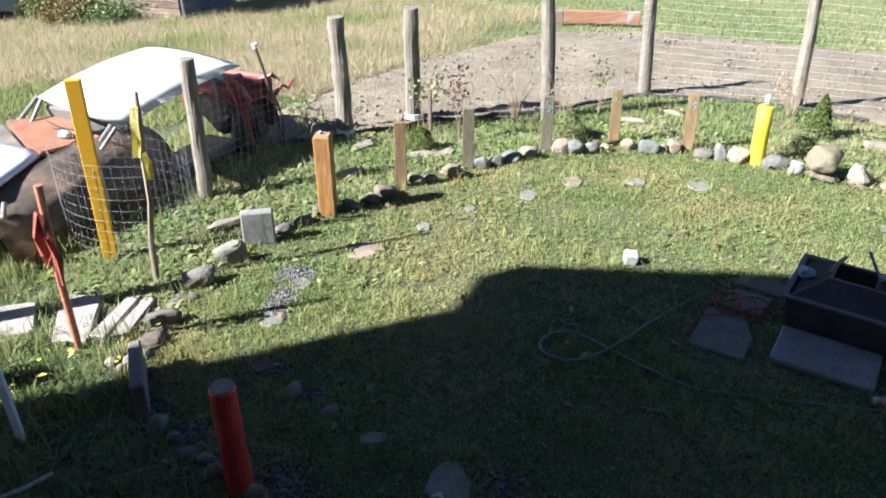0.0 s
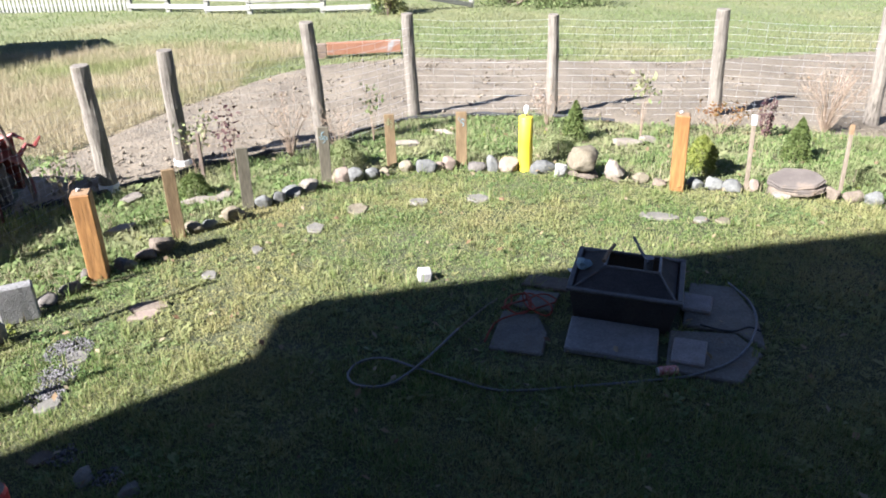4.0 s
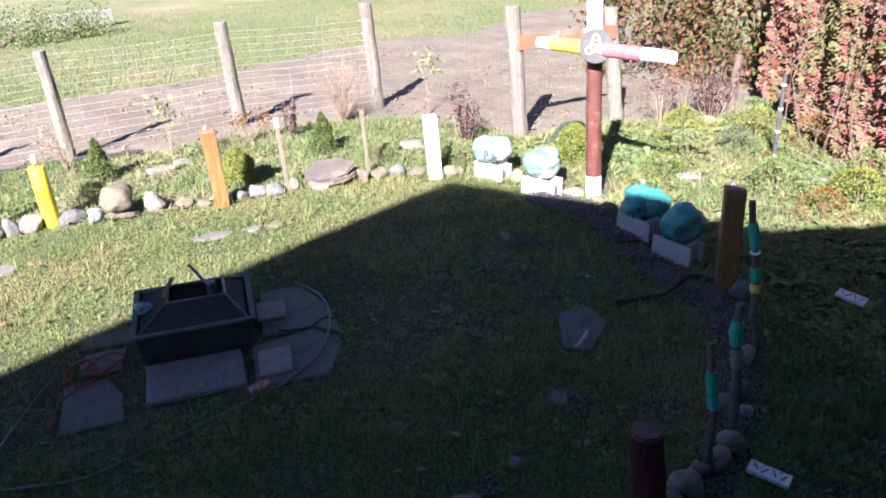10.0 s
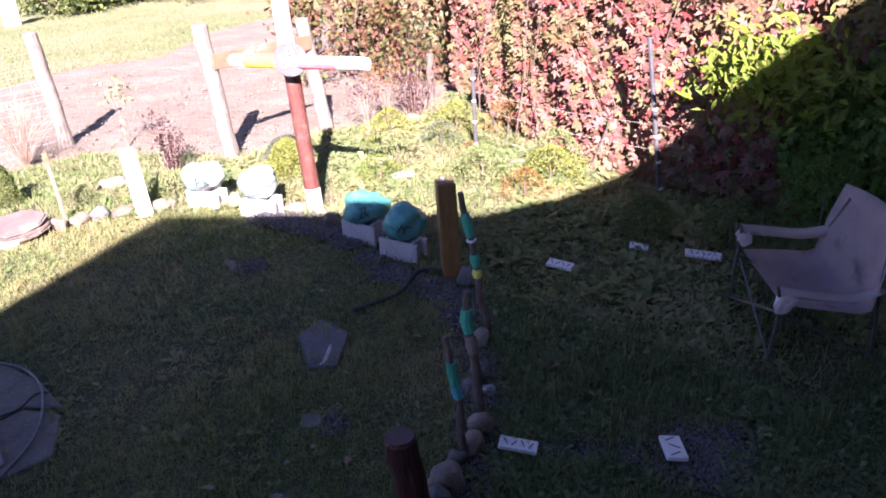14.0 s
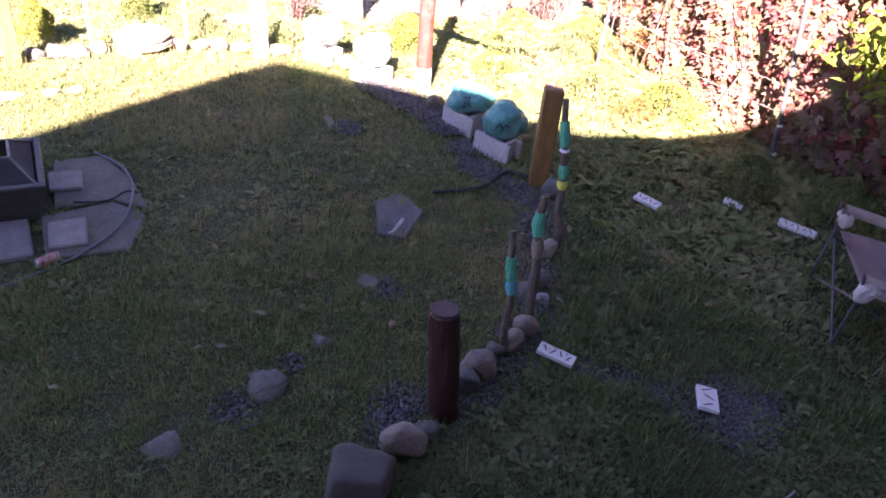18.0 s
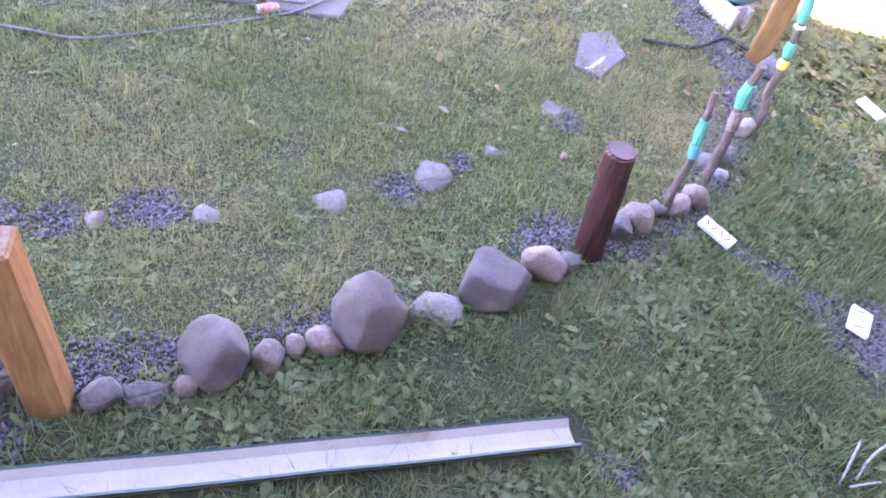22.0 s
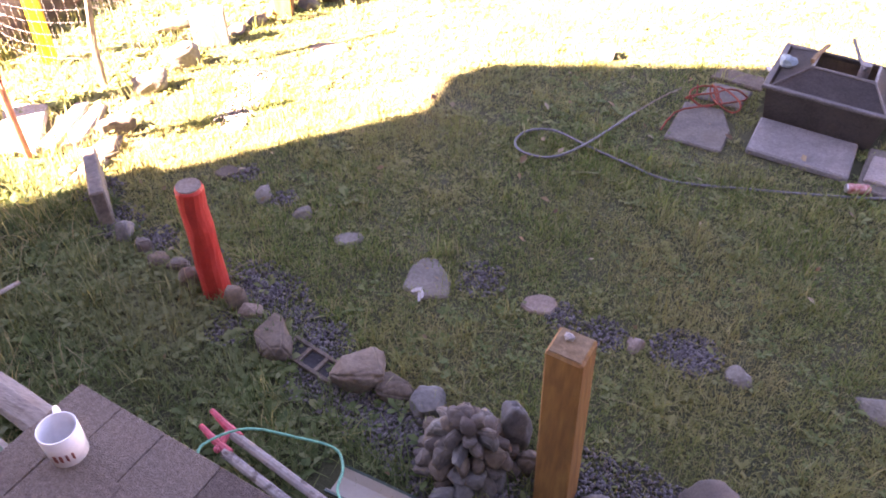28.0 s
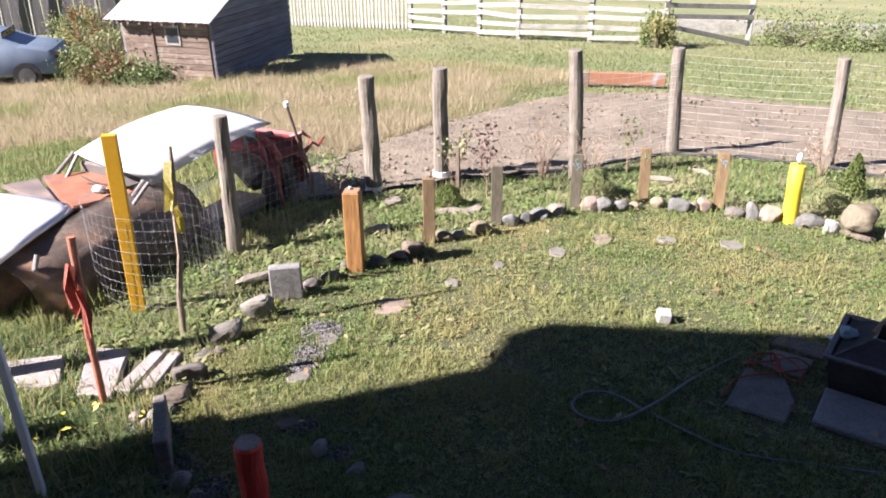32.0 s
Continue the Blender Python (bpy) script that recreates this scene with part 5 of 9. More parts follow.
# ---- fire box and its paving ----
def fire_box():
    cx, cy, turn = 0.68, 5.11, -11.0
    ob = thing("fire_box", cx, cy, 0, "sooty black sheet steel fire box on slabs", "fire pit", turn=turn)
    w, d, h = 0.78, 0.66, 0.30

    def plate(name, vs, mat, label="", th=0.008):
        bm = bmesh.new()
        bm.faces.new([bm.verts.new(v) for v in vs])
        bmesh.ops.solidify(bm, geom=bm.faces[:], thickness=th)
        return part(name, bm, mat, ob, label)

    # body a little narrower at its foot
    top = [(-w / 2, -d / 2), (w / 2, -d / 2), (w / 2, d / 2), (-w / 2, d / 2)]
    foot = [(-0.345, -0.27), (0.345, -0.27), (0.345, 0.29), (-0.345, 0.29)]
    for k in range(4):
        m = (k + 1) % 4
        plate("side_panel", [(*foot[k], 0.0), (*foot[m], 0.0), (*top[m], h), (*top[k], h)], M["char"])
    for sx, sy, px, py in ((w + 0.05, 0.04, 0, -d / 2), (w + 0.05, 0.04, 0, d / 2), (0.04, d - 0.04, -w / 2 - 0.005, 0), (0.04, d - 0.04, w / 2 + 0.005, 0)):
        part("rim", box(sx, sy, 0.025, (px, py, h - 0.015), 0.005), M["sooty_rim"], ob, "sooty steel rim")
    # low hood plates rising to an open frame
    a = [(-w / 2 + 0.03, -d / 2 + 0.03), (w / 2 - 0.03, -d / 2 + 0.03), (w / 2 - 0.03, d / 2 - 0.03), (-w / 2 + 0.03, d / 2 - 0.03)]
    b = [(-0.17, -0.05), (0.23, -0.05), (0.225, 0.2), (-0.165, 0.2)]
    hi = h + 0.07
    for k in range(4):
        m = (k + 1) % 4
        plate("hood_plate", [(*a[k], h - 0.008), (*a[m], h - 0.008), (*b[m], hi), (*b[k], hi)], M["char"], "", 0.006)
        part("hood_rail", tube([(*b[k], hi), (*b[m], hi)], 0.011, 6), M["worn"] if k in (1, 3) else M["sooty_rim"], ob, "worn pale steel rail")
        part("hood_corner", tube([(*a[k], h), (*b[k], hi)], 0.009, 6), M["sooty_rim"], ob, "worn pale steel corner bar")
    part("ash_bed", box(0.5, 0.4, 0.02, (0.02, 0.06, h - 0.1), 0.005), M["char"], ob, "dark ash bed")

    def on(name, bm, mat, label, cat):
        solid(name, bm, mat, ob.matrix_basis.copy(), label, cat)

    on("stick", tube([(-0.14, 0.34, h + 0.06), (-0.165, 0.15, h + 0.095), (-0.185, -0.02, h + 0.095)], 0.016, 7, wob=0.1), M["endgrain"], "pale stick lying across the fire box rim", "stick")
    on("stick", tube([(-0.12, 0.08, h - 0.02), (0.14, 0.1, h - 0.02)], 0.008, 6), M["bark"], "thin dark twig inside the fire box", "stick")
    on("fire_poker", tube([(0.0, 0.36, h + 0.14), (0.08, 0.2, h + 0.095), (0.14, 0.05, h + 0.09)], 0.012, 7), M["steel"], "dark iron poker resting on the rim", "poker")
    on("tin", tube([(0.14, 0.1, h - 0.05), (0.14, 0.1, h + 0.11)], 0.035, 14), M["worn"], "small dull metal tin in the fire box", "tin")
    on("crumpled_bag", lump(31, 0.11, 0.09, 0.10, 0.35, sub=2), M["blue_mark"], "crumpled blue white packet on the rim", "packet")
    bpy.data.objects["crumpled_bag"].matrix_basis = ob.matrix_basis @ pose(-0.335, -0.02, h + 0.01)


fire_box()


def slab_of(name, corners, z, thick, material, label, category, seed=0):
    bm = bmesh.new()
    cx, cy = sum(c[0] for c in corners) / len(corners), sum(c[1] for c in corners) / len(corners)
    vs = [bm.verts.new((x - cx, y - cy, 0)) for x, y in corners]
    f = bm.faces.new(vs)
    ret = bmesh.ops.extrude_face_region(bm, geom=[f])
    bmesh.ops.translate(bm, verts=[v for v in ret["geom"] if isinstance(v, bmesh.types.BMVert)], vec=(0, 0, thick))
    bmesh.ops.recalc_face_normals(bm, faces=bm.faces[:])
    bmesh.ops.bevel(bm, geom=bm.edges[:], offset=min(0.01, thick * 0.3), segments=1, affect="EDGES")
    return solid(name, bm, material, Matrix.Translation((cx, cy, z)), label, category)


slab_of("paving_slab", [(0.2, 4.46), (0.83, 4.35), (0.90, 4.77), (0.27, 4.89)], 0.0, 0.05, M["concrete"], "grey concrete slab before the fire box", "slab")
slab_of("paving_slab", [(0.92, 4.38), (1.14, 4.33), (1.22, 4.63), (0.99, 4.67)], 0.02, 0.035, M["paver"], "pale square paver beside the fire box", "paver")
slab_of("paving_slab", [(1.10, 5.07), (1.31, 5.02), (1.38, 5.26), (1.16, 5.32)], 0.02, 0.035, M["paver"], "pale square paver by the fire box corner", "paver")
slab_of("flagstone", [(0.88, 4.30), (1.36, 4.2), (1.58, 4.55), (1.45, 4.8), (0.98, 4.8)], -0.01, 0.035, M["slab"], "large flat grey flagstone", "flagstone")
slab_of("flagstone", [(1.08, 4.88), (1.46, 4.82), (1.62, 4.62), (1.66, 5.05), (1.58, 5.48), (1.25, 5.53)], -0.01, 0.035, M["slab"], "large flat grey flagstone", "flagstone")
slab_of("flagstone", [(-0.33, 4.44), (0.05, 4.39), (0.09, 4.66), (0.02, 4.92), (-0.25, 4.95)], -0.01, 0.035, M["slab"], "flat grey flagstone west of the fire box", "flagstone")
slab_of("flagstone", [(-0.18, 5.05), (0.12, 4.98), (0.2, 5.26), (-0.08, 5.3)], -0.01, 0.03, M["slab"], "flat mossy flagstone by the fire box", "flagstone")
slab_of("flagstone", [(-0.12, 5.38), (0.26, 5.3), (0.27, 5.5), (-0.05, 5.55)], -0.01, 0.03, M["brown"], "flat brown flagstone behind the fire box", "flagstone")


def smooth_path(pts, n):
    out = []
    p = [pts[0]] + list(pts) + [pts[-1]]
    for i in range(1, len(p) - 2):
        for k in range(n):
            t = k / n
            out.append(tuple(0.5 * ((2 * p[i][j]) + (p[i + 1][j] - p[i - 1][j]) * t + (2 * p[i - 1][j] - 5 * p[i][j] + 4 * p[i + 1][j] - p[i + 2][j]) * t * t + (3 * p[i][j] - p[i - 1][j] - 3 * p[i + 1][j] + p[i + 2][j]) * t ** 3) for j in range(3)))
    out.append(tuple(pts[-1]))
    return out


hose_pts = [(-0.56, 4.62, 0.05), (-0.8, 4.1, 0.06), (-0.98, 3.92, 0.035), (-1.17, 3.91, 0.035), (-1.25, 4.02, 0.035), (-1.19, 4.17, 0.035), (-1.02, 4.2, 0.05), (-0.76, 4.11, 0.04), (-0.5, 4.03, 0.03), (-0.2, 3.98, 0.008), (0.3, 4.08, 0.006), (0.86, 4.21, 0.008), (1.1, 4.27, 0.03), (1.39, 4.46, 0.05), (1.6, 4.85, 0.05), (1.64, 5.2, 0.05), (1.54, 5.5, 0.05)]
solid("garden_hose", tube(smooth_path(hose_pts, 7), 0.009, 8), M["hose"], Matrix(), "grey garden hose looped on the grass", "hose", smooth=True)
solid("hose_end", tube(smooth_path([(-0.56, 4.62, 0.05), (-0.42, 4.9, 0.04), (-0.3, 5.1, 0.03)], 5), 0.006, 6), M["stick"], Matrix(), "thin straw coloured stick in the grass", "stick")
solid("black_cable", tube(smooth_path([(1.2, 4.85, 0.05), (1.4, 4.78, 0.05), (1.55, 4.85, 0.05), (1.62, 4.8, 0.05)], 5), 0.007, 6), M["rubber"], Matrix(), "thin black cable on the flagstones", "cable")
tangle = [(0.08 + 0.11 * math.cos(a * 2.1) * (0.6 + 0.4 * math.sin(a * 0.7)) - 0.02 * a, 5.0 + 0.13 * math.sin(a * 1.7 + 0.6), 0.04 + 0.05 * abs(math.sin(a * 1.3))) for a in [0.35 * k for k in range(44)]]
solid("orange_rope", tube(smooth_path([(-0.36, 4.5, 0.03), (-0.3, 4.72, 0.05), (-0.16, 4.85, 0.05)] + tangle, 2), 0.0065, 6), M["orange_rope"], Matrix(), "tangled orange red rope heaped by the fire box", "rope")
solid("black_pipe", tube(smooth_path([(3.6, 3.95, 0.03), (4.0, 3.85, 0.03), (4.35, 3.95, 0.04), (4.48, 3.8, 0.04)], 5), 0.014, 7), M["rubber"], Matrix(), "black pipe lying on gravel by the brown post", "pipe")

ob = thing("drink_can", 0.892, 4.272, 0.035, "crushed red and white drink can lying on the grass", "can", turn=12)
part("can_body", tube([(-0.07, 0, 0), (-0.06, 0, 0), (0.055, 0, 0), (0.065, 0, 0)], [0.028, 0.033, 0.033, 0.026], 16), M["can_red"], ob)
part("can_lid", tube([(-0.079, 0, 0), (-0.07, 0, 0)], [0.026, 0.028], 16), M["tin_can"], ob, "bare aluminium lid")
solid("white_cube", box(0.11, 0.1, 0.1, (0, 0, 0), 0.012), M["white"], pose(-0.92, 5.4, 0.0, 8, 5, 20), "small white block lying on the lawn", "block")
ob = solid("paper_scrap", box(0.12, 0.05, 0.012, (0, 0, 0.03), 0.003), M["white_paint"], pose(0.32, 5.62, 0.0, 5, 8, 30), "scrap of white paper on the lawn", "paper")


# ---- close by, under the viewer ----
def gutter():
    a, b = Vector((1.70, 1.025, 0.02)), Vector((-1.25, 1.305, 0.02))
    d = (b - a).normalized()
    L = (b - a).length
    ob = thing("gutter", a.x, a.y, 0.015, "length of white gutter with dark green back lying in grass", "gutter", turn=math.degrees(math.atan2(d.y, d.x)))

    def strip(prof, th):
        bm = bmesh.new()
        n = 16
        rows = [[bm.verts.new((L * i / n, y, z + 0.004 * math.sin(i * 1.3))) for y, z in prof] for i in range(n + 1)]
        for p, q in zip(rows, rows[1:]):
            for k in range(len(prof) - 1):
                bm.faces.new((p[k], p[k + 1], q[k + 1], q[k]))
        bmesh.ops.recalc_face_normals(bm, faces=bm.faces[:])
        bmesh.ops.solidify(bm, geom=bm.faces[:], thickness=th)
        return bm

    part("trough", strip([(0.058, 0.075), (0.056, 0.02), (0.01, 0.012), (-0.05, 0.01), (-0.082, 0.035)], 0.003), M["gutter_white"], ob)
    part("front_lip", strip([(0.06, 0.076), (0.07, 0.08), (0.066, 0.05)], 0.003), M["gutter_green"], ob, "dark green lip")
    part("back_edge", strip([(-0.083, 0.034), (-0.092, 0.04), (-0.088, 0.01)], 0.003), M["gutter_green"], ob, "dark green back edge")
    part("seam", box(0.004, 0.12, 0.005, (L * 0.87, -0.01, 0.012)), M["char"], ob, "dark joint line")


gutter()


def pole_tool():
    ob = thing("hand_tool", -1.2, 1.185, 0, "two chalky white poles with a faded red plastic bracket", "tool")

    def at(x, y, z):
        return (x + 1.2, y - 1.27, z)

    part("pole", tube([at(-1.74, 1.41, 0.12), at(-1.2, 1.265, 0.09), at(-0.60, 1.10, 0.06)], 0.022, 10), M["pole_white"], ob)
    part("pole", tube([at(-1.73, 1.32, 0.12), at(-1.2, 1.175, 0.08), at(-0.72, 1.045, 0.06)], 0.022, 10), M["pole_white"], ob)
    for y in (1.41, 1.325):
        part("bracket", tube([at(-1.70, y, 0.12), at(-1.79, y + 0.025, 0.13), at(-1.88, y + 0.06, 0.15)], [0.018, 0.018, 0.012], 8), M["tool_red"], ob, "faded red plastic head")
    part("joint", box(0.03, 0.14, 0.03, at(-1.76, 1.375, 0.11), 0.008), M["tool_red"], ob, "red joint")


pole_tool()
cord = [(-1.80, 1.15, 0.14), (-1.81, 1.22, 0.16), (-1.68, 1.35, 0.16), (-1.48, 1.42, 0.1), (-1.31, 1.44, 0.08), (-1.23, 1.36, 0.09), (-1.2, 1.25, 0.11), (-1.12, 1.18, 0.13), (-0.98, 1.12, 0.11), (-0.86, 1.06, 0.08), (-0.8, 1.12, 0.05), (-0.92, 1.17, 0.05), (-0.95, 1.08, 0.1), (-0.8, 1.02, 0.1), (-0.7, 1.08, 0.05), (-0.78, 1.15, 0.05), (-0.9, 1.1, 0.1), (-0.74, 0.98, 0.09), (-0.6, 1.02, 0.05), (-0.64, 1.1, 0.05), (-0.78, 1.04, 0.1), (-0.62, 0.94, 0.06), (-0.5, 1.0, 0.04)]
solid("green_rope", tube(smooth_path(cord, 6), 0.0065, 6), M["green_line"], Matrix(), "tangled green rope over the white poles", "rope", smooth=True)


def lean_to():
    """A low shingled ledge just below the viewer."""
    ob = thing("shingled_ledge", -0.95, 0.205, 0, "low lean-to with a tan shingled top", "lean-to", turn=-10)
    part("wall", box(1.12, 0.5, 1.43, (0.06, 0.0, 0.0), 0.01), M["shed_grey"], ob, "grey boarded side")
    deck = part("deck", box(1.24, 0.62, 0.05, (0.06, 0.0, 1.43), 0.006), M["board"], ob, "thin board deck")
    r = random.Random(2)
    for j in range(4):
        x = -0.56 + (j % 2) * -0.07
        while x < 0.66:
            w = r.choice((0.14, 0.17, 0.2))
            x1 = min(x + w, 0.68)
            x0 = max(x, -0.56)
            if x1 - x0 > 0.02:
                part("shingle", box(x1 - x0 - 0.002, 0.185, 0.006, ((x0 + x1) / 2, 0.23 - 0.145 * j, 1.481 + 0.0035 * j + r.uniform(0, 0.001)), 0.0015), r.choice((M["shingle"], M["shingle"], M["shingle"], M["shingle_dark"])), deck)
            x += w
    mug = thing("mug", -1.33, 0.45, 1.498, "white ceramic mug with dark red lettering band on the ledge", "mug")
    prof = [(0.034, 0.0), (0.041, 0.004), (0.043, 0.05), (0.043, 0.095), (0.0395, 0.095), (0.039, 0.05), (0.036, 0.008), (0.0, 0.008)]
    bm = bmesh.new()
    rings = [[bm.verts.new((a * math.cos(t), a * math.sin(t), z)) for t in [k * 2 * math.pi / 28 for k in range(28)]] for a, z in prof[:-1]]
    for p, q in zip(rings, rings[1:]):
        for k in range(28):
            bm.faces.new((p[k], p[(k + 1) % 28], q[(k + 1) % 28], q[k]))
    bm.faces.new(rings[-1])
    bm.faces.new(rings[0][::-1])
    bmesh.ops.recalc_face_normals(bm, faces=bm.faces[:])
    part("cup", bm, M["ceramic"], mug, smooth=True)
    part("mug_handle", tube(smooth_path([(-0.03, 0.028, 0.08), (-0.055, 0.05, 0.075), (-0.06, 0.055, 0.045), (-0.035, 0.03, 0.022)], 5), 0.006, 8), M["ceramic"], mug, smooth=True)
    for i in range(4):
        a = radians(-75 + 16 * i)
        part("lettering_bar", box(0.009, 0.002, 0.02, (0.0435 * math.cos(a), 0.0435 * math.sin(a), 0.03), 0, Matrix()), M["car_red"], mug, "dark red lettering bar")


lean_to()


def green_bin():
    ob = thing("green_box", -1.95, 0.34, 0, "green tarpaulin covered box beside the ledge", "box", turn=-14)
    part("body", box(0.56, 0.5, 1.17, (0, 0, 0), 0.02), M["shed_grey"], ob)
    bm = bmesh.new()
    prof = [(-0.31, 1.11), (-0.29, 1.19), (0.03, 1.35), (0.29, 1.19), (0.31, 1.11)]
    rows = [[bm.verts.new((x, y, z)) for x, z in prof] for y in (-0.3, 0.0, 0.22)]
    for a, b in zip(rows, rows[1:]):
        for k in range(4):
            bm.faces.new((a[k], a[k + 1], b[k + 1], b[k]))
    bm.faces.new(rows[-1][::-1])
    bmesh.ops.recalc_face_normals(bm, faces=bm.faces[:])
    bmesh.ops.solidify(bm, geom=bm.faces[:], thickness=0.01)
    part("cover", bm, M["tarp"], ob, "folded green cover")
    part("cover_seam", tube([(0.032, -0.3, 1.355), (0.032, 0.22, 1.355)], 0.008, 6), M["gutter_green"], ob, "dark seam")


green_bin()


def dead_log(pts, r, label, seed):
    bm = tube(pts, r, 12, wob=0.1, seed=seed)
    solid("log", bm, M["driftwood"], Matrix(), label, "log", "old logs in the grass")


dead_log([(-3.28, 1.23, 0.09), (-3.05, 1.19, 0.09), (-2.8, 1.14, 0.09), (-2.5, 1.08, 0.09)], [0.06, 0.075, 0.075, 0.08], "bleached old log lying in shade", 3)
dead_log([(-4.5, 0.82, 0.07), (-4.08, 1.36, 0.08), (-3.86, 1.66, 0.07)], [0.05, 0.05, 0.042], "pale barkless branch lying in shade", 4)
dead_log([(-4.3, 0.6, 0.06), (-3.9, 0.7, 0.06), (-3.62, 0.67, 0.06)], [0.05, 0.05, 0.045], "pale barkless branch lying in shade", 5)
dead_log([(-3.72, 1.0, 0.05), (-3.75, 1.2, 0.22), (-3.8, 1.32, 0.32)], [0.03, 0.028, 0.022], "crooked pale branch stub", 6)
solid("bent_cable", tube(smooth_path([(-4.4, 1.1, 0.1), (-3.9, 1.2, 0.12), (-3.4, 1.45, 0.15), (-3.3, 1.75, 0.1)], 6), 0.012, 7), M["driftwood"], Matrix(), "bent grey vine stem over the logs", "stem")


# ---- east: chair, name tiles, trellis, creeper ----
def camp_chair():
    ob = thing("camp_chair", 5.38, 1.22, 0, "faded mauve canvas folding chair in shade", "chair", turn=math.degrees(math.atan2(0.62, -0.5)) - 90)
    # local +y is the way it faces
    w = 0.40

    def seat_pt(u, v):
        if v < 0.55:
            k = v / 0.55
            y, z = 0.32 - 0.55 * k, 0.45 - 0.06 * k
        else:
            k = (v - 0.55) / 0.45
            y, z = -0.23 - 0.09 * k, 0.39 + 0.58 * k
        z -= 0.11 * (1 - u * u) * (1 - abs(2 * v - 1) ** 3)
        y -= 0.10 * (1 - u * u) * max(0.0, v - 0.5) * 2
        x = u * (w + 0.05 * math.sin(math.pi * v)) * (1 if v < 0.8 else 1 - 0.5 * (v - 0.8))
        return (x, y, z)

    bm = bmesh.new()
    rows = [[bm.verts.new(seat_pt(-1 + 2 * i / 10, j / 14)) for i in range(11)] for j in range(15)]
    for a, b in zip(rows, rows[1:]):
        for i in range(10):
            bm.faces.new((a[i], a[i + 1], b[i + 1], b[i]))
    bmesh.ops.solidify(bm, geom=bm.faces[:], thickness=0.012)
    part("seat_sling", bm, M["canvas"], ob, "sagging canvas seat and back", True)
    for s in (-1, 1):
        bm = bmesh.new()
        dz = 0.0 if s > 0 else -0.06
        pts = [(s * (w + 0.04), 0.36, 0.64 + dz), (s * (w + 0.06), 0.1, 0.60 + dz), (s * (w + 0.05), -0.12, 0.58 + dz), (s * (w + 0.02), -0.3, 0.62 + dz)]
        rows = []
        for p in smooth_path(pts, 5):
            rows.append([bm.verts.new((p[0] + s * 0.03, p[1], p[2] - 0.01)), bm.verts.new((p[0] - s * 0.035, p[1], p[2] + 0.008)), bm.verts.new((p[0] - s * 0.045, p[1], p[2] - 0.06))])
        for a, b in zip(rows, rows[1:]):
            for k in range(2):
                bm.faces.new((a[k], a[k + 1], b[k + 1], b[k]))
        bmesh.ops.solidify(bm, geom=bm.faces[:], thickness=0.01)
        part("armrest", bm, M["canvas_light"], ob, "pale canvas armrest", True)
        b = lump(70 + s, 0.07, 0.13, 0.16, 0.3, sub=3, boxy=0.5)
        bmesh.ops.translate(b, verts=b.verts, vec=(s * (w + 0.03), 0.31, 0.47 + dz))
        part("cup_pouch", b, M["canvas_light"], ob, "pale hanging cup pouch")
        part("front_post", tube([(s * (w + 0.02), 0.36, 0.0), (s * (w + 0.02), 0.34, 0.46), (s * (w + 0.03), 0.38, 0.66 + dz)], 0.011, 8), M["steel"], ob)
        part("rear_post", tube([(s * (w - 0.02), -0.34, 0.0), (s * (w + 0.0), -0.28, 0.6), (s * (w - 0.1), -0.34, 0.88)], 0.011, 8), M["steel"], ob)
        part("cross_brace", tube([(s * (w + 0.02), 0.35, 0.03), (s * -(w - 0.02), 0.33, 0.38)], 0.009, 8), M["steel"], ob)
        part("side_brace", tube([(s * (w + 0.02), 0.35, 0.40), (s * w, -0.33, 0.04)], 0.009, 8), M["steel"], ob)


camp_chair()


def name_tile(x, y, w, d, turn, label, bars, tilt=4):
    ob = thing("painted_tile", x, y, ground_z(x, y) + 0.035, label, "tile", "white lettered tiles in the grass", turn=turn)
    ob.matrix_basis = pose(x, y, ground_z(x, y) + 0.035, tilt, 3, turn)
    part("tile", box(w, d, 0.03, (0, 0, 0), 0.004), M["white_paint"], ob)
    for i in range(bars):
        part("lettering_bar", box(0.007, d * 0.55, 0.002, (0, 0, 0), 0, Matrix.Translation((-w * 0.33 + w * 0.66 * i / max(bars - 1, 1), d * 0.05 * (-1) ** i, 0.0305)) @ Matrix.Rotation(0.5 * (-1) ** i, 4, "Z")), M["ink"], ob, "dark lettering bar")


name_tile(3.62, 1.34, 0.20, 0.12, 40, "small white tile with dark lettering on gravel", 3)
name_tile(3.10, 2.055, 0.225, 0.09, -64, "long white tile with worn lettering by the stones", 4)
name_tile(5.15, 3.07, 0.22, 0.10, -76, "white tile with dark lettering in shaded grass", 4)
name_tile(5.85, 2.71, 0.16, 0.08, -70, "small white tile half hidden in shaded grass", 2)
name_tile(6.02, 2.20, 0.30, 0.10, -66, "long white tile with dark lettering in shaded grass", 5)
for i, (x, y) in enumerate(((-0.35, 7.0), (-1.9, 6.4), (2.2, 3.4), (3.9, 2.3), (2.9, 4.6), (4.4, 1.9), (2.4, 2.75), (1.9, 3.7), (3.3, 4.75), (3.6, 3.3))):
    solid("dry_leaf", lump(i + 60, 0.07, 0.05, 0.02, 0.3, sub=1), M["endgrain"], pose(x, y, 0.045, 10, 12, i * 37), "curled pale fallen leaf on the grass", "leaf", "fallen leaves on the lawn")


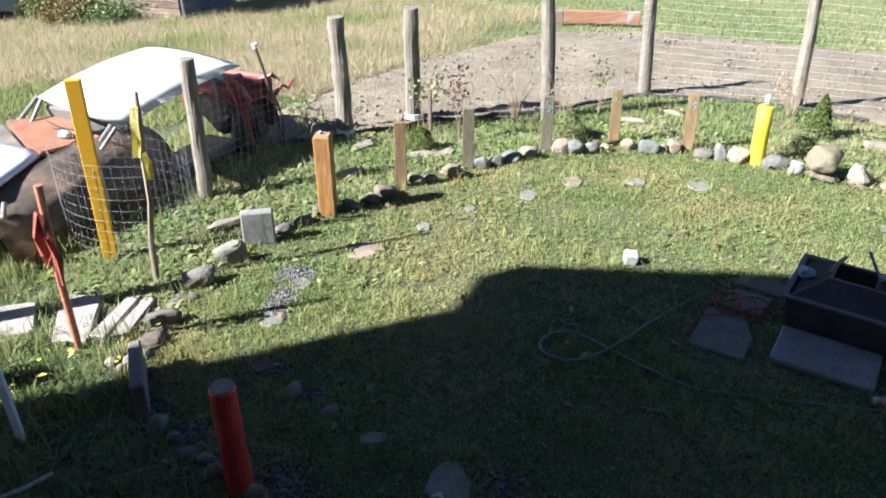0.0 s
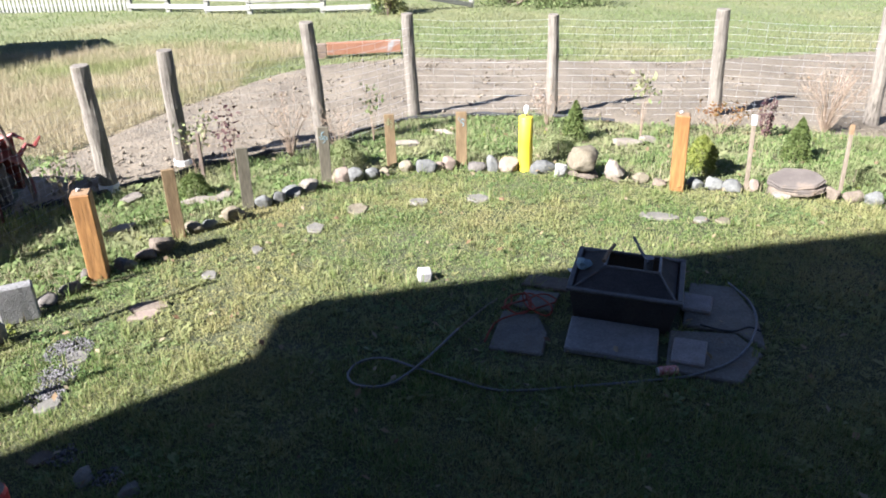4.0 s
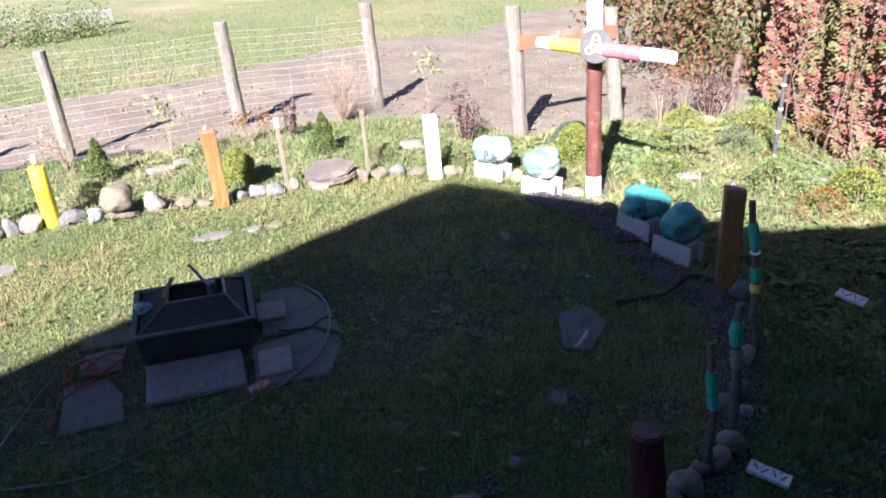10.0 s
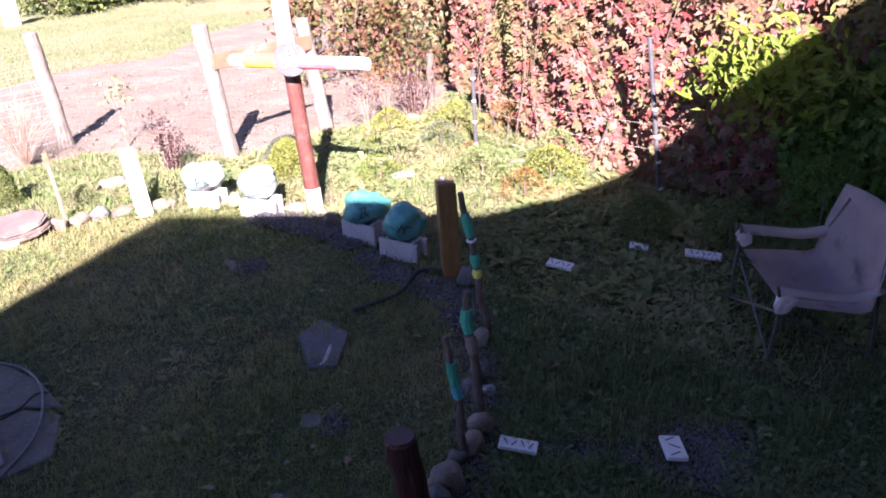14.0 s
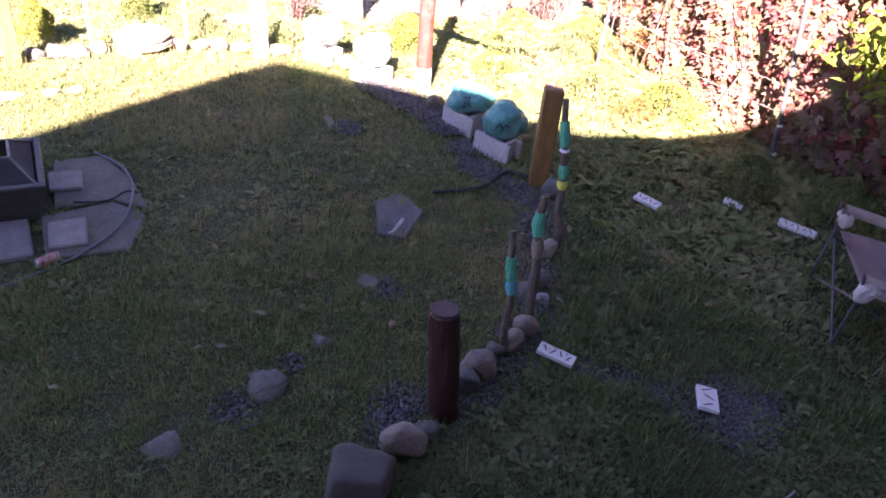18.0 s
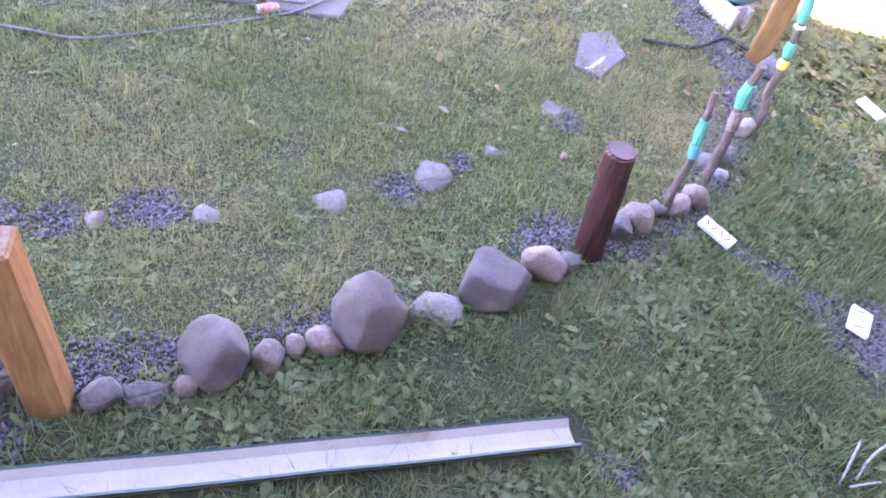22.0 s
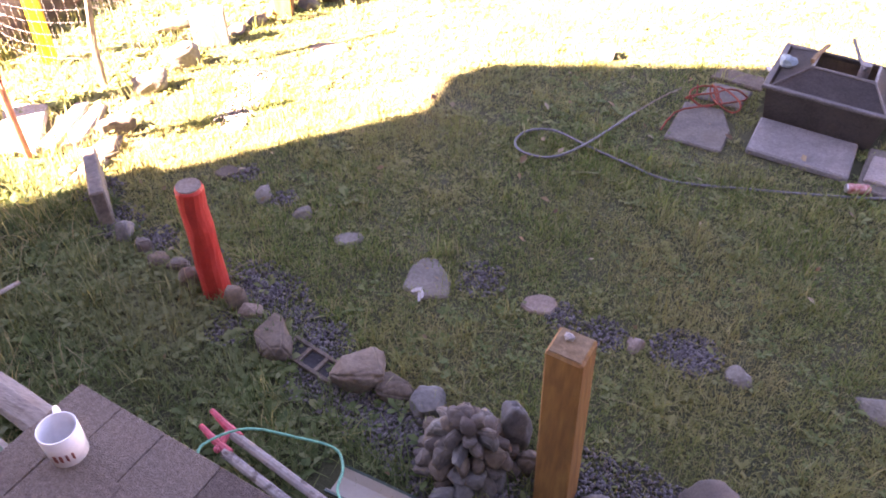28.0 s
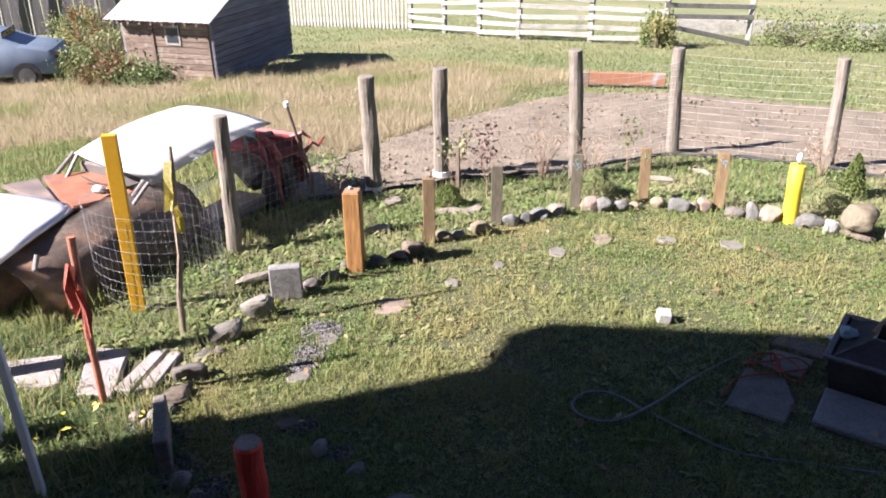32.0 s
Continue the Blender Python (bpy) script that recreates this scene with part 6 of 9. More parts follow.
def trellis_post(x, y, h, lean):
    ob = thing("trellis_post", x, y, ground_z(x, y), "slim grey metal post strung with cord", "post", "trellis posts")
    part("tube", tube([(0, 0, -0.1), (lean[0] / 2, lean[1] / 2, h / 2), (lean[0], lean[1], h)], 0.024, 10), M["steel"], ob)
    for z in (0.06, 0.35, 0.62, 0.9):
        if z < h:
            part("tie", tube([(lean[0] * z / h, lean[1] * z / h, z), (lean[0] * z / h, lean[1] * z / h, z + 0.02)], 0.029, 10), M["white_paint"], ob, "white cord tie")


trellis_post(7.59, 5.87, 1.02, (-0.02, 0.02))
trellis_post(7.27, 3.19, 1.61, (-0.10, 0.22))
for k, (za, zb) in enumerate(((0.74, 0.74), (0.54, 0.47), (0.24, 0.06))):
    mid = ((7.59 + 7.27) / 2, (5.87 + 3.19) / 2)
    solid("trellis_line", tube(smooth_path([(7.59, 5.87, ground_z(7.59, 5.87) + za), (*mid, ground_z(*mid) + (za + zb) / 2 - 0.05), (7.27, 3.19, ground_z(7.27, 3.19) + zb)], 8), 0.0026, 5), M["pole_white"], Matrix(), "pale line strung between metal posts", "line", "trellis lines")


def creeper_wall():
    """A tall screen overgrown with autumn creeper."""
    line2 = [(9.85, 7.9), (9.6, 7.2), (9.1, 6.35), (8.5, 5.5), (8.05, 4.6), (7.85, 3.8), (7.65, 2.6), (7.6, 1.4), (7.3, 0.3), (6.8, -0.6)]
    ob = thing("creeper_hedge", 7.8, 4.0, ground_z(7.8, 4.0), "tall screen of red, orange and green autumn creeper", "hedge")
    rg = np.random.default_rng(4)
    segs = list(zip(line2, line2[1:]))
    lens = np.array([math.dist(a, b) for a, b in segs])

    def sample(n, top, out):
        k = rg.choice(len(segs), n, p=lens / lens.sum())
        u = rg.uniform(0, 1, n)
        a = np.array([segs[i][0] for i in k])
        b = np.array([segs[i][1] for i in k])
        p = a + (b - a) * u[:, None]
        z = top * rg.uniform(0, 1, n) ** 0.9
        bulge = 0.10 * np.sin(p[:, 1] * 2.3 + z * 1.7) + 0.07 * np.sin(p[:, 1] * 5.1 - z * 3.3)
        dx = -out * rg.uniform(0.15, 1, n) - 0.12 - bulge * 0.8 - 0.25 * (1 - z / top)
        return np.stack([p[:, 0] + dx - 7.8, p[:, 1] - 4.0, z], 1)

    bm = bmesh.new()
    rows = []
    for j in range(9):
        row = []
        for x, y in line2:
            z = 3.3 * j / 8 - 0.3
            row.append(bm.verts.new((x + 0.46 + 0.15 * noise.noise(Vector((y * 1.3, z * 1.3, 3))) - 7.8, y - 4.0, z)))
        rows.append(row)
    for a, b in zip(rows, rows[1:]):
        for i in range(len(line2) - 1):
            bm.faces.new((a[i], a[i + 1], b[i + 1], b[i]))
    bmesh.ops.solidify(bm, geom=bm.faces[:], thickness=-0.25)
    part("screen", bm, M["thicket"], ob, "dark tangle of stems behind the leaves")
    c = sample(34000, 3.15, 0.36)
    c[:, 0] += 0.42
    y = c[:, 1] + 4.0
    shade = y < 1.7 + 0.5 * np.sin(c[:, 2] * 2.1)
    leaf_cloud("red_leaves", c[~shade], 0.10, M["creeper"], ob, face=(-0.85, -0.45, 0.35), spread=0.9, seed=6, lobes=5)
    leaf_cloud("shaded_leaves", c[shade], 0.083, M["shade_green"], ob, face=(-0.75, -0.1, 0.35), spread=1.3, seed=7, lobes=5)
    stems = bmesh.new()
    r = random.Random(9)
    for i in range(26):
        x, yy = 0.05 + r.uniform(-0.3, 0.1), r.uniform(-4.0, 3.6)
        x += 0.36 * max(yy - 0.4, 0)
        tube([(x, yy, 0.0), (x + r.uniform(-0.15, 0.1), yy + r.uniform(-0.3, 0.3), 0.8), (x + r.uniform(-0.15, 0.1), yy + r.uniform(-0.5, 0.5), r.uniform(1.3, 2.6))], [0.012, 0.008, 0.004], 5, stems)
    part("stem_tangle", stems, M["bark"], ob, "brown climbing stems")
    n = 900
    cc = np.stack([rg.normal(-0.75, 0.16, n), rg.normal(-1.85, 0.34, n), rg.normal(1.52, 0.2, n)], 1)
    leaf_cloud("bright_leaves", cc, 0.13, M["bright_leaf"], ob, face=(-0.6, -0.3, 0.6), seed=9, aspect=0.35)


creeper_wall()


# ---- shrubs, saplings and bed plants ----
def conifer(x, y, h, r, material, label, seed, sharp=1.2, n=4200):
    ob = thing("shrub", x, y, ground_z(x, y), label, "shrub", "small shrubs in the beds")
    part("stem", tube([(0, 0, -0.05), (0, 0, h * 0.7)], [0.02, 0.008], 6), M["bark"], ob)
    rg = np.random.default_rng(seed)
    u = rg.uniform(0, 1, n) ** 0.8
    a = rg.uniform(0, 6.283, n)
    rad = r * (1 - u ** sharp) ** 0.75 * np.sqrt(rg.uniform(0.35, 1.05, n)) * (1 + 0.16 * np.sin(a * 3 + seed + u * 9))
    c = np.stack([np.cos(a) * rad, np.sin(a) * rad, 0.02 + u * h], 1)
    leaf_cloud("foliage", c, min(0.034, h * 0.085), material, ob, seed=seed, aspect=0.4)


def twiggy(x, y, h, spread, n, label, seed, leaves=None, leaf_size=0.05, leaf_n=0, leaf_low=0.3, category="shrub"):
    ob = thing("shrub" if category == "shrub" else "sapling", x, y, ground_z(x, y), label, category, "twiggy plants in the beds")
    r = random.Random(seed)
    bm = bmesh.new()
    tips = []
    for i in range(n):
        a, s = r.uniform(0, 6.28), spread * r.uniform(0.3, 1)
        hh = h * r.uniform(0.6, 1)
        p1 = (math.cos(a) * s * 0.35, math.sin(a) * s * 0.35, hh * 0.5)
        p2 = (math.cos(a) * s, math.sin(a) * s, hh)
        tube([(0, 0, -0.03), p1, p2], [0.005, 0.003, 0.0014], 4, bm)
        for q in range(3):
            k = r.uniform(0.3, 1.0)
            b = tuple(p1[j] + (p2[j] - p1[j]) * k for j in range(3))
            e = (b[0] + r.uniform(-0.09, 0.09), b[1] + r.uniform(-0.09, 0.09), b[2] + r.uniform(0.02, 0.12))
            tube([b, e], [0.003, 0.0015], 3, bm)
            tips.append(e)
        tips.append(p2)
    part("twig_crown", bm, M["twig"], ob)
    if leaves:
        rg = np.random.default_rng(seed)
        t = np.array([p for p in tips if p[2] > h * leaf_low])
        c = t[rg.integers(0, len(t), leaf_n)] + rg.normal(0, leaf_size * 0.8, (leaf_n, 3))
        leaf_cloud("leaves", c, leaf_size, leaves, ob, seed=seed, aspect=0.55)


def spiky(x, y, h, r, n, label, seed, leaves):
    """A shrub of upright shoots, leafy from foot to tip."""
    ob = thing("shrub", x, y, ground_z(x, y), label, "shrub", "twiggy plants in the beds")
    q = random.Random(seed)
    rg = np.random.default_rng(seed)
    bm, pts = bmesh.new(), []
    for i in range(n):
        a, s, hh = q.uniform(0, 6.28), r * q.uniform(0.1, 1), h * q.uniform(0.55, 1)
        tip = (math.cos(a) * s, math.sin(a) * s, hh)
        mid = (tip[0] * 0.7, tip[1] * 0.7, hh * 0.45)
        tube([(tip[0] * 0.3, tip[1] * 0.3, -0.03), mid, tip], [0.006, 0.005, 0.002], 4, bm)
        u = rg.uniform(0.15, 1, (60, 1))
        pts.append(np.where(u < 0.45, np.array(mid) * u / 0.45, np.array(mid) + (np.array(tip) - np.array(mid)) * (u - 0.45) / 0.55) + rg.normal(0, 0.02, (60, 3)))
    part("twig_crown", bm, M["twig"], ob)
    leaf_cloud("foliage", np.concatenate(pts), 0.04, leaves, ob, seed=seed, aspect=0.55)


spiky(4.82, 8.45, 0.86, 0.3, 13, "upright purple barberry bush", 31, M["barberry"])
spiky(3.01, 10.06, 0.62, 0.14, 7, "slim reddish leaved shoots", 35, M["barberry"])
spiky(8.6, 7.85, 0.85, 0.4, 22, "dusky purple bush at the fence corner", 23, M["barberry"])
conifer(0.47, 9.5, 0.52, 0.17, M["conifer"], "small dark green cone shaped dwarf conifer", 1)
conifer(3.08, 9.02, 0.52, 0.19, M["conifer"], "small green cone shaped dwarf conifer", 2)
conifer(1.84, 8.38, 0.42, 0.19, M["gold_conifer"], "rounded golden green juniper", 3, 2.4)
conifer(-3.55, 7.0, 0.27, 0.17, M["conifer"], "small rounded green shrub", 4, 3.0)
conifer(5.45, 6.95, 0.46, 0.27, M["gold_conifer"], "rounded golden green bush beside the log cross", 5, 2.4)
conifer(5.85, 7.5, 0.33, 0.30, M["grey_leaf"], "soft grey green bush by the fence", 6, 2.2)
conifer(6.1, 2.78, 0.40, 0.26, M["conifer"], "round dark shrub in shade", 7, 2.6, 2200)
conifer(6.4, 2.12, 0.45, 0.28, M["conifer"], "round dark shrub in shade beside the chair", 8, 2.6, 2200)
conifer(7.15, 1.6, 0.75, 0.45, M["shade_green"], "dark leafy bush in shade under the creeper", 9, 2.2, 3000)
conifer(-2.2, 8.05, 0.34, 0.24, M["bed"], "bushy green plant in the bed", 10, 2.4)
conifer(0.25, 8.75, 0.25, 0.28, M["bed"], "low bushy green plant", 12, 2.4)
conifer(3.5, 8.3, 0.22, 0.3, M["bed"], "low spreading green plant", 13, 2.4)
conifer(4.25, 7.5, 0.3, 0.28, M["bed"], "leafy green plant by the white post", 14, 2.4)
conifer(6.5, 6.2, 0.42, 0.42, M["bed"], "loose leafy green plant in the sunny bed", 15, 2.2, 2200)
conifer(7.1, 6.9, 0.5, 0.4, M["gold_conifer"], "yellowing leafy bush in the sunny bed", 16, 2.0, 1800)
conifer(6.6, 5.0, 0.38, 0.45, M["bed"], "loose leafy plant in the sunny bed", 17, 2.2, 2200)
conifer(6.9, 4.3, 0.42, 0.42, M["gold_conifer"], "yellow green leafy plant under the creeper", 18, 2.2, 1800)
conifer(5.9, 5.9, 0.3, 0.3, M["bright_leaf"], "bright yellow green leafy plant", 19, 2.2, 900)
conifer(6.33, 4.25, 0.32, 0.3, M["rust_leaf"], "rust red feathery plant in the sunny bed", 20, 2.2, 900)
conifer(8.1, 6.6, 0.45, 0.4, M["gold_conifer"], "yellowing leafy plant at the foot of the creeper", 24, 2.2, 1500)
conifer(8.2, 5.8, 0.5, 0.45, M["rust_leaf"], "reddening plant at the foot of the creeper", 25, 2.2, 900)
conifer(7.3, 4.5, 0.5, 0.4, M["bed"], "leafy green plant at the foot of the creeper", 26, 2.2, 1800)
conifer(8.7, 7.2, 0.4, 0.4, M["bed"], "green plant near the fence corner", 27, 2.2, 1500)
conifer(6.9, 5.4, 0.3, 0.25, M["rust_leaf"], "rust tinged plant below the trellis", 21, 2.2, 350)
conifer(7.4, 6.3, 0.35, 0.3, M["grey_leaf"], "grey green plant near the creeper", 22, 2.2, 900)
twiggy(2.39, 10.01, 0.42, 0.32, 14, "dry rusty brown low bush at a post foot", 32, M["rust_leaf"], 0.045, 200)
twiggy(3.9, 10.5, 1.0, 0.62, 70, "bare brown twiggy shrub by the fence", 33)
twiggy(0.15, 10.2, 0.55, 0.35, 20, "dry brown twiggy weed by a fence post", 34, M["twig"], 0.03, 160)
twiggy(-2.95, 8.45, 0.75, 0.4, 22, "bare twiggy shrub in the bed", 36)
twiggy(-2.4, 8.6, 0.6, 0.35, 18, "bare twiggy shrub in the bed", 37)
twiggy(1.32, 9.61, 1.0, 0.16, 5, "thin young sapling with few green leaves", 38, M["bed"], 0.075, 70, 0.6, "sapling")
twiggy(5.16, 10.15, 1.0, 0.14, 5, "thin young sapling with few green leaves", 39, M["bed"], 0.075, 80, 0.6, "sapling")
twiggy(-3.3, 7.5, 0.86, 0.13, 5, "thin young sapling with dark leaves", 40, M["barberry"], 0.06, 90, 0.3, "sapling")
twiggy(-3.85, 7.75, 0.62, 0.2, 6, "young leafy shoot by a stake", 41, M["bed"], 0.06, 130, 0.3, "sapling")
twiggy(-2.1, 9.25, 0.8, 0.13, 5, "thin young sapling with few leaves", 42, M["bed"], 0.06, 50, 0.5, "sapling")
twiggy(-4.75, 6.6, 0.6, 0.2, 8, "leafy weed at a fence post foot", 43, M["bed"], 0.05, 160, 0.2)
twiggy(7.4, 7.6, 0.9, 0.4, 22, "dry twiggy bush near the fence corner", 44, M["barberry"], 0.04, 300, 0.3)
twiggy(8.1, 7.9, 1.0, 0.4, 20, "dry twiggy bush at the fence corner", 45, M["rust_leaf"], 0.05, 200, 0.3)
thin_stake(-3.72, 7.62, 0.55, M["bark"], "short dark wooden stake in the bed", None, (0, 0), 0.02)


# ---- garden boards and distant things ----
slab_of("orange_plank", [(-4.4, 15.85), (-2.9, 16.3), (-2.93, 16.42), (-4.44, 15.97)], ground_z(-3.6, 16.0) + 0.06, 0.25, M["orange_board"], "long orange painted plank edging the garden", "plank")
slab_of("plank_end", [(-4.75, 15.72), (-4.41, 15.85), (-4.45, 15.96), (-4.8, 15.83)], ground_z(-4.6, 15.8) - 0.02, 0.33, M["shed_wood"], "dark end of the garden edging plank", "plank")


def rail_board(p, q, z0, z1, hgt):
    a, b = Vector((p[0], p[1], ground_z(*p) + z0)), Vector((q[0], q[1], ground_z(*q) + z1))
    d = b - a
    m = Matrix.Translation(a) @ Matrix.Rotation(math.atan2(d.y, d.x), 4, "Z") @ Matrix.Rotation(-math.atan2(d.z, math.hypot(d.x, d.y)), 4, "Y")
    solid("rail_board", box(d.length, 0.035, hgt, (d.length / 2, 0, 0), 0.005), M["orange_board"], m, "orange brown board nailed across two fence posts", "board")


rail_board((5.53, 8.30), (7.10, 8.30), 1.155, 1.185, 0.19)
slab_of("loose_plank", [(10.2, 11.8), (10.4, 11.7), (9.55, 9.75), (9.3, 9.85)], ground_z(9.9, 10.8) + 0.03, 0.05, M["old_post"], "grey plank lying on the soil", "plank")


def shed():
    """A low board shed with a ribbed tin roof."""
    c = [(-15.7, 13.32), (-12.73, 13.77)]
    ax = Vector((c[0][0] - c[1][0], c[0][1] - c[1][1], 0))
    front = 2.3
    ob = thing("shed", c[1][0], c[1][1], ground_z(*c[1]) - 0.05, "small old board shed with a ribbed tin roof", "shed", turn=math.degrees(math.atan2(ax.y, ax.x)))
    # local x runs along the front to the far corner, local -y goes back
    dep, eave, back = 3.8, 1.5, 2.3
    r = random.Random(6)
    wall = part("front_wall", box(front, 0.06, eave, (front / 2, -0.03, 0), 0), M["shed_wood"], ob, "brown weathered front wall")
    z = 0.0
    while z < eave - 0.05:
        hgt = r.uniform(0.11, 0.16)
        for x0, x1 in ((0.0, 0.75), (0.75, front)) if z > 0.7 else ((0.0, 1.5), (2.15, front)):
            part("plank", box(x1 - x0 - 0.02, 0.03, min(hgt, eave - z) - 0.012, ((x0 + x1) / 2, 0.018, z), 0.004), M["shed_wood"], wall)
        z += hgt
    door = part("door", box(0.62, 0.05, 1.4, (1.84, 0.02, 0.02), 0.005), M["shed_wood"], ob, "old plank door")
    part("door_frame", box(0.08, 0.07, 1.5, (1.5, 0.03, 0.0), 0.004), M["bark"], ob, "dark door post")
    win = part("window", box(0.4, 0.05, 0.45, (0.95, 0.03, 0.85), 0.004), M["silver_wood"], ob, "small window with pale sill")
    part("pane", box(0.3, 0.01, 0.33, (0.95, 0.058, 0.91)), M["glass"], win, "dark pane")
    # side and gable take the boards coloured as if shaded
    side = part("side_wall", box(0.06, dep, eave, (-0.03, -dep / 2, 0)), M["shed_side_shaded"], ob, "side wall with grey shade in its colour")
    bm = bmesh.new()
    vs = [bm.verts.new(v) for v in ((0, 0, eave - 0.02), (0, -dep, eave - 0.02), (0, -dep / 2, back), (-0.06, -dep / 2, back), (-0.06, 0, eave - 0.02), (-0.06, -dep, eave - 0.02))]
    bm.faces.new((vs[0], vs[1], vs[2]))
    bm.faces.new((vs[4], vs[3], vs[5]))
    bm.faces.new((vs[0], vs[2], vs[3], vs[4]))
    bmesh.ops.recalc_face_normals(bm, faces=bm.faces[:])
    part("gable", bm, M["shed_side_shaded"], ob, "gable boards with grey shade in their colour")
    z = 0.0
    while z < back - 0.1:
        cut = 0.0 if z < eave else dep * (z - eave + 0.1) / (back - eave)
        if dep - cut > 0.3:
            part("plank", box(0.03, dep - cut - 0.02, 0.125, (-0.075, -dep / 2, z), 0.004), M["shed_side_shaded"], side)
        z += 0.145
    part("back_wall", box(front, 0.06, eave, (front / 2, -dep + 0.03, 0)), M["shed_grey"], ob)
    part("far_wall", box(0.06, dep, eave, (front + 0.03, -dep / 2, 0)), M["shed_grey"], ob)
    bm = bmesh.new()
    n = 44
    rows = []
    for y, z in ((0.35, eave - 0.08), (-dep / 2, back + 0.07), (-dep - 0.3, eave - 0.06)):
        row = []
        for i in range(n + 1):
            x = -0.25 + (front + 0.5) * i / n
            row.append(bm.verts.new((x, y, z + (0.02 if i % 2 else 0.0))))
        rows.append(row)
    for a, b in zip(rows, rows[1:]):
        for i in range(n):
            bm.faces.new((a[i], a[i + 1], b[i + 1], b[i]))
    bmesh.ops.solidify(bm, geom=bm.faces[:], thickness=0.01)
    part("roof", bm, M["tin"], ob, "pale ribbed tin roof")
    for i in range(8):
        part("rafter_end", box(0.05, 0.3, 0.07, (0.1 + (front - 0.2) * i / 7, 0.16, eave - 0.16)), M["shed_wood"], ob)


shed()


def parked_car():
    ob = thing("parked_car", -18.9, 12.2, ground_z(-18.9, 12.2), "silver blue parked car beside the shed bushes", "car", turn=38)
    bm = bmesh.new()
    prof = [(-2.1, 0.35), (-2.15, 0.7), (-1.9, 0.92), (-1.3, 0.98), (-0.7, 1.32), (0.5, 1.36), (1.3, 1.02), (2.0, 0.9), (2.15, 0.6), (2.1, 0.35)]
    rows = [[bm.verts.new((x * (0.97 if abs(y) > 0.6 else 1), y * (0.86 if z > 1.1 else 1), z)) for x, z in prof] for y in (-0.82, -0.6, 0.6, 0.82)]
    for a, b in zip(rows, rows[1:]):
        for i in range(len(prof) - 1):
            bm.faces.new((a[i], a[i + 1], b[i + 1], b[i]))
    bm.faces.new(rows[0])
    bm.faces.new(rows[-1][::-1])
    bmesh.ops.recalc_face_normals(bm, faces=bm.faces[:])
    bmesh.ops.bevel(bm, geom=bm.edges[:], offset=0.04, segments=1, affect="EDGES")
    part("car_body", bm, M["blue_car"], ob, smooth=True)
    for s in (-1, 1):
        part("side_window", box(1.5, 0.02, 0.28, (-0.1, s * 0.79, 1.0), 0.01), M["glass"], ob, "dark side window")
        for x in (-1.35, 1.35):
            w = part("wheel", tube([(x, s * 0.68, 0.32), (x, s * 0.86, 0.32)], 0.32, 20), M["rubber"], ob)
            part("rim", tube([(x, s * 0.86, 0.32), (x, s * 0.875, 0.32)], 0.19, 16), M["steel"], w, "dull grey rim")
        part("tail_light", box(0.02, 0.3, 0.1, (2.1, s * 0.6, 0.72), 0.005), M["car_red"], ob, "red lamp")
    part("rear_window", box(0.03, 1.1, 0.3, (0.92, 0, 1.04), 0.005, None), M["glass"], ob, "dark rear window")


parked_car()


def picket_fence(x0, y0, x1, y1, h, gap, wd, material, label, name="picket_fence"):
    ob = thing(name, x0, y0, ground_z(x0, y0), label, "fence")
    L = math.hypot(x1 - x0, y1 - y0)
    n = int(L / gap)
    dz = ground_z(x1, y1) - ground_z(x0, y0)
    turn = Matrix.Rotation(math.atan2(y1 - y0, x1 - x0), 4, "Z")
    base = link_mesh("picket", box(wd, 0.02, h, (0, 0, 0.02), 0.004), material)
    r = random.Random(int(L * 10))
    for i in range(n + 1):
        p = new("picket", base)
        p.parent = ob
        u = i / n
        p.matrix_local = Matrix.Translation(((x1 - x0) * u, (y1 - y0) * u, dz * u + r.uniform(-0.02, 0.02))) @ turn @ Matrix.Rotation(radians(r.uniform(-1.5, 1.5)), 4, "Y")
    for z in (0.25, h - 0.25):
        part("rail", tube([(0.0, 0.03, z), (x1 - x0, y1 - y0 + 0.03, z + dz)], 0.035, 4), material, ob)


picket_fence(-21.5, 27.4, -14.4, 26.7, 1.35, 0.17, 0.11, M["silver_wood"], "pale weathered picket fence beyond the field")
picket_fence(-36.0, 20.0, -24.0, 26.5, 2.3, 0.34, 0.32, M["dark_boards"], "tall dark stained board fence behind the parked car", "board_fence")
for x, y in ((-31.5, 22.2), (-30.4, 22.8), (-28.0, 24.1)):
    solid("pale_pole", tube([(0, 0, 0), (0.15, 0, 2.6)], 0.07, 8), M["silver_wood"], Matrix.Translation((x, y, ground_z(x, y))), "pale leaning pole against the dark fence", "pole", "poles against the dark fence")


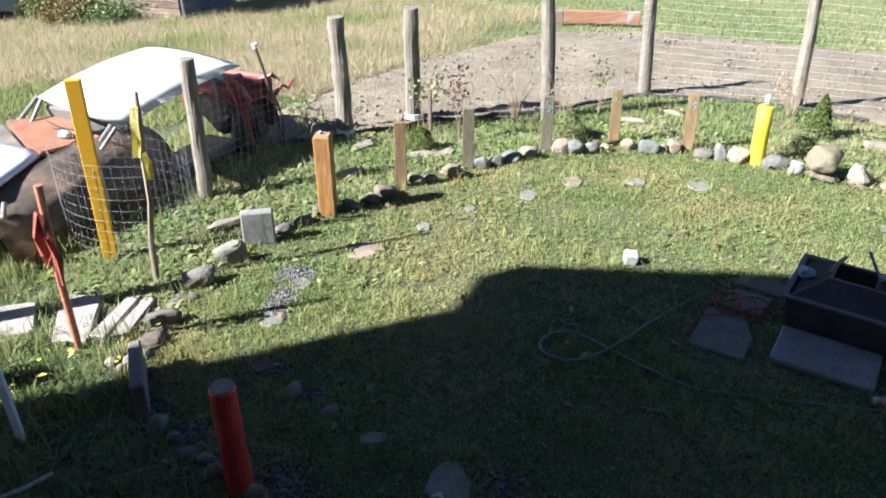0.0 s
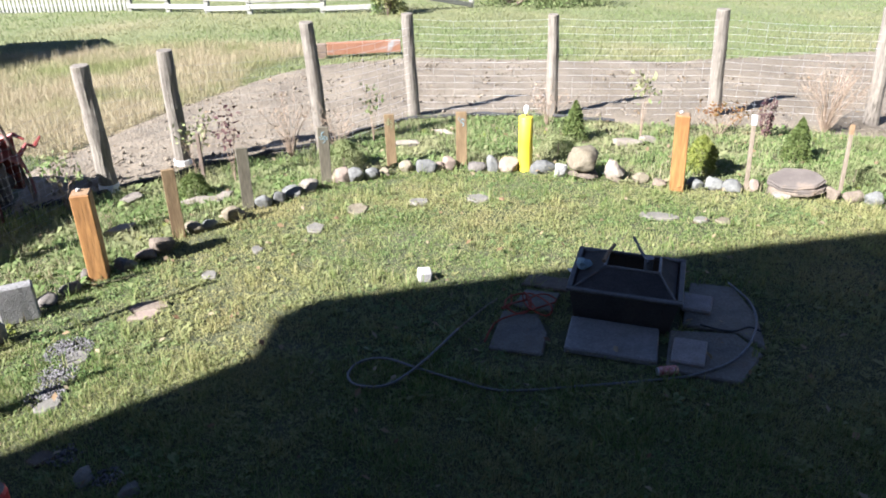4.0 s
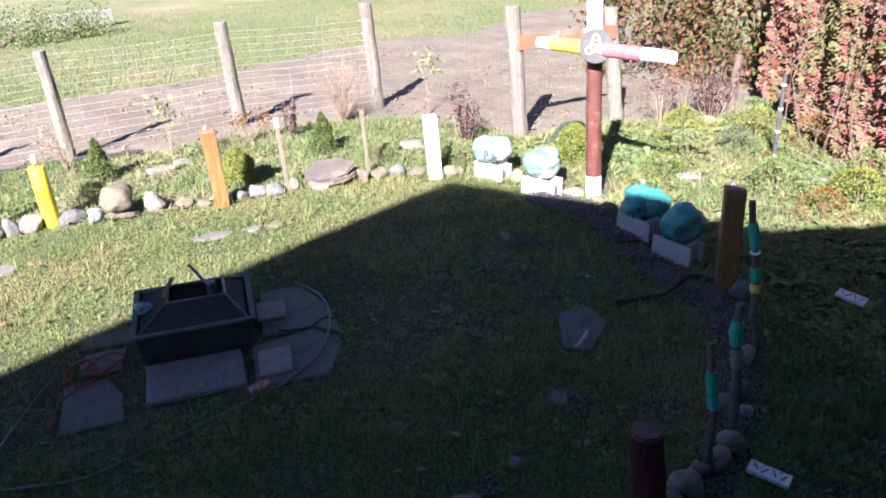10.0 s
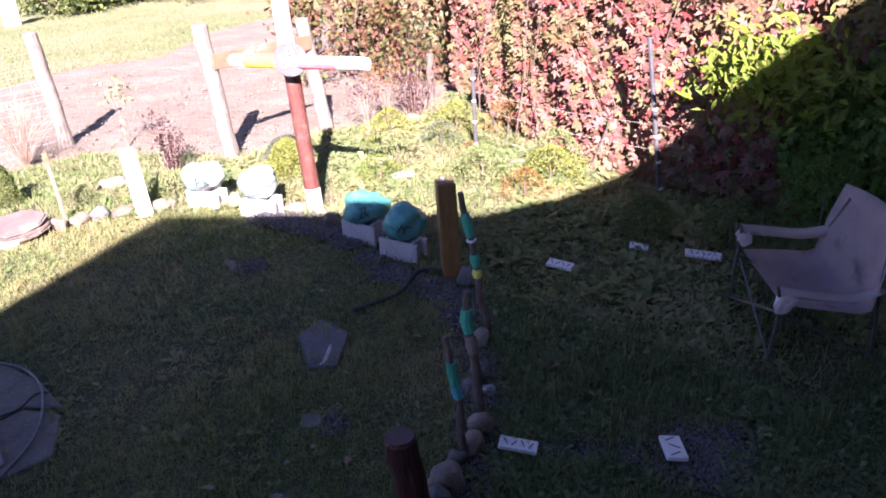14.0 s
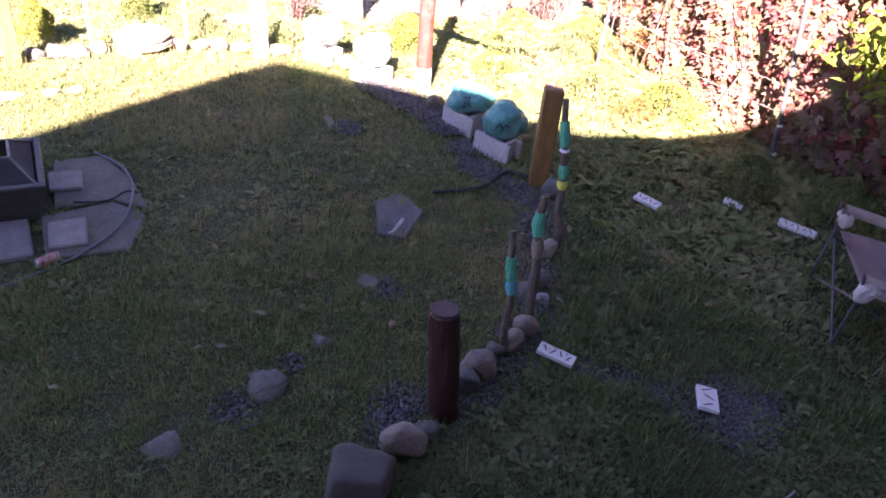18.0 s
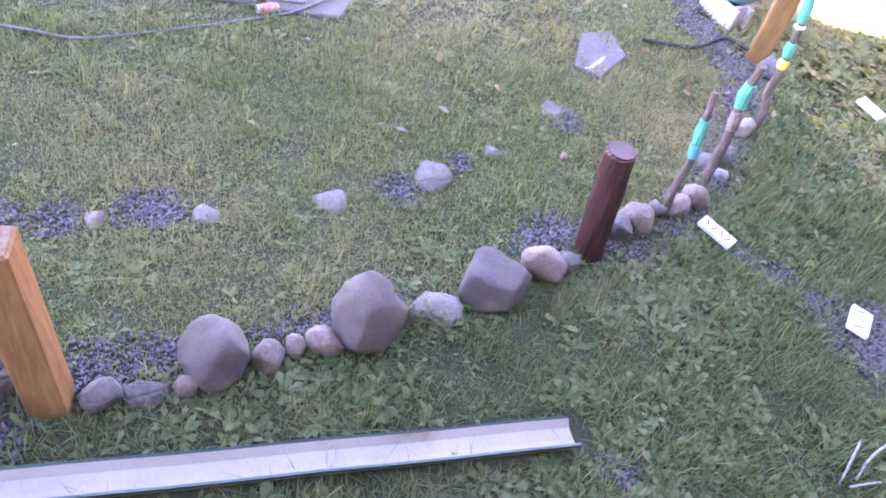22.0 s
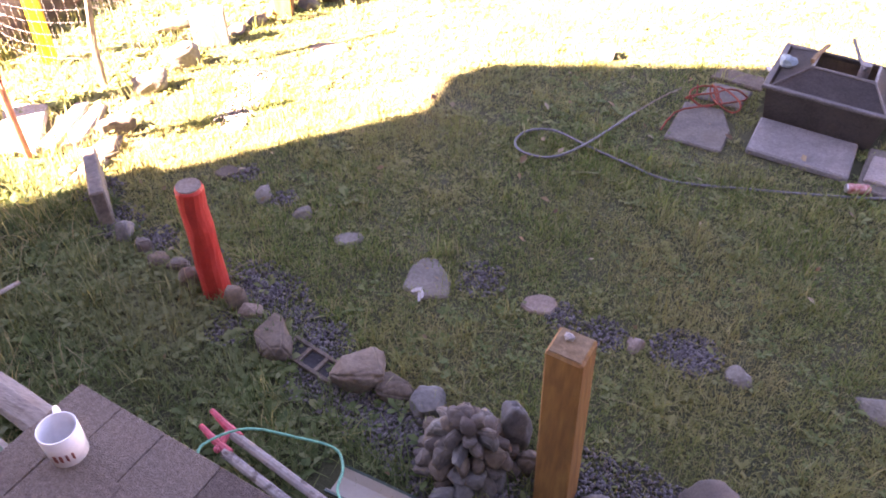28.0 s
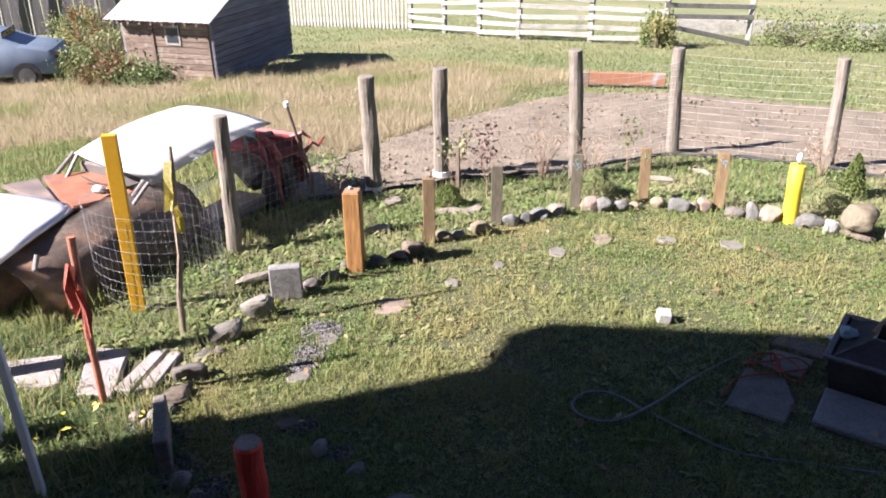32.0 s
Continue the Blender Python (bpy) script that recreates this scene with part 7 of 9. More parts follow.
def rail_fence():
    ob = thing("rail_fence", -8.4, 22.3, ground_z(-8.4, 22.3), "silvery weathered rail fence with sagging boards", "fence")
    r = random.Random(12)
    pts = [(-14.3, 26.6), (-12.6, 26.0), (-11.0, 25.5), (-9.25, 24.75), (-6.85, 24.9), (-4.5, 24.85), (-2.2, 26.6)]
    gz0 = ground_z(-8.4, 22.3)
    for x, y in pts:
        part("upright", box(0.16, 0.14, 1.5, (x + 8.4, y - 22.3, ground_z(x, y) - gz0 - 0.05), 0.01), M["silver_wood"], ob)
    for i, ((a, b), (c, d)) in enumerate(zip(pts, pts[1:])):
        L = math.hypot(c - a, d - b)
        for k, z in enumerate((0.12, 0.42, 0.72, 1.02, 1.3)):
            if (i, k) in ((5, 1), (5, 2), (1, 1)):
                continue
            e0, e1 = r.uniform(-0.06, 0.06), r.uniform(-0.06, 0.06)
            if (i, k) == (5, 0):
                e0, e1 = 0.45, -0.1
            if i == 5 and k > 2:
                e0 -= 0.15
                e1 -= 0.2
            z0, z1 = ground_z(a, b) - gz0 + z + e0, ground_z(c, d) - gz0 + z + e1
            m = Matrix.Translation((a + 8.4, b - 22.3 - 0.1, z0)) @ Matrix.Rotation(math.atan2(d - b, c - a), 4, "Z") @ Matrix.Rotation(-math.atan2(z1 - z0, L), 4, "Y")
            part("rail", box(L + 0.15, 0.04, 0.15, (L / 2, 0, 0), 0.006, m), M["silver_wood"], ob)


rail_fence()


def bush(x, y, h, r, material, label, seed, n=3400, size=0.085):
    ob = thing("bush", x, y, ground_z(x, y), label, "bush", "bushes in the field")
    rg = np.random.default_rng(seed)
    bm = bmesh.new()
    for i in range(9):
        a = i * 0.7 + seed
        tube([(0, 0, -0.05), (math.cos(a) * r * 0.3, math.sin(a) * r * 0.3, h * 0.5), (math.cos(a) * r * 0.7, math.sin(a) * r * 0.7, h * 0.85)], [0.03, 0.02, 0.008], 5, bm)
    part("stem_tangle", bm, M["bark"], ob)
    m = 26
    a, q = rg.uniform(0, 6.283, m), r * np.sqrt(rg.uniform(0, 1, m))
    ctr = np.stack([np.cos(a) * q, np.sin(a) * q, h * rg.uniform(0.12, 0.95, m) * (1 - 0.35 * (q / r) ** 2)], 1)
    k = rg.integers(0, m, n)
    rad = (r * rg.uniform(0.12, 0.32, m))[k][:, None]
    c = ctr[k] + rg.normal(size=(n, 3)) * rad * np.array((0.75, 0.75, 1.15))
    c[:, 2] = np.abs(c[:, 2])
    leaf_cloud("foliage", c, size, material, ob, seed=seed)


for k, (x, y, h, r) in enumerate(((-18.0, 15.6, 1.1, 0.9), (-16.9, 14.6, 0.9, 0.9), (-16.2, 13.5, 0.9, 0.8), (-15.6, 13.1, 0.6, 0.7), (-14.3, 13.0, 0.35, 0.7))):
    bush(x, y, h * 0.85, r, M["turning"] if k % 2 else M["verge"], "straggly overgrown weeds beside the shed", 60 + k, 2600, 0.075)
bush(-4.6, 24.2, 1.1, 0.5, M["weed"], "leafy green bush before the rail fence", 1)
bush(-18.2, 14.9, 0.8, 1.0, M["verge"], "overgrown green weeds beside the shed", 2, 2200)
bush(-16.2, 13.9, 1.1, 0.8, M["far"], "straggly green weeds beside the shed", 3, 2200)
bush(-19.6, 16.2, 1.6, 1.0, M["weed"], "overgrown green bush behind the parked car", 4)
bush(-15.0, 12.9, 0.5, 0.6, M["turning"], "low leafy weeds at the shed corner", 5)
bush(-19.0, 15.6, 1.7, 0.7, M["rust_leaf"], "dry brown bush behind the parked car", 6, 1200)
bush(-0.8, 27.5, 0.55, 1.6, M["far"], "tall dry weeds by the fence end", 8)
bush(0.9, 28.0, 0.5, 1.6, M["far"], "tall pale weeds by the fence end", 9)
bush(16.5, 37.5, 2.4, 2.0, M["conifer"], "leafy bush at the far field edge", 10, 3500, 0.2)
bush(19.8, 37.5, 2.6, 2.2, M["conifer"], "dark leafy bush at the far field edge", 11, 3500, 0.2)
bush(23.5, 34.0, 3.5, 2.6, M["conifer"], "dark tree-like bush at the far field edge", 12, 4000, 0.22)
bush(10.6, 11.4, 2.6, 1.2, M["turning"], "tall bush with turning leaves behind the cross", 13, 4500, 0.12)
bush(11.6, 9.6, 2.8, 1.3, M["turning"], "tall bush with red leaves behind the fence corner", 14, 4500, 0.12)
bush(11.3, 8.7, 2.6, 0.9, M["turning"], "tall bush with rusty leaves at the fence corner", 15, 3500, 0.11)
solid("white_marker", box(0.6, 0.3, 1.7, (0, 0, 0), 0.03), M["white_paint"], Matrix.Translation((13.7, 35.2, ground_z(13.7, 35.2))), "white painted post in the far field", "post")
slab_of("rubble", [(-5.0, 30), (3.0, 31), (3.0, 31.5), (-5, 30.5)], ground_z(-1, 30.6), 0.5, M["silver_wood"], "pale low boards beyond the rail fence", "boards")


# ---- stones of the rim and stepping stones ----
STONE_LABEL = {"grey": "rounded grey field stone at the lawn rim", "dark": "dark slate coloured stone at the lawn rim", "brown": "brown sandstone lump at the lawn rim", "tan": "rounded tan field stone at the lawn rim", "pink": "small pinkish granite stone at the lawn rim", "pale": "pale speckled granite stone at the lawn rim", "white": "white quartz stone at the lawn rim", "slab": "flat layered grey slab at the lawn rim", "bigdark": "large mauve grey boulder at the lawn rim", "biggrey": "large speckled grey boulder at the lawn rim"}
count = 0


def angular_rock(seed, w, d, h, bevel=0.1):
    """A broken, faceted field stone with worn edges, resting on z = 0."""
    r = random.Random(seed)
    bm = bmesh.new()
    for i in range(17):
        p = Vector((r.gauss(0, 1), r.gauss(0, 1), r.gauss(0, 1)))
        p /= (abs(p.x) ** 5 + abs(p.y) ** 5 + abs(p.z) ** 5) ** 0.2
        p *= r.uniform(0.82, 1.0)
        bm.verts.new((p.x * w / 2, p.y * d / 2, p.z * h / 2))
    hull = bmesh.ops.convex_hull(bm, input=bm.verts[:])
    bmesh.ops.delete(bm, geom=list({v for v in hull["geom_interior"] + hull["geom_unused"] if isinstance(v, bmesh.types.BMVert)}), context="VERTS")
    bmesh.ops.dissolve_limit(bm, angle_limit=radians(14), verts=bm.verts[:], edges=bm.edges[:])
    bmesh.ops.bevel(bm, geom=bm.edges[:], offset=bevel * min(w, d, h), segments=2, affect="EDGES", clamp_overlap=True)
    bmesh.ops.triangulate(bm, faces=bm.faces[:])
    bmesh.ops.subdivide_edges(bm, edges=bm.edges[:], cuts=2 if w > 0.16 else 1, use_grid_fill=True)
    off = Vector((seed * 1.3, seed * 0.7, 0))
    k, q = 0.09 * min(w, d, h), 1.6 / max(w, d, h)
    for v in bm.verts:
        c = v.co.copy()
        v.co += Vector((noise.noise(c * q + off), noise.noise(c * q - off), noise.noise(c * q + off * 2))) * k
        v.co += Vector((noise.noise(c * q * 4 + off), noise.noise(c * q * 4 - off), noise.noise(c * q * 4.6 + off))) * k * 0.4
    low = min(v.co.z for v in bm.verts)
    bmesh.ops.translate(bm, verts=bm.verts, vec=(0, 0, -low - h * 0.12))
    return bm


# worn facets of the three big boulders
BOULDER_CUTS = {
    (0.26, 1.64): ((-0.75, -0.2, 0.62, 0.66), (0.45, -0.85, 0.25, 0.8), (0.8, 0.2, 0.5, 0.8)),
    (0.93, 1.72): ((-0.5, -0.75, 0.45, 0.82), (0.5, -0.7, 0.3, 0.85), (0.3, 0.1, 0.95, 0.88)),
    (1.60, 1.85): ((0.1, -1, 0.2, 0.74), (0.02, -0.1, 1, 0.66), (-1, -0.1, 0.1, 0.8), (1, -0.2, 0.1, 0.8)),
}


def stone(x, y, w, d, h, turn, tone, z=0.0, tilt=0.0):
    global count
    count += 1
    angular = tone in ("dark", "brown", "slab", "bigdark", "white")
    if tone in ("dark", "brown", "slab", "white") or w > 0.55 or (x < -1.5 and y < 4) or (tone == "pale" and w > 0.2):
        bm = angular_rock(count, w * 1.12, d * 1.14, h * 1.18, 0.12)
    else:
        r = random.Random(count * 7)
        cuts = [(r.gauss(0, 1), r.gauss(0, 1), r.gauss(0.2, 0.8), r.uniform(0.6, 0.82)) for i in range(7)]
        bm = lump(count, w * 1.14, d * 1.16, h * 1.3, 0.15, sub=4 if w > 0.1 else 3, boxy=0.25 if (x, y) == (0.26, 1.64) else 0.8 if (x, y) == (1.60, 1.85) else 0.0 if (x, y) == (0.93, 1.72) else 0.36 if angular else 0.2, cuts=BOULDER_CUTS[(x, y)] if (x, y) in BOULDER_CUTS else cuts)
    solid("edging_stone", bm, M[tone], pose(x, y, ground_z(x, y) + z - 0.006, tilt, 0, turn), STONE_LABEL[tone], "stone", "stones edging the circle", smooth=True)


FLATS = []


def inner_rock(x, y, w, d, h, turn, tone="slab"):
    """A broken stone half sunk in the lawn."""
    bm = angular_rock(int(x * 50) + int(y * 70) + 900, w * 1.25, d * 1.2, h * 1.2, 0.08)
    for v in bm.verts:
        k = max(0.0, v.co.z / h)
        v.co.x = v.co.x * (1 - 0.5 * k) + 0.03 * k
        v.co.y *= 1 - 0.45 * k
    solid("stepping_stone", bm, M[tone], pose(x, y, ground_z(x, y) - h * 0.4, 6, -5, turn), "pointed grey stone half sunk in the lawn", "stone", "stepping stones of the inner ring", smooth=True)
    FLATS.append((x, y, max(w, d) * 0.45))



def step_stone(x, y, w, d, turn, tone="slab", label="flat grey stepping stone set in the grass"):
    """An irregular flat stone, its top a little above the turf."""
    r = random.Random(int(x * 100) + int(y * 10))
    n = 7
    cs = []
    for i in range(n):
        a = 2 * math.pi * i / n + r.uniform(-0.2, 0.2)
        k = r.uniform(0.72, 1.15)
        lx, ly = math.cos(a) * w * 0.52 * k, math.sin(a) * d * 0.52 * k
        t = radians(turn)
        cs.append((x + lx * math.cos(t) - ly * math.sin(t), y + lx * math.sin(t) + ly * math.cos(t)))
    ob = slab_of("stepping_stone", cs, ground_z(x, y) - 0.015, 0.036, M[tone], label, "stone")
    tagged(ob, group="stepping stones of the inner ring")
    FLATS.append((x, y, max(w, d) * 0.5))


stone(-3.84, 4.73, 0.17, 0.13, 0.11, 37, 'dark')
stone(-3.76, 4.94, 0.17, 0.14, 0.12, 35, 'dark')
stone(-3.74, 5.16, 0.10, 0.08, 0.10, 34, 'dark')
stone(-3.51, 5.37, 0.22, 0.15, 0.10, 31, 'dark')
stone(-3.42, 5.56, 0.18, 0.14, 0.11, 29, 'brown')
stone(-3.33, 5.73, 0.22, 0.17, 0.17, 28, 'brown')
stone(-3.21, 6.15, 0.16, 0.13, 0.10, 26, 'tan')
stone(-3.12, 6.26, 0.14, 0.11, 0.09, 25, 'grey')
stone(-2.96, 6.47, 0.22, 0.16, 0.12, 23, 'tan')
stone(-2.75, 6.81, 0.15, 0.12, 0.12, 20, 'grey')
stone(-2.64, 6.95, 0.14, 0.11, 0.11, 19, 'grey')
stone(-2.55, 7.14, 0.19, 0.15, 0.10, 18, 'grey')
stone(-3.93, 4.12, 0.28, 0.12, 0.20, 41, 'slab')
stone(-3.92, 3.73, 0.27, 0.14, 0.19, 44, 'slab')
stone(-3.93, 3.48, 0.18, 0.14, 0.05, 46, 'dark')
stone(-3.86, 3.56, 0.10, 0.08, 0.06, 45, 'dark')
stone(-3.80, 3.20, 0.23, 0.16, 0.13, 47, 'dark')
stone(-3.75, 2.94, 0.32, 0.19, 0.11, 49, 'brown')
stone(-3.69, 2.79, 0.22, 0.11, 0.10, 50, 'slab')
stone(-3.67, 2.64, 0.07, 0.06, 0.10, 51, 'pale')
stone(-3.06, 2.31, 0.14, 0.11, 0.15, 49, 'grey')
stone(-2.92, 2.26, 0.12, 0.09, 0.11, 48, 'dark')
stone(-2.78, 2.21, 0.12, 0.10, 0.11, 47, 'brown')
stone(-2.65, 2.21, 0.13, 0.11, 0.12, 45, 'dark')
stone(-2.52, 2.13, 0.11, 0.08, 0.13, 45, 'brown')
stone(-2.20, 2.09, 0.13, 0.11, 0.15, 41, 'brown')
stone(-2.10, 2.05, 0.13, 0.09, 0.09, 40, 'pink')
stone(-1.91, 1.93, 0.32, 0.17, 0.15, -42, 'brown')
stone(-1.39, 1.87, 0.26, 0.20, 0.15, 32, 'brown')
stone(-1.20, 1.87, 0.22, 0.15, 0.10, 28, 'brown')
stone(-1.04, 1.84, 0.18, 0.14, 0.08, 25, 'grey')
stone(-0.50, 1.68, 0.13, 0.11, 0.19, 11, 'brown')
stone(-0.18, 1.57, 0.16, 0.13, 0.14, 1, 'dark')
stone(-0.01, 1.56, 0.20, 0.12, 0.07, -5, 'dark')
stone(0.14, 1.55, 0.10, 0.08, 0.13, -10, 'brown')
stone(0.26, 1.64, 0.26, 0.23, 0.23, -6, 'bigdark')
stone(0.48, 1.63, 0.14, 0.11, 0.13, -20, 'pink')
stone(0.60, 1.67, 0.10, 0.08, 0.10, -23, 'pink')
stone(0.73, 1.67, 0.14, 0.11, 0.13, -26, 'pink')
stone(0.93, 1.72, 0.28, 0.27, 0.31, -31, 'biggrey')
stone(1.15, 1.76, 0.05, 0.04, 0.11, -35, 'pink')
stone(1.31, 1.79, 0.25, 0.17, 0.12, -38, 'pale')
stone(1.60, 1.85, 0.29, 0.24, 0.22, -40, 'bigdark')
stone(1.81, 1.90, 0.07, 0.05, 0.08, -44, 'tan')
stone(1.91, 1.94, 0.21, 0.16, 0.18, -45, 'pink')
stone(2.08, 1.96, 0.12, 0.10, 0.12, -47, 'dark')
stone(2.47, 2.13, 0.14, 0.11, 0.15, -46, 'grey')
stone(2.62, 2.19, 0.19, 0.16, 0.15, -47, 'pink')
stone(2.78, 2.26, 0.13, 0.10, 0.11, -48, 'dark')
stone(2.93, 2.26, 0.12, 0.12, 0.14, -49, 'pink')
stone(3.10, 2.33, 0.16, 0.12, 0.13, -50, 'pink')
stone(3.43, 2.52, 0.09, 0.07, 0.10, -51, 'white')
stone(3.39, 2.63, 0.14, 0.11, 0.12, -49, 'dark')
stone(3.52, 2.65, 0.15, 0.12, 0.17, -50, 'dark')
stone(3.84, 2.90, 0.14, 0.11, 0.14, -50, 'pale')
stone(4.48, 3.54, 0.16, 0.13, 0.17, -51, 'grey')
stone(4.65, 5.32, 0.19, 0.15, 0.16, -41, 'tan')
stone(4.78, 5.66, 0.14, 0.11, 0.09, -40, 'tan')
stone(3.95, 7.25, 0.17, 0.14, 0.11, -28, 'tan')
stone(4.07, 7.23, 0.12, 0.10, 0.10, -29, 'tan')
stone(4.43, 6.63, 0.15, 0.12, 0.15, -33, 'tan')
stone(4.74, 6.02, 0.24, 0.19, 0.08, -38, 'pale')
stone(-2.40, 7.27, 0.25, 0.20, 0.14, 18, 'pale')
stone(-2.13, 7.61, 0.20, 0.16, 0.15, 16, 'pink')
stone(-1.98, 7.65, 0.18, 0.15, 0.14, 14, 'grey')
stone(-1.83, 7.73, 0.15, 0.12, 0.12, 13, 'grey')
stone(-1.71, 7.85, 0.13, 0.10, 0.09, 12, 'tan')
stone(-1.49, 8.06, 0.16, 0.13, 0.11, 10, 'tan')
stone(-1.26, 8.02, 0.24, 0.18, 0.14, 9, 'grey')
stone(-1.11, 8.08, 0.12, 0.10, 0.11, 8, 'pink')
stone(-1.01, 8.16, 0.15, 0.12, 0.14, 7, 'pink')
stone(-0.68, 8.14, 0.20, 0.16, 0.12, 5, 'dark')
stone(-0.50, 8.15, 0.16, 0.12, 0.18, 3, 'grey')
stone(-0.32, 8.16, 0.24, 0.18, 0.15, 2, 'pink')
stone(0.05, 8.13, 0.26, 0.20, 0.14, -0, 'grey')
stone(0.27, 8.00, 0.16, 0.13, 0.18, -2, 'white')
stone(0.51, 7.99, 0.33, 0.23, 0.12, -4, 'brown')
stone(0.84, 7.94, 0.21, 0.15, 0.11, -6, 'brown')
stone(1.13, 7.94, 0.18, 0.14, 0.09, -8, 'tan')
stone(1.33, 7.83, 0.18, 0.14, 0.12, -10, 'brown')
stone(1.68, 7.80, 0.16, 0.13, 0.12, -12, 'grey')
stone(1.87, 7.79, 0.18, 0.14, 0.12, -14, 'grey')
stone(2.06, 7.76, 0.21, 0.17, 0.12, -15, 'grey')
stone(2.29, 7.83, 0.13, 0.10, 0.13, -16, 'pink')
stone(2.63, 7.69, 0.47, 0.19, 0.13, -19, 'brown')
stone(3.03, 7.66, 0.18, 0.14, 0.15, -22, 'brown')
stone(3.24, 7.64, 0.20, 0.16, 0.14, -23, 'brown')
stone(3.44, 7.58, 0.18, 0.14, 0.14, -25, 'grey')
stone(3.64, 7.46, 0.23, 0.18, 0.12, -26, 'brown')

stone(0.51, 8.01, 0.31, 0.26, 0.22, -4, 'tan', 0.11)
stone(0.85, 7.96, 0.22, 0.18, 0.16, -7, 'pale', 0.09)

def layered_slab(x, y, z, w, d, h, turn, tilt, roll, seed):
    """A broad flat flagstone with a broken outline and split edges."""
    r = random.Random(seed)
    bm = bmesh.new()
    n = 9
    ring = [(math.cos(a) * w / 2 * r.uniform(0.82, 1.05), math.sin(a) * d / 2 * r.uniform(0.8, 1.05)) for a in (2 * math.pi * i / n + r.uniform(-0.18, 0.18) for i in range(n))]
    layers = [[bm.verts.new((px * k + r.uniform(-0.008, 0.008), py * k + r.uniform(-0.008, 0.008), h * q)) for px, py in ring] for q, k in ((0, 0.96), (0.3, 1.0), (0.36, 0.95), (0.7, 0.99), (0.76, 0.95), (1.0, 0.92))]
    for a, b in zip(layers, layers[1:]):
        for i in range(n):
            bm.faces.new((a[i], a[(i + 1) % n], b[(i + 1) % n], b[i]))
    bm.faces.new(layers[0][::-1])
    bm.faces.new(layers[-1])
    bmesh.ops.recalc_face_normals(bm, faces=bm.faces[:])
    solid("layered_slab", bm, M["bigdark"], pose(x, y, ground_z(x, y) + z, tilt, roll, turn), "broad flat brown sandstone slab laid on rim stones", "stone", "stones edging the circle")


layered_slab(2.70, 7.76, 0.13, 0.60, 0.40, 0.075, -14, 16, -4, 3)
layered_slab(2.78, 7.70, 0.085, 0.46, 0.30, 0.05, 10, 6, 0, 8)
stone(2.55, 7.66, 0.20, 0.14, 0.06, -19, 'slab')

step_stone(-0.59, 7.19, 0.26, 0.22, 5)
step_stone(-1.19, 7.04, 0.21, 0.19, 9)
step_stone(-1.78, 6.78, 0.27, 0.30, 15, "tan", "flat tan stone slab set in the grass")
step_stone(-2.08, 6.31, 0.17, 0.25, 18)
step_stone(1.19, 6.90, 0.35, 0.16, -10)
step_stone(1.58, 6.87, 0.15, 0.14, -13)
step_stone(1.79, 6.86, 0.17, 0.14, -15, "tan", "flat tan stone slab set in the grass")
step_stone(-2.48, 5.81, 0.11, 0.14, 21)
step_stone(-2.73, 5.30, 0.16, 0.17, 25)
step_stone(-3.01, 4.76, 0.36, 0.17, 30, "brown", "flat brown stone slab set in the grass")
step_stone(-2.99, 4.63, 0.31, 0.15, 30, "pink", "flat pinkish stone slab set in the grass")
step_stone(-3.20, 4.04, 0.18, 0.20, 36)
step_stone(-3.11, 3.52, 0.22, 0.16, 39)
inner_rock(0.93, 2.57, 0.24, 0.19, 0.09, -16, "slab")
inner_rock(1.54, 2.68, 0.30, 0.26, 0.14, -26, "slab")
inner_rock(1.99, 2.87, 0.17, 0.16, 0.07, -32, "slab")
step_stone(2.53, 3.22, 0.17, 0.16, -35)
inner_rock(-0.19, 2.54, 0.12, 0.15, 0.07, 7, "pink")
inner_rock(0.31, 2.54, 0.16, 0.15, 0.07, -4, "slab")
step_stone(-1.34, 2.62, 0.25, 0.39, 22)
step_stone(-0.71, 2.66, 0.21, 0.17, 10, "pink", "flat pinkish stone slab set in the grass")
inner_rock(-2.25, 2.86, 0.14, 0.19, 0.07, 34, "slab")
inner_rock(-2.56, 2.94, 0.14, 0.19, 0.07, 37, "slab")
step_stone(-1.87, 2.76, 0.19, 0.13, 29)
step_stone(-2.88, 3.07, 0.19, 0.13, 39, "brown", "flat brown stone slab set in the grass")
step_stone(3.52, 5.38, 0.10, 0.34, -10, "tan", "flat tan stone lying in the shaded lawn")
tagged(slab_of("stepping_stone", [(3.12, 4.04), (3.37, 4.07), (3.37, 3.76), (3.03, 3.52), (2.88, 3.65)], -0.012, 0.036, M["slate"], "dark blue grey flat stone with a white streak", "stone"), group="stepping stones of the inner ring")
FLATS.append((3.15, 3.8, 0.30))
for cs in ([(-5.15, 2.76), (-4.86, 2.99), (-4.60, 2.74), (-4.77, 2.59)], [(-4.73, 3.15), (-4.46, 3.24), (-4.16, 2.81), (-4.38, 2.73)], [(-4.28, 3.33), (-4.20, 3.38), (-4.06, 2.90), (-4.18, 2.87)], [(-4.15, 3.36), (-4.07, 3.39), (-3.93, 2.95), (-4.03, 2.90)], [(-5.42, 2.55), (-5.27, 2.70), (-5.06, 2.5), (-5.18, 2.35)], [(-5.85, 2.32), (-5.64, 2.52), (-5.36, 2.31), (-5.55, 2.12)]):
    x, y = sum(c[0] for c in cs) / 4, sum(c[1] for c in cs) / 4
    cs = [(x + (a - x) * 1.12, y + (b - y) * 1.12) for a, b in cs]
    tagged(slab_of("path_slab", cs, ground_z(x, y) - 0.02, 0.065, M["paver"], "pale concrete path slab in the grass", "paver"), group="slabs of the short path")
    FLATS.append((x, y, 0.36))
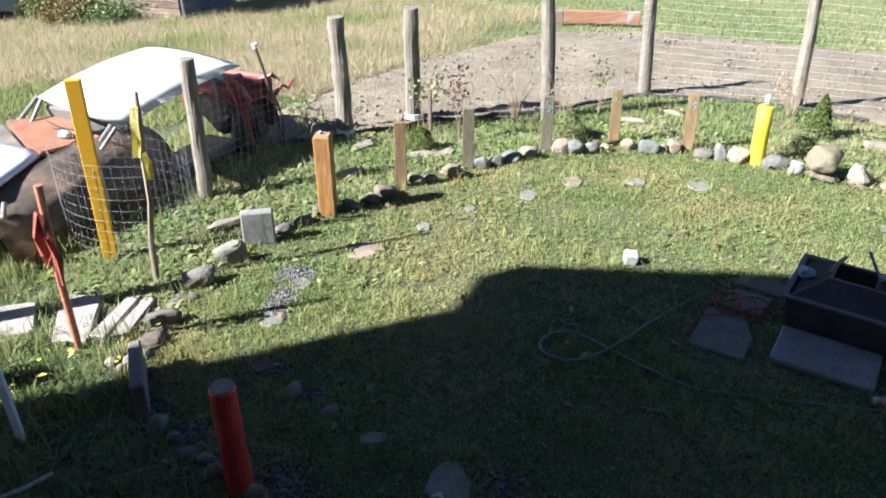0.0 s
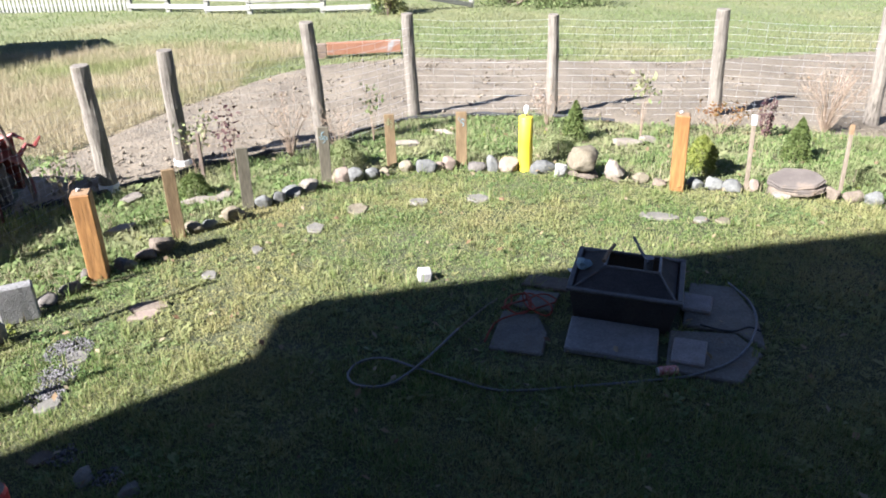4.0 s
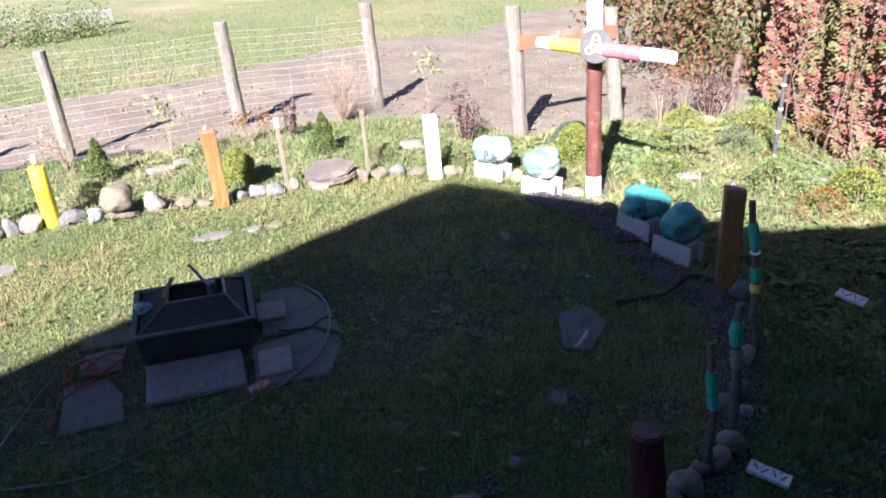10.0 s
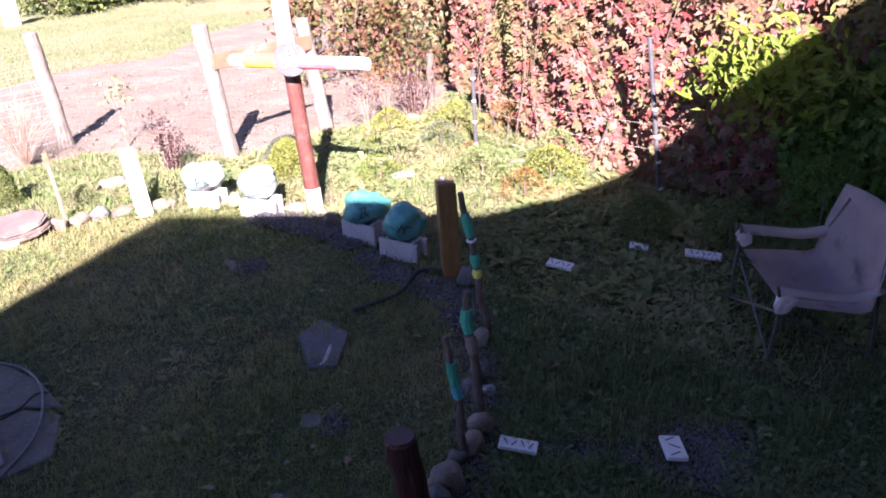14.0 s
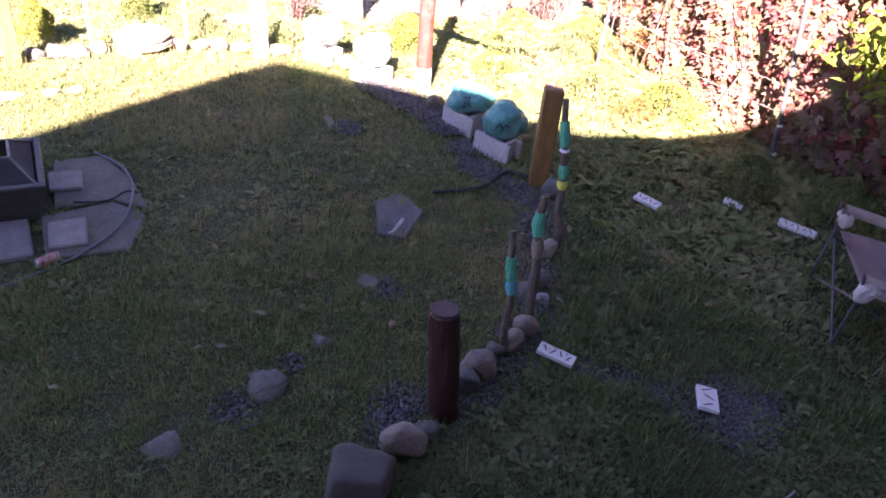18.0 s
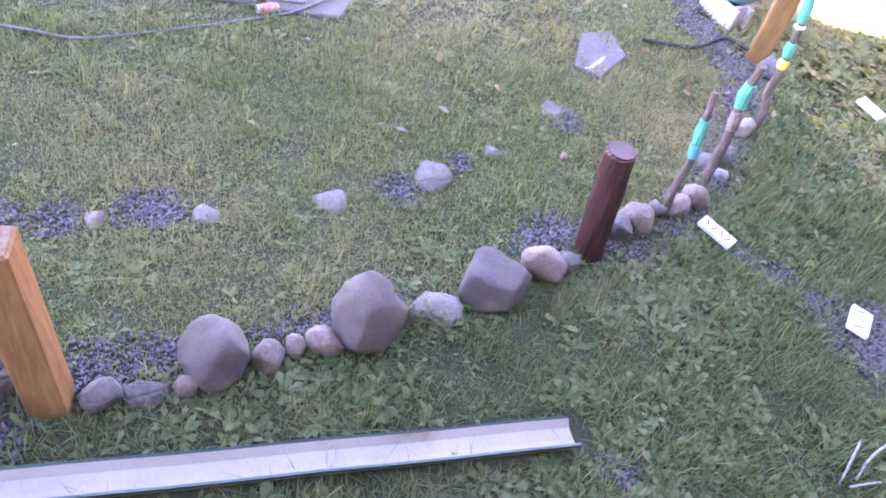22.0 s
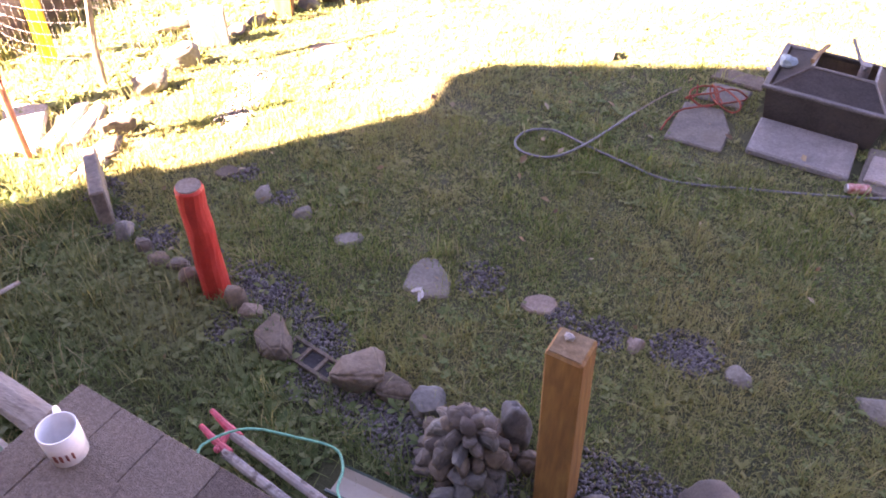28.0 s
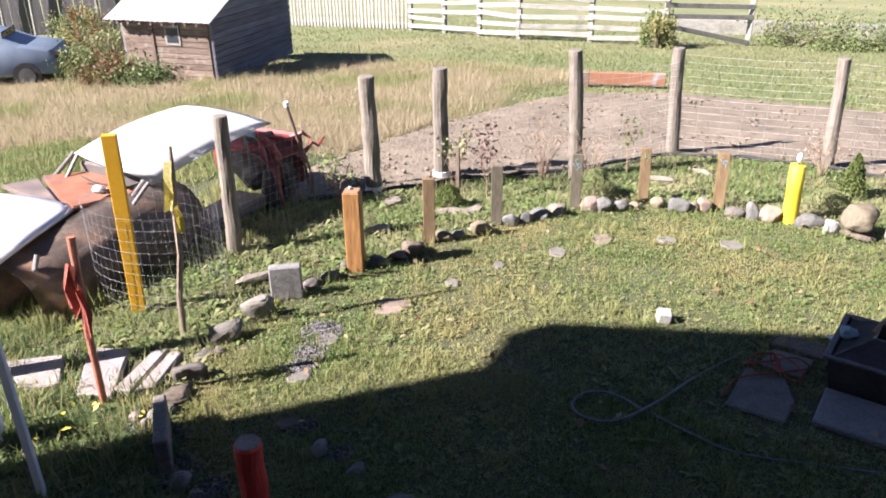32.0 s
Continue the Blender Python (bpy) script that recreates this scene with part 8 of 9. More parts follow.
tagged(slab_of("edging_stone", [(-3.62, 2.69), (-3.57, 2.75), (-3.22, 2.40), (-3.28, 2.34)], ground_z(-3.4, 2.5), 0.25, M["dark"], "narrow upright grey slab on edge at the lawn rim", "stone", 3), group="stones edging the circle")
stone(-3.80, 2.70, 0.12, 0.1, 0.08, 20, "pale")

# the small cairn
r = random.Random(21)
for k, (n, rad, z, s) in enumerate(((14, 0.185, 0.0, 0.125), (13, 0.16, 0.06, 0.12), (11, 0.13, 0.12, 0.115), (9, 0.10, 0.175, 0.11), (7, 0.07, 0.225, 0.10), (4, 0.035, 0.27, 0.10))):
    for i in range(n):
        a = 2 * math.pi * i / n + k * 0.4
        tone = r.choice(("brown", "dark", "dark", "brown", "bigdark", "grey"))
        x, y = -0.77 + rad * math.cos(a), 1.64 + rad * 0.85 * math.sin(a)
        bm = angular_rock(200 + k * 17 + i, s * r.uniform(0.8, 1.5), s * r.uniform(0.6, 0.95), s * r.uniform(0.55, 1.0), 0.08)
        solid("cairn_stone", bm, M[tone], pose(x, y, z, r.uniform(-14, 14), r.uniform(-14, 14), math.degrees(a)), "angular stone stacked in a small cairn", "stone", "stones of the cairn", smooth=True)
stone(-0.80, 1.40, 0.12, 0.10, 0.09, 20, "grey")
stone(-0.60, 1.80, 0.14, 0.12, 0.24, 20, "grey")

# flat stones lying among the bed plants
for x, y, w, d, t in ((-4.33, 4.62, 0.5, 0.13, 62), (-3.92, 6.06, 0.34, 0.12, 35), (-4.19, 6.86, 0.25, 0.16, 60), (-3.4, 6.84, 0.42, 0.12, 15), (-3.25, 7.0, 0.2, 0.12, 20), (-1.63, 9.03, 0.34, 0.11, 8), (-1.21, 9.66, 0.32, 0.1, -8), (1.14, 9.43, 0.4, 0.18, 12), (1.43, 9.58, 0.26, 0.15, 0), (4.13, 8.61, 0.32, 0.2, 0), (7.42, 7.45, 0.4, 0.2, -30), (6.41, 6.41, 0.35, 0.2, -30), (6.12, 5.77, 0.3, 0.15, -30), (8.3, 7.6, 0.3, 0.2, 0), (7.2, 5.0, 0.3, 0.18, 0)):
    bm = angular_rock(int(abs(x * 31 + y * 17)), w * 1.1, d * 1.1, 0.09, 0.12)
    solid("bed_stone", bm, M["pale"], pose(x, y, ground_z(x, y) + 0.02, 4, 3, t), "pale flat stone lying among bed plants", "stone", "pale stones in the beds")


# ---- gravel ----
RIM_GRAVEL = [(-3.74, 2.71, 0.16), (-3.5, 2.6, 0.16), (-3.23, 2.43, 0.16), (-2.9, 2.36, 0.13), (-2.55, 2.28, 0.16), (-2.21, 2.26, 0.17), (-2.06, 2.19, 0.19), (-2.15, 1.95, 0.14), (-1.8, 2.08, 0.15), (-1.64, 2.0, 0.15), (-1.61, 1.79, 0.15), (-1.38, 1.74, 0.18), (-1.18, 1.7, 0.2), (-1.0, 1.66, 0.22), (-0.75, 1.5, 0.22), (-0.58, 1.52, 0.18), (-0.25, 1.73, 0.15), (-0.04, 1.7, 0.17), (0.12, 1.72, 0.1), (0.5, 1.74, 0.12), (0.68, 1.8, 0.12), (0.8, 1.8, 0.1), (1.15, 1.84, 0.09), (1.95, 2.1, 0.14), (2.11, 2.18, 0.2), (2.35, 2.13, 0.2), (2.6, 2.06, 0.17), (2.86, 2.14, 0.17), (3.1, 2.32, 0.18), (3.35, 2.5, 0.18), (3.6, 2.72, 0.2), (3.83, 2.95, 0.2), (4.05, 3.2, 0.2), (4.22, 3.4, 0.2), (4.26, 3.72, 0.2), (4.28, 4.04, 0.2), (4.2, 4.2, 0.17), (4.36, 4.5, 0.17), (4.45, 4.9, 0.18), (4.5, 5.2, 0.2), (4.45, 5.5, 0.22), (4.42, 5.75, 0.2), (4.3, 5.95, 0.16), (3.21, 1.9, 0.12), (3.33, 1.73, 0.15), (3.45, 1.55, 0.12), (3.6, 1.3, 0.26), (3.78, 1.24, 0.24), (3.66, 1.08, 0.2), (3.92, 1.13, 0.2)]
INNER_GRAVEL = [(1.86, 0.82, 0.13), (0.05, 2.58, 0.16), (0.12, 2.6, 0.12), (-0.35, 2.56, 0.12), (-0.57, 2.6, 0.11), (1.34, 2.6, 0.14), (1.75, 2.78, 0.08), (-1.06, 2.72, 0.14), (-2.4, 2.95, 0.08), (-2.75, 3.1, 0.1), (-3.31, 4.13, 0.16), (-3.22, 3.85, 0.13), (-3.18, 3.62, 0.12), (3.59, 5.23, 0.14), (2.6, 3.1, 0.12)]
GRAVEL = RIM_GRAVEL + INNER_GRAVEL


def gravel():
    rg = np.random.default_rng(8)
    pts = []
    for x, y, rr in GRAVEL:
        n = int(3.1416 * rr * rr * 4800)
        a, q = rg.uniform(0, 6.283, n), rr * 1.05 * rg.uniform(0, 1, n) ** 0.62
        pts.append(np.stack([x + q * np.cos(a), y + q * np.sin(a), np.full(n, 0.012)], 1))
    p = np.concatenate(pts)
    n = len(p)
    s = rg.uniform(0.006, 0.014, (n, 1, 1))
    octa = np.array([(1, 0, 0), (-1, 0, 0), (0, 1, 0), (0, -1, 0), (0, 0, 0.7), (0, 0, -0.7)], float)
    rot = rg.normal(size=(n, 3, 3))
    rot[:, 0] /= np.linalg.norm(rot[:, 0], axis=1, keepdims=True)
    rot[:, 1] -= (rot[:, 1] * rot[:, 0]).sum(1, keepdims=True) * rot[:, 0]
    rot[:, 1] /= np.linalg.norm(rot[:, 1], axis=1, keepdims=True)
    rot[:, 2] = np.cross(rot[:, 0], rot[:, 1])
    v = (octa[None] * rg.uniform(0.6, 1.3, (n, 6, 1)) * s) @ rot + p[:, None]
    f = np.array([(0, 2, 4), (2, 1, 4), (1, 3, 4), (3, 0, 4), (2, 0, 5), (1, 2, 5), (3, 1, 5), (0, 3, 5)])
    me = raw_mesh("gravel", v.reshape(-1, 3), (np.arange(n)[:, None, None] * 6 + f).reshape(-1, 3), M["pebble"])
    tagged(new("gravel", me), "loose crushed blue grey gravel between the stones", "gravel", kind="stuff")


def raw_mesh(name, verts, faces, material):
    me = bpy.data.meshes.new(name)
    k = faces.shape[1]
    me.vertices.add(len(verts))
    me.vertices.foreach_set("co", np.asarray(verts, np.float32).ravel())
    me.loops.add(len(faces) * k)
    me.loops.foreach_set("vertex_index", faces.astype(np.int32).ravel())
    me.polygons.add(len(faces))
    me.polygons.foreach_set("loop_start", np.arange(0, len(faces) * k, k, dtype=np.int32))
    me.update(calc_edges=True)
    me.materials.append(material)
    return me


M["pebble"] = leafy("gravel chips", ((0.075, 0.072, 0.073), (0.115, 0.11, 0.112), (0.16, 0.154, 0.156), (0.225, 0.216, 0.215)), None, translucent=0.0, rough=0.85)
gravel()


def clods():
    """Crumbs of soil strewn over the tilled bed."""
    rg = np.random.default_rng(14)
    n = 9000
    px, py = rg.uniform(-6, 12, n), 6.5 + 10.5 * rg.uniform(0, 1, n) ** 1.4
    k = inside(px, py, DIRT) & (edge_gap(px, py, DIRT) > 0.1)
    px, py = px[k], py[k]
    n = len(px)
    p = np.stack([px, py, np.array([ground_z(a, b) for a, b in zip(px, py)]) + 0.05], 1)
    s = 0.012 + 0.03 * rg.uniform(0, 1, (n, 1, 1)) ** 3
    octa = np.array([(1, 0, 0), (-1, 0, 0), (0, 1, 0), (0, -1, 0), (0, 0, 0.7), (0, 0, -0.7)], float)
    v = octa[None] * rg.uniform(0.6, 1.4, (n, 6, 1)) * s + rg.normal(0, 0.25, (n, 6, 3)) * s + p[:, None]
    f = np.array([(0, 2, 4), (2, 1, 4), (1, 3, 4), (3, 0, 4), (2, 0, 5), (1, 2, 5), (3, 1, 5), (0, 3, 5)])
    me = raw_mesh("soil_crumbs", v.reshape(-1, 3), (np.arange(n)[:, None, None] * 6 + f).reshape(-1, 3), M["dirt"])
    tagged(new("soil_crumbs", me), "loose crumbs of brown soil on the tilled bed", "soil", kind="stuff")


clods()


# paint splashes on two flat stones
for x, y, w, d, t in ((3.08, 3.68, 0.22, 0.035, 35), (3.0, 3.63, 0.09, 0.03, 15), (-1.32, 2.48, 0.03, 0.10, 10), (-1.35, 2.51, 0.07, 0.03, 40)):
    solid("paint_splash", lump(int(x * 9 + 77), w, d, 0.012, 0.3, sub=2), M["white_block"], pose(x, y, 0.018, 0, 0, t), "streak of white paint on a flat stone", "paint mark")
FLATS.append((-1.65, 1.88, 0.2))


# ---- dry stalks lying by the gravel ----
for pts in ([(2.85, 0.55, 0.06), (2.93, 0.62, 0.12), (3.03, 0.69, 0.14)], [(2.95, 0.55, 0.06), (3.04, 0.61, 0.12), (3.2, 0.65, 0.15), (3.38, 0.66, 0.13)], [(2.9, 0.53, 0.05), (3.0, 0.515, 0.07), (3.06, 0.51, 0.07)]):
    solid("dry_stalk", tube(smooth_path(pts, 4), 0.006, 6, wob=0.15), M["pole_white"], Matrix(), "bleached dry stalk lying in the grass", "stalk", "bleached dry stalks")


# ---- grass ----
def blades(name, px, py, height, width, material, label, lean=0.5, seed=1, category="grass", plain=False):
    rg = np.random.default_rng(seed)
    n = len(px)
    gz = np.array([ground_z(a, b) for a, b in zip(px, py)])
    a = rg.uniform(0, 6.283, n)
    clump = np.sin(px * 5.3 + 2.1 * np.sin(py * 3.7)) * np.sin(py * 6.1 + 1.7 * np.sin(px * 4.3)) + 0.6 * np.sin(px * 14.3 + py * 3.1) * np.sin(py * 13.7 - px * 4.7)
    h = height * rg.uniform(0.5, 1.3, n) * (1 + 0.38 * clump)
    w = width * rg.uniform(0.6, 1.4, n)
    b = a + rg.normal(0, 0.7, n) + 1.57
    le = np.abs(rg.normal(0, lean, n))
    cx, cy = np.cos(a) * w / 2, np.sin(a) * w / 2
    dx, dy = np.cos(b) * h * le, np.sin(b) * h * le
    base = np.stack([px, py, gz - 0.004], 1)
    up = h * np.sqrt(np.clip(1 - (le * 0.8) ** 2, 0.15, 1))
    v = np.stack([base + np.stack([cx, cy, 0 * h], 1), base - np.stack([cx, cy, 0 * h], 1),
                  base + np.stack([dx * 0.35 - cx * 0.8, dy * 0.35 - cy * 0.8, up * 0.6], 1), base + np.stack([dx * 0.35 + cx * 0.8, dy * 0.35 + cy * 0.8, up * 0.6], 1),
                  base + np.stack([dx, dy, up], 1)], 1)
    f = np.arange(n)[:, None, None] * 5 + np.array([[0, 1, 2], [0, 2, 3], [3, 2, 4]])
    if plain:  # one straight triangle a blade, for grass far off
        v = v[:, [0, 1, 4]]
        f = np.arange(n)[:, None, None] * 3 + np.array([[0, 1, 2]])
    ob = new(name, raw_mesh(name, v.reshape(-1, 3), f.reshape(-1, 3), material))
    return tagged(ob, label, category, kind="stuff")


def rosettes(name, px, py, size, material, label, seed=1):
    """Low broad-leaved weeds: a few leaves spread from each root."""
    rg = np.random.default_rng(seed)
    k = 7
    n = len(px) * k
    gz = np.repeat(np.array([ground_z(a, b) for a, b in zip(px, py)]), k)
    x, y = np.repeat(px, k), np.repeat(py, k)
    a = rg.uniform(0, 6.283, n)
    L = np.repeat(size * rg.uniform(0.6, 1.4, len(px)), k) * rg.uniform(0.7, 1.2, n)
    up = rg.uniform(0.25, 0.9, n)
    d = np.stack([np.cos(a), np.sin(a), up], 1) * L[:, None]
    s = np.stack([-np.sin(a), np.cos(a), 0 * a], 1) * (L * rg.uniform(0.12, 0.24, n))[:, None]
    base = np.stack([x, y, gz], 1)
    low, mid, tip = base + d * 0.38, base + d * 0.72, base + d
    mid[:, 2] -= L * 0.08 * up
    tip[:, 2] -= L * 0.38 * up
    v = np.stack([base, low + s * 0.55, low - s * 0.55, mid + s, mid - s, tip], 1)
    f = np.arange(n)[:, None, None] * 6 + np.array([[0, 1, 2], [2, 1, 3], [2, 3, 4], [4, 3, 5]])
    ob = new(name, raw_mesh(name, v.reshape(-1, 3), f.reshape(-1, 3), material))
    return tagged(ob, label, "weeds", kind="stuff")


def clover(name, px, py, size, height, material, label, seed=1):
    """Three rounded leaflets on a short stalk."""
    rg = np.random.default_rng(seed)
    n = len(px)
    gz = np.array([ground_z(a, b) for a, b in zip(px, py)])
    c = np.stack([px, py, gz + height * rg.uniform(0.45, 1.25, n)], 1)
    q = size * rg.uniform(0.65, 1.35, n)[:, None]
    nrm = np.stack([rg.normal(0, 0.35, n), rg.normal(0, 0.35, n), np.ones(n)], 1)
    nrm /= np.linalg.norm(nrm, axis=1, keepdims=True)
    a0 = rg.uniform(0, 6.283, n)
    verts, faces = [c], []
    for k in range(3):
        a = a0 + k * 2.094
        u = np.stack([np.cos(a), np.sin(a), 0 * a], 1)
        u -= nrm * (u * nrm).sum(1, keepdims=True)
        w = np.cross(nrm, u)
        b = 1 + 4 * k
        verts += [c + (u * 0.45 + w * 0.42) * q + nrm * q * 0.10, c + (u * 0.95 + w * 0.30) * q, c + (u * 0.95 - w * 0.30) * q, c + (u * 0.45 - w * 0.42) * q + nrm * q * 0.10]
        faces += [[0, b, b + 1], [0, b + 1, b + 2], [0, b + 2, b + 3]]
    v = np.stack(verts, 1)
    f = np.arange(n)[:, None, None] * 13 + np.array(faces)
    ob = new(name, raw_mesh(name, v.reshape(-1, 3), f.reshape(-1, 3), material))
    return tagged(ob, label, "clover", kind="stuff")


def weedy(px, py, rg):
    """Weeds gather in patches."""
    c = np.sin(px * 3.1 + 1.9 * np.sin(py * 2.3)) + np.sin(py * 3.7 + 1.3 * np.sin(px * 2.9))
    return rg.uniform(-2.2, 1.4, len(px)) < c


def scatter(x0, x1, y0, y1, per_m2, keep, seed):
    rg = np.random.default_rng(seed)
    n = int((x1 - x0) * (y1 - y0) * per_m2)
    px, py = rg.uniform(x0, x1, n), rg.uniform(y0, y1, n)
    k = keep(px, py, rg)
    return px[k], py[k]


PADS = [(0.6, 5.08, 0.36), (0.8, 5.1, 0.36), (1.2, 4.5, 0.3), (1.4, 5.1, 0.32), (-0.1, 4.68, 0.23), (0.4, 4.62, 0.23), (0.7, 4.57, 0.23), (0.0, 5.15, 0.12), (0.08, 5.44, 0.1)]


def bare(px, py, rg, soft=0.25):
    """Where stones, slabs and gravel leave little room for grass."""
    ok = np.ones(len(px), bool)
    u = rg.uniform(0, 1, len(px))
    for x, y, q in FLATS:
        ok &= np.hypot(px - x, py - y) > q * (0.35 + 0.45 * u)
    for x, y, q in PADS:
        ok &= np.hypot(px - x, py - y) > q
    for x, y, q in GRAVEL:
        d = np.hypot(px - x, py - y)
        ok &= u > 0.95 - (d / q) ** 2 * 1.1
    a, b = np.array((1.73, 1.04)), np.array((-1.28, 1.32))
    t = np.clip(((px - a[0]) * (b - a)[0] + (py - a[1]) * (b - a)[1]) / ((b - a) @ (b - a)), 0, 1)
    ok &= np.hypot(px - a[0] - t * (b - a)[0], py - a[1] - t * (b - a)[1]) > 0.105
    return ok


def in_ring(px, py, rg):
    return inside(px, py, RING) & bare(px, py, rg)


def outside_ring(px, py, rg):
    return ~inside(px, py, RING) & ~inside(px, py, DIRT) & bare(px, py, rg) & ~((px > -2.2) & (px < -0.1) & (py < 0.66))


def near_lawn(px, py, rg):
    return in_ring(px, py, rg) & (py < 4.2)


def far_lawn(px, py, rg):
    return in_ring(px, py, rg) & (py >= 4.2)


def bed(px, py, rg):
    return outside_ring(px, py, rg) & inside(px, py, FENCE)


def verge(px, py, rg):
    return outside_ring(px, py, rg) & ~inside(px, py, FENCE) & (edge_gap(px, py, DIRT) > 0.1)


def field(px, py, rg):
    d = np.hypot(px, py)
    return ~inside(px, py, DIRT) & ~inside(px, py, FENCE) & ~inside(px, py, RING) & (d > 5.8) & (rg.uniform(0, 1, len(px)) < np.clip(14 / d, 0.12, 1.0) ** 1.6)


def hay_side(px, py, rg):
    n = np.sin(px * 0.7 + 1.0) * 0.8 + np.sin(py * 0.9 + px * 0.3) * 0.7
    return field(px, py, rg) & (px < -3.2 - 0.1 * py + n) & (py < 17.5 + 0.4 * n) & ~((px > -6.9) & (py < 7.6)) & ((py > 8.6 + 0.6 * n) | (np.hypot(px, py) > 14.2 + n))


def green_side(px, py, rg):
    return field(px, py, rg) & ~hay_side(px, py, np.random.default_rng(1)) & ~((px > -6.9) & (px < -5) & (py < 7.6))


x, y = scatter(-4, 5, 1.5, 4.3, 8800, near_lawn, 1)
blades("lawn_grass", x, y, 0.044, 0.005, M["lawn"], "short leafy lawn grass with dry patches", 1.1, 1)
x, y = scatter(-4, 5, 4.1, 8.3, 5600, far_lawn, 2)
blades("lawn_grass", x, y, 0.036, 0.0066, M["lawn"], "short leafy lawn grass with dry patches", 1.1, 2, plain=True)
x, y = scatter(-4, 5, 1.5, 4.4, 420, lambda a, b, g: in_ring(a, b, g) & weedy(a, b, g), 23)
clover("lawn_clover", x, y, 0.009, 0.036, M["weed"], "small clover leaves growing through the lawn", 23)
x, y = scatter(-4, 5, 4.3, 8.3, 260, lambda a, b, g: in_ring(a, b, g) & weedy(a, b, g), 26)
clover("lawn_clover", x, y, 0.012, 0.033, M["weed"], "small clover leaves growing through the sunny lawn", 26)
x, y = scatter(-4, 5, 1.5, 5.0, 140, lambda a, b, g: in_ring(a, b, g) & weedy(a, b, g), 24)
rosettes("lawn_dandelions", x, y, 0.038, M["weed"], "scattered dandelion rosettes in the lawn", 24)
x, y = scatter(-4, 5, 1.5, 5.5, 9, lambda a, b, g: in_ring(a, b, g) & weedy(a, b, g), 27)
rosettes("lawn_weed_clumps", x, y, 0.06, M["weed"], "larger dandelion clumps here and there in the lawn", 27)
x, y = scatter(-4, 5, 4.2, 8.3, 260, lambda a, b, g: in_ring(a, b, g) & weedy(a, b, g), 3)
rosettes("lawn_weeds", x, y, 0.034, M["weed"], "broad leaves growing in the lawn", 3)
x, y = scatter(-6.2, 7.4, 0.0, 3.4, 4500, verge, 4)
blades("verge_grass", x, y, 0.085, 0.006, M["verge"], "longer grass outside the stone rim", 1.0, 4)
x, y = scatter(-6.2, 7.4, 0.0, 3.4, 330, lambda a, b, g: verge(a, b, g) & weedy(a, b, g), 5)
rosettes("verge_weeds", x, y, 0.062, M["verge"], "dandelion and plantain leaves outside the rim", 5)
x, y = scatter(-5.4, 8.6, 0.4, 11.0, 1250, bed, 6)
blades("bed_grass", x, y, 0.10, 0.010, M["bed"], "rank green growth in the beds", 0.8, 6, plain=True)
x, y = scatter(-5.4, 8.6, 0.4, 11.0, 240, lambda a, b, g: bed(a, b, g) & weedy(a, b, g), 7)
rosettes("bed_weeds", x, y, 0.075, M["bed"], "broad leafy plants filling the beds", 7)
x, y = scatter(-5.4, 8.6, 2.4, 11.0, 6, lambda a, b, g: bed(a, b, g) & ~weedy(a, b, g), 19)
rosettes("bed_seedlings", x, y, 0.07, M["gold_conifer"], "yellow green seedlings dotted over the beds", 19)
x, y = scatter(-5.4, 8.6, 2.4, 11.0, 420, bed, 17)
blades("bed_litter", x, y, 0.10, 0.006, M["hay"], "dry straw and dead stalks lying in the beds", 2.2, 17)
x, y = scatter(-5.6, 8.0, 0.5, 8.1, 22, lambda a, b, g: (in_ring(a, b, g) | verge(a, b, g)) & weedy(a, b, g), 18)
x, y = np.repeat(x, 14) + np.random.default_rng(3).normal(0, 0.022, len(x) * 14), np.repeat(y, 14) + np.random.default_rng(4).normal(0, 0.022, len(y) * 14)
blades("grass_tufts", x, y, 0.115, 0.006, M["lawn"], "longer tufts of grass missed by the mower", 0.8, 18)
x, y = scatter(-6.2, -3.5, 1.2, 4.2, 1700, lambda a, b, g: verge(a, b, g) & weedy(a, b, g), 28)
blades("path_grass", x, y, 0.16, 0.007, M["lawn"], "lush long grass round the path slabs", 0.9, 28)
x, y = scatter(-13.0, -5.6, 0.8, 11.0, 1000, lambda a, b, g: (green_side(a, b, g) | (b < 4.2)) & ~((a > -7.0) & (b > 3.0)), 29)
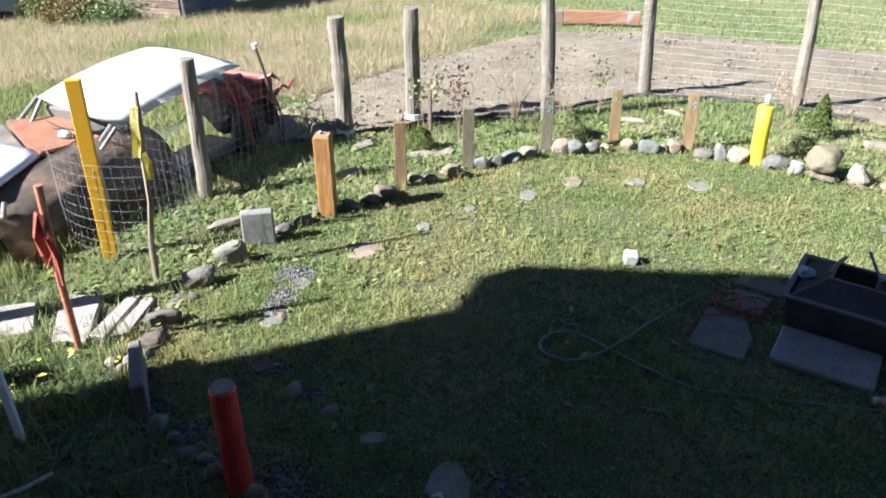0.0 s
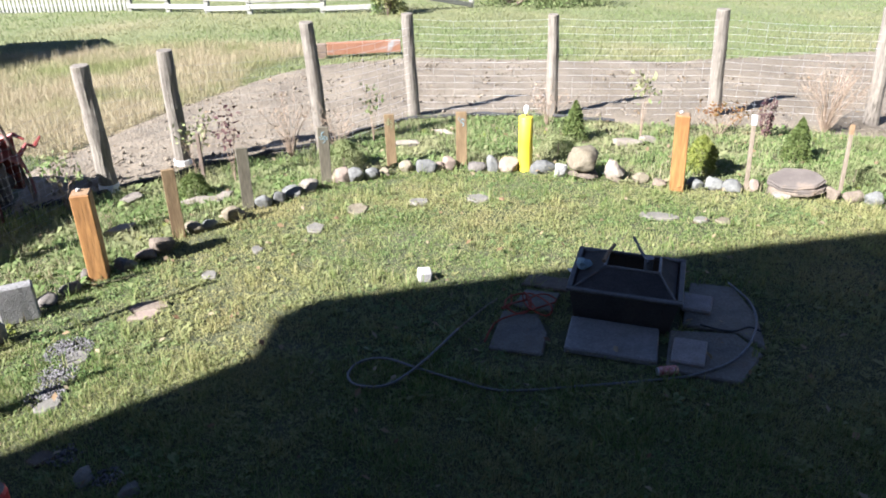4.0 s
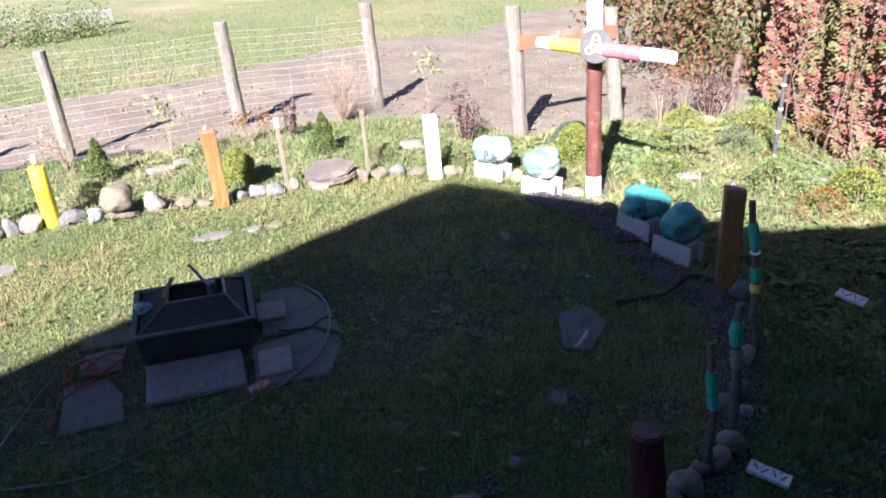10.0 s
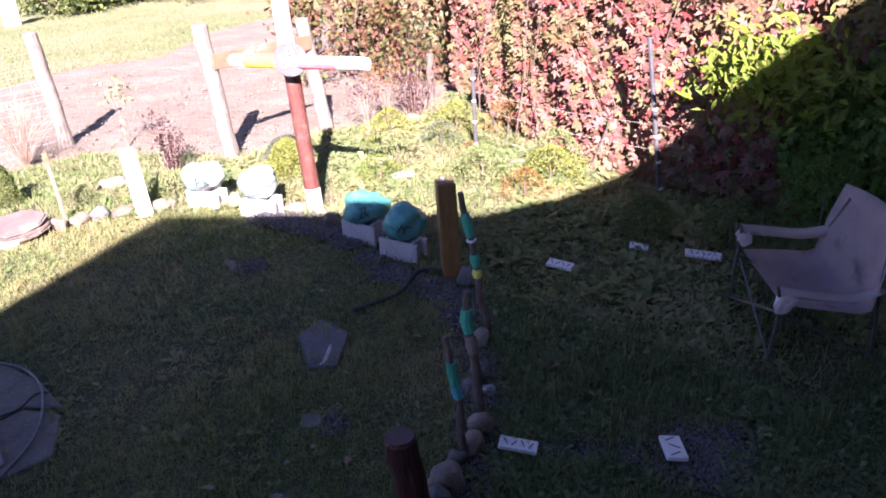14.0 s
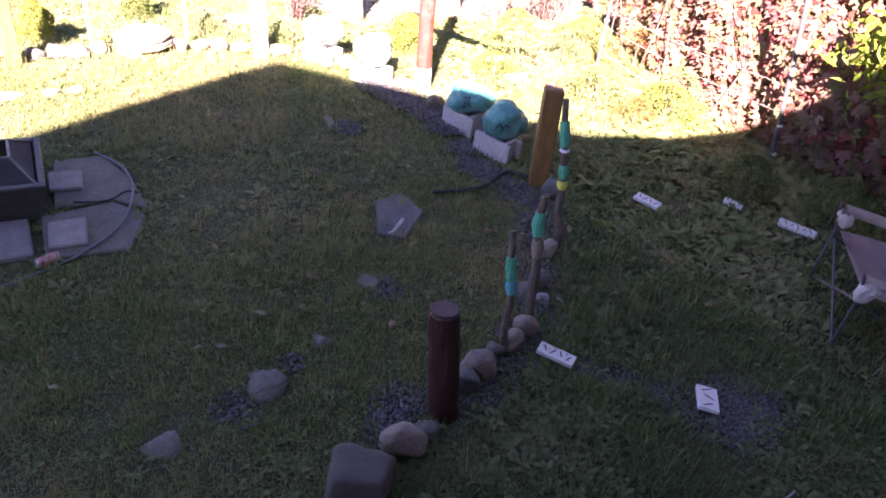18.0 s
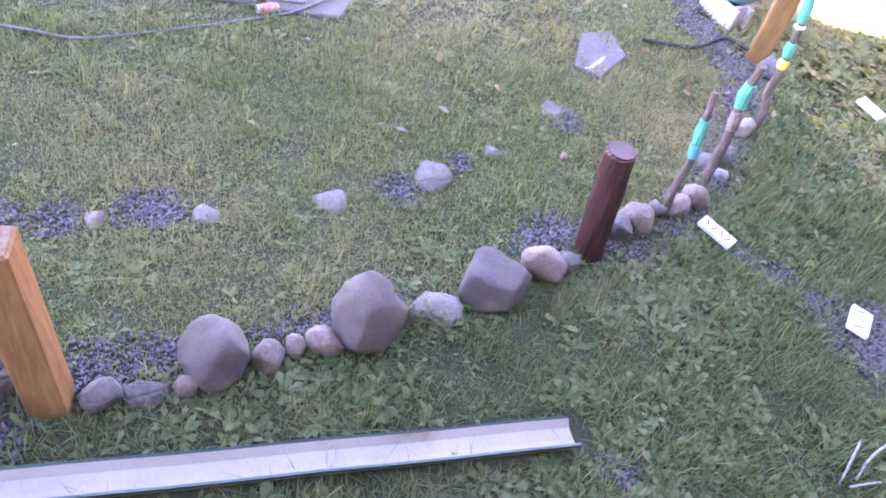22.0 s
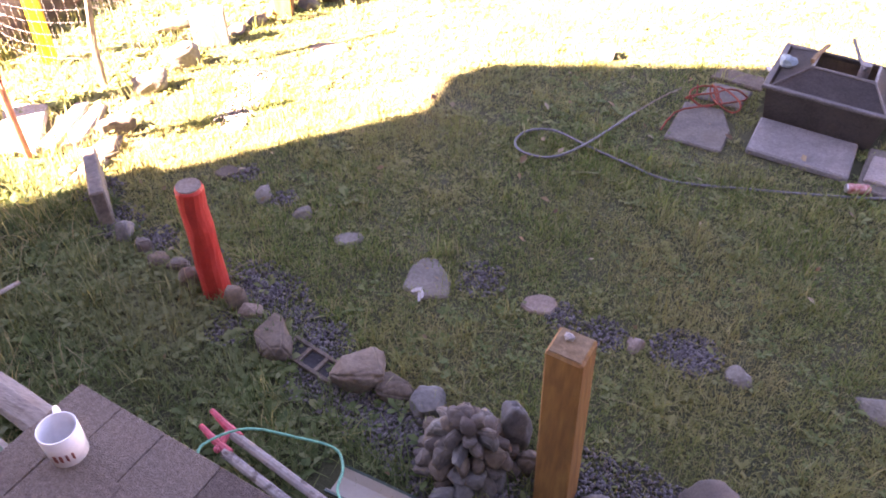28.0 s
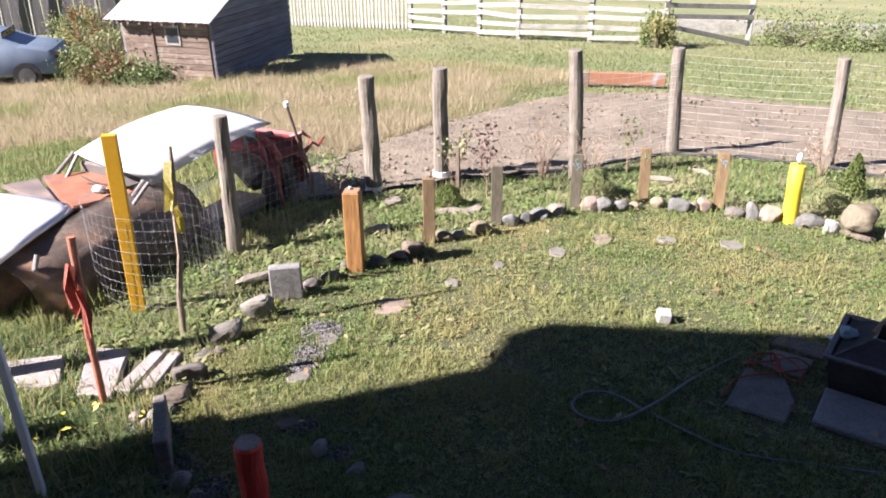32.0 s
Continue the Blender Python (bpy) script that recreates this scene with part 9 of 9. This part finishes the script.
blades("car_side_grass", x, y, 0.11, 0.014, M["lawn"], "yellow green grass round the car shell", 1.0, 29, plain=True)
x, y = scatter(-6.6, -3.6, 3.2, 8.0, 1500, verge, 8)
blades("west_grass", x, y, 0.13, 0.009, M["lawn"], "long grass along the west fence", 0.8, 8)


x, y = scatter(4.9, 9.2, 2.2, 8.2, 110, lambda a, b, g: bed(a, b, g) & weedy(a, b, g), 62)
rosettes("bed_plants", x, y, 0.12, M["weed"], "leafy plants filling the sunny east bed", 62)
x, y = scatter(-5.0, -2.3, 0.7, 2.3, 90, verge, 61)
blades("straw_stalks", x, y, 0.22, 0.005, M["hay"], "bent dry stalks in the shaded long grass", 1.4, 61)


def litter(name, n, box4, size, material, label, seed, lift=0.035):
    """Single fallen leaves lying on the grass tips."""
    rg = np.random.default_rng(seed)
    px, py = rg.uniform(box4[0], box4[1], n), rg.uniform(box4[2], box4[3], n)
    c = np.stack([px, py, np.array([ground_z(a, b) for a, b in zip(px, py)]) + lift], 1)
    ob = leaf_cloud(name, c, size, material, None, face=(0, 0, 1.3), seed=seed, aspect=0.6)
    tagged(ob, label, "leaves", kind="stuff")


litter("leaf_litter", 260, (-4.5, 5, 1.3, 8), 0.035, M["dry_leaf"], "scattered pale fallen leaves on the lawn", 41)
litter("bed_leaf_litter", 500, (-5, 8.5, 3, 10.8), 0.06, M["dry_leaf"], "scattered tan fallen leaves in the beds", 42, 0.06)
litter("soil_leaf_litter", 260, (-5.5, 11, 8.5, 15), 0.07, M["dry_leaf"], "pale fallen leaves on the tilled soil", 43, 0.06)
litter("yellow_leaf_litter", 14, (-4.3, -3.7, 2.2, 2.7), 0.06, M["lemon"], "bright yellow fallen leaves by the path", 44, 0.09)


x, y = scatter(-24, -3, 4, 19, 1300, hay_side, 9)
blades("hay_grass", x, y, 0.2, 0.012, M["hay"], "tall dry straw coloured grass in the field", 2.0, 9, plain=True)
x, y = scatter(-26, 26, 4, 36, 560, green_side, 10)
blades("field_grass", x, y, 0.075, 0.022, M["far"], "green meadow grass beyond the garden", 1.1, 10, plain=True)
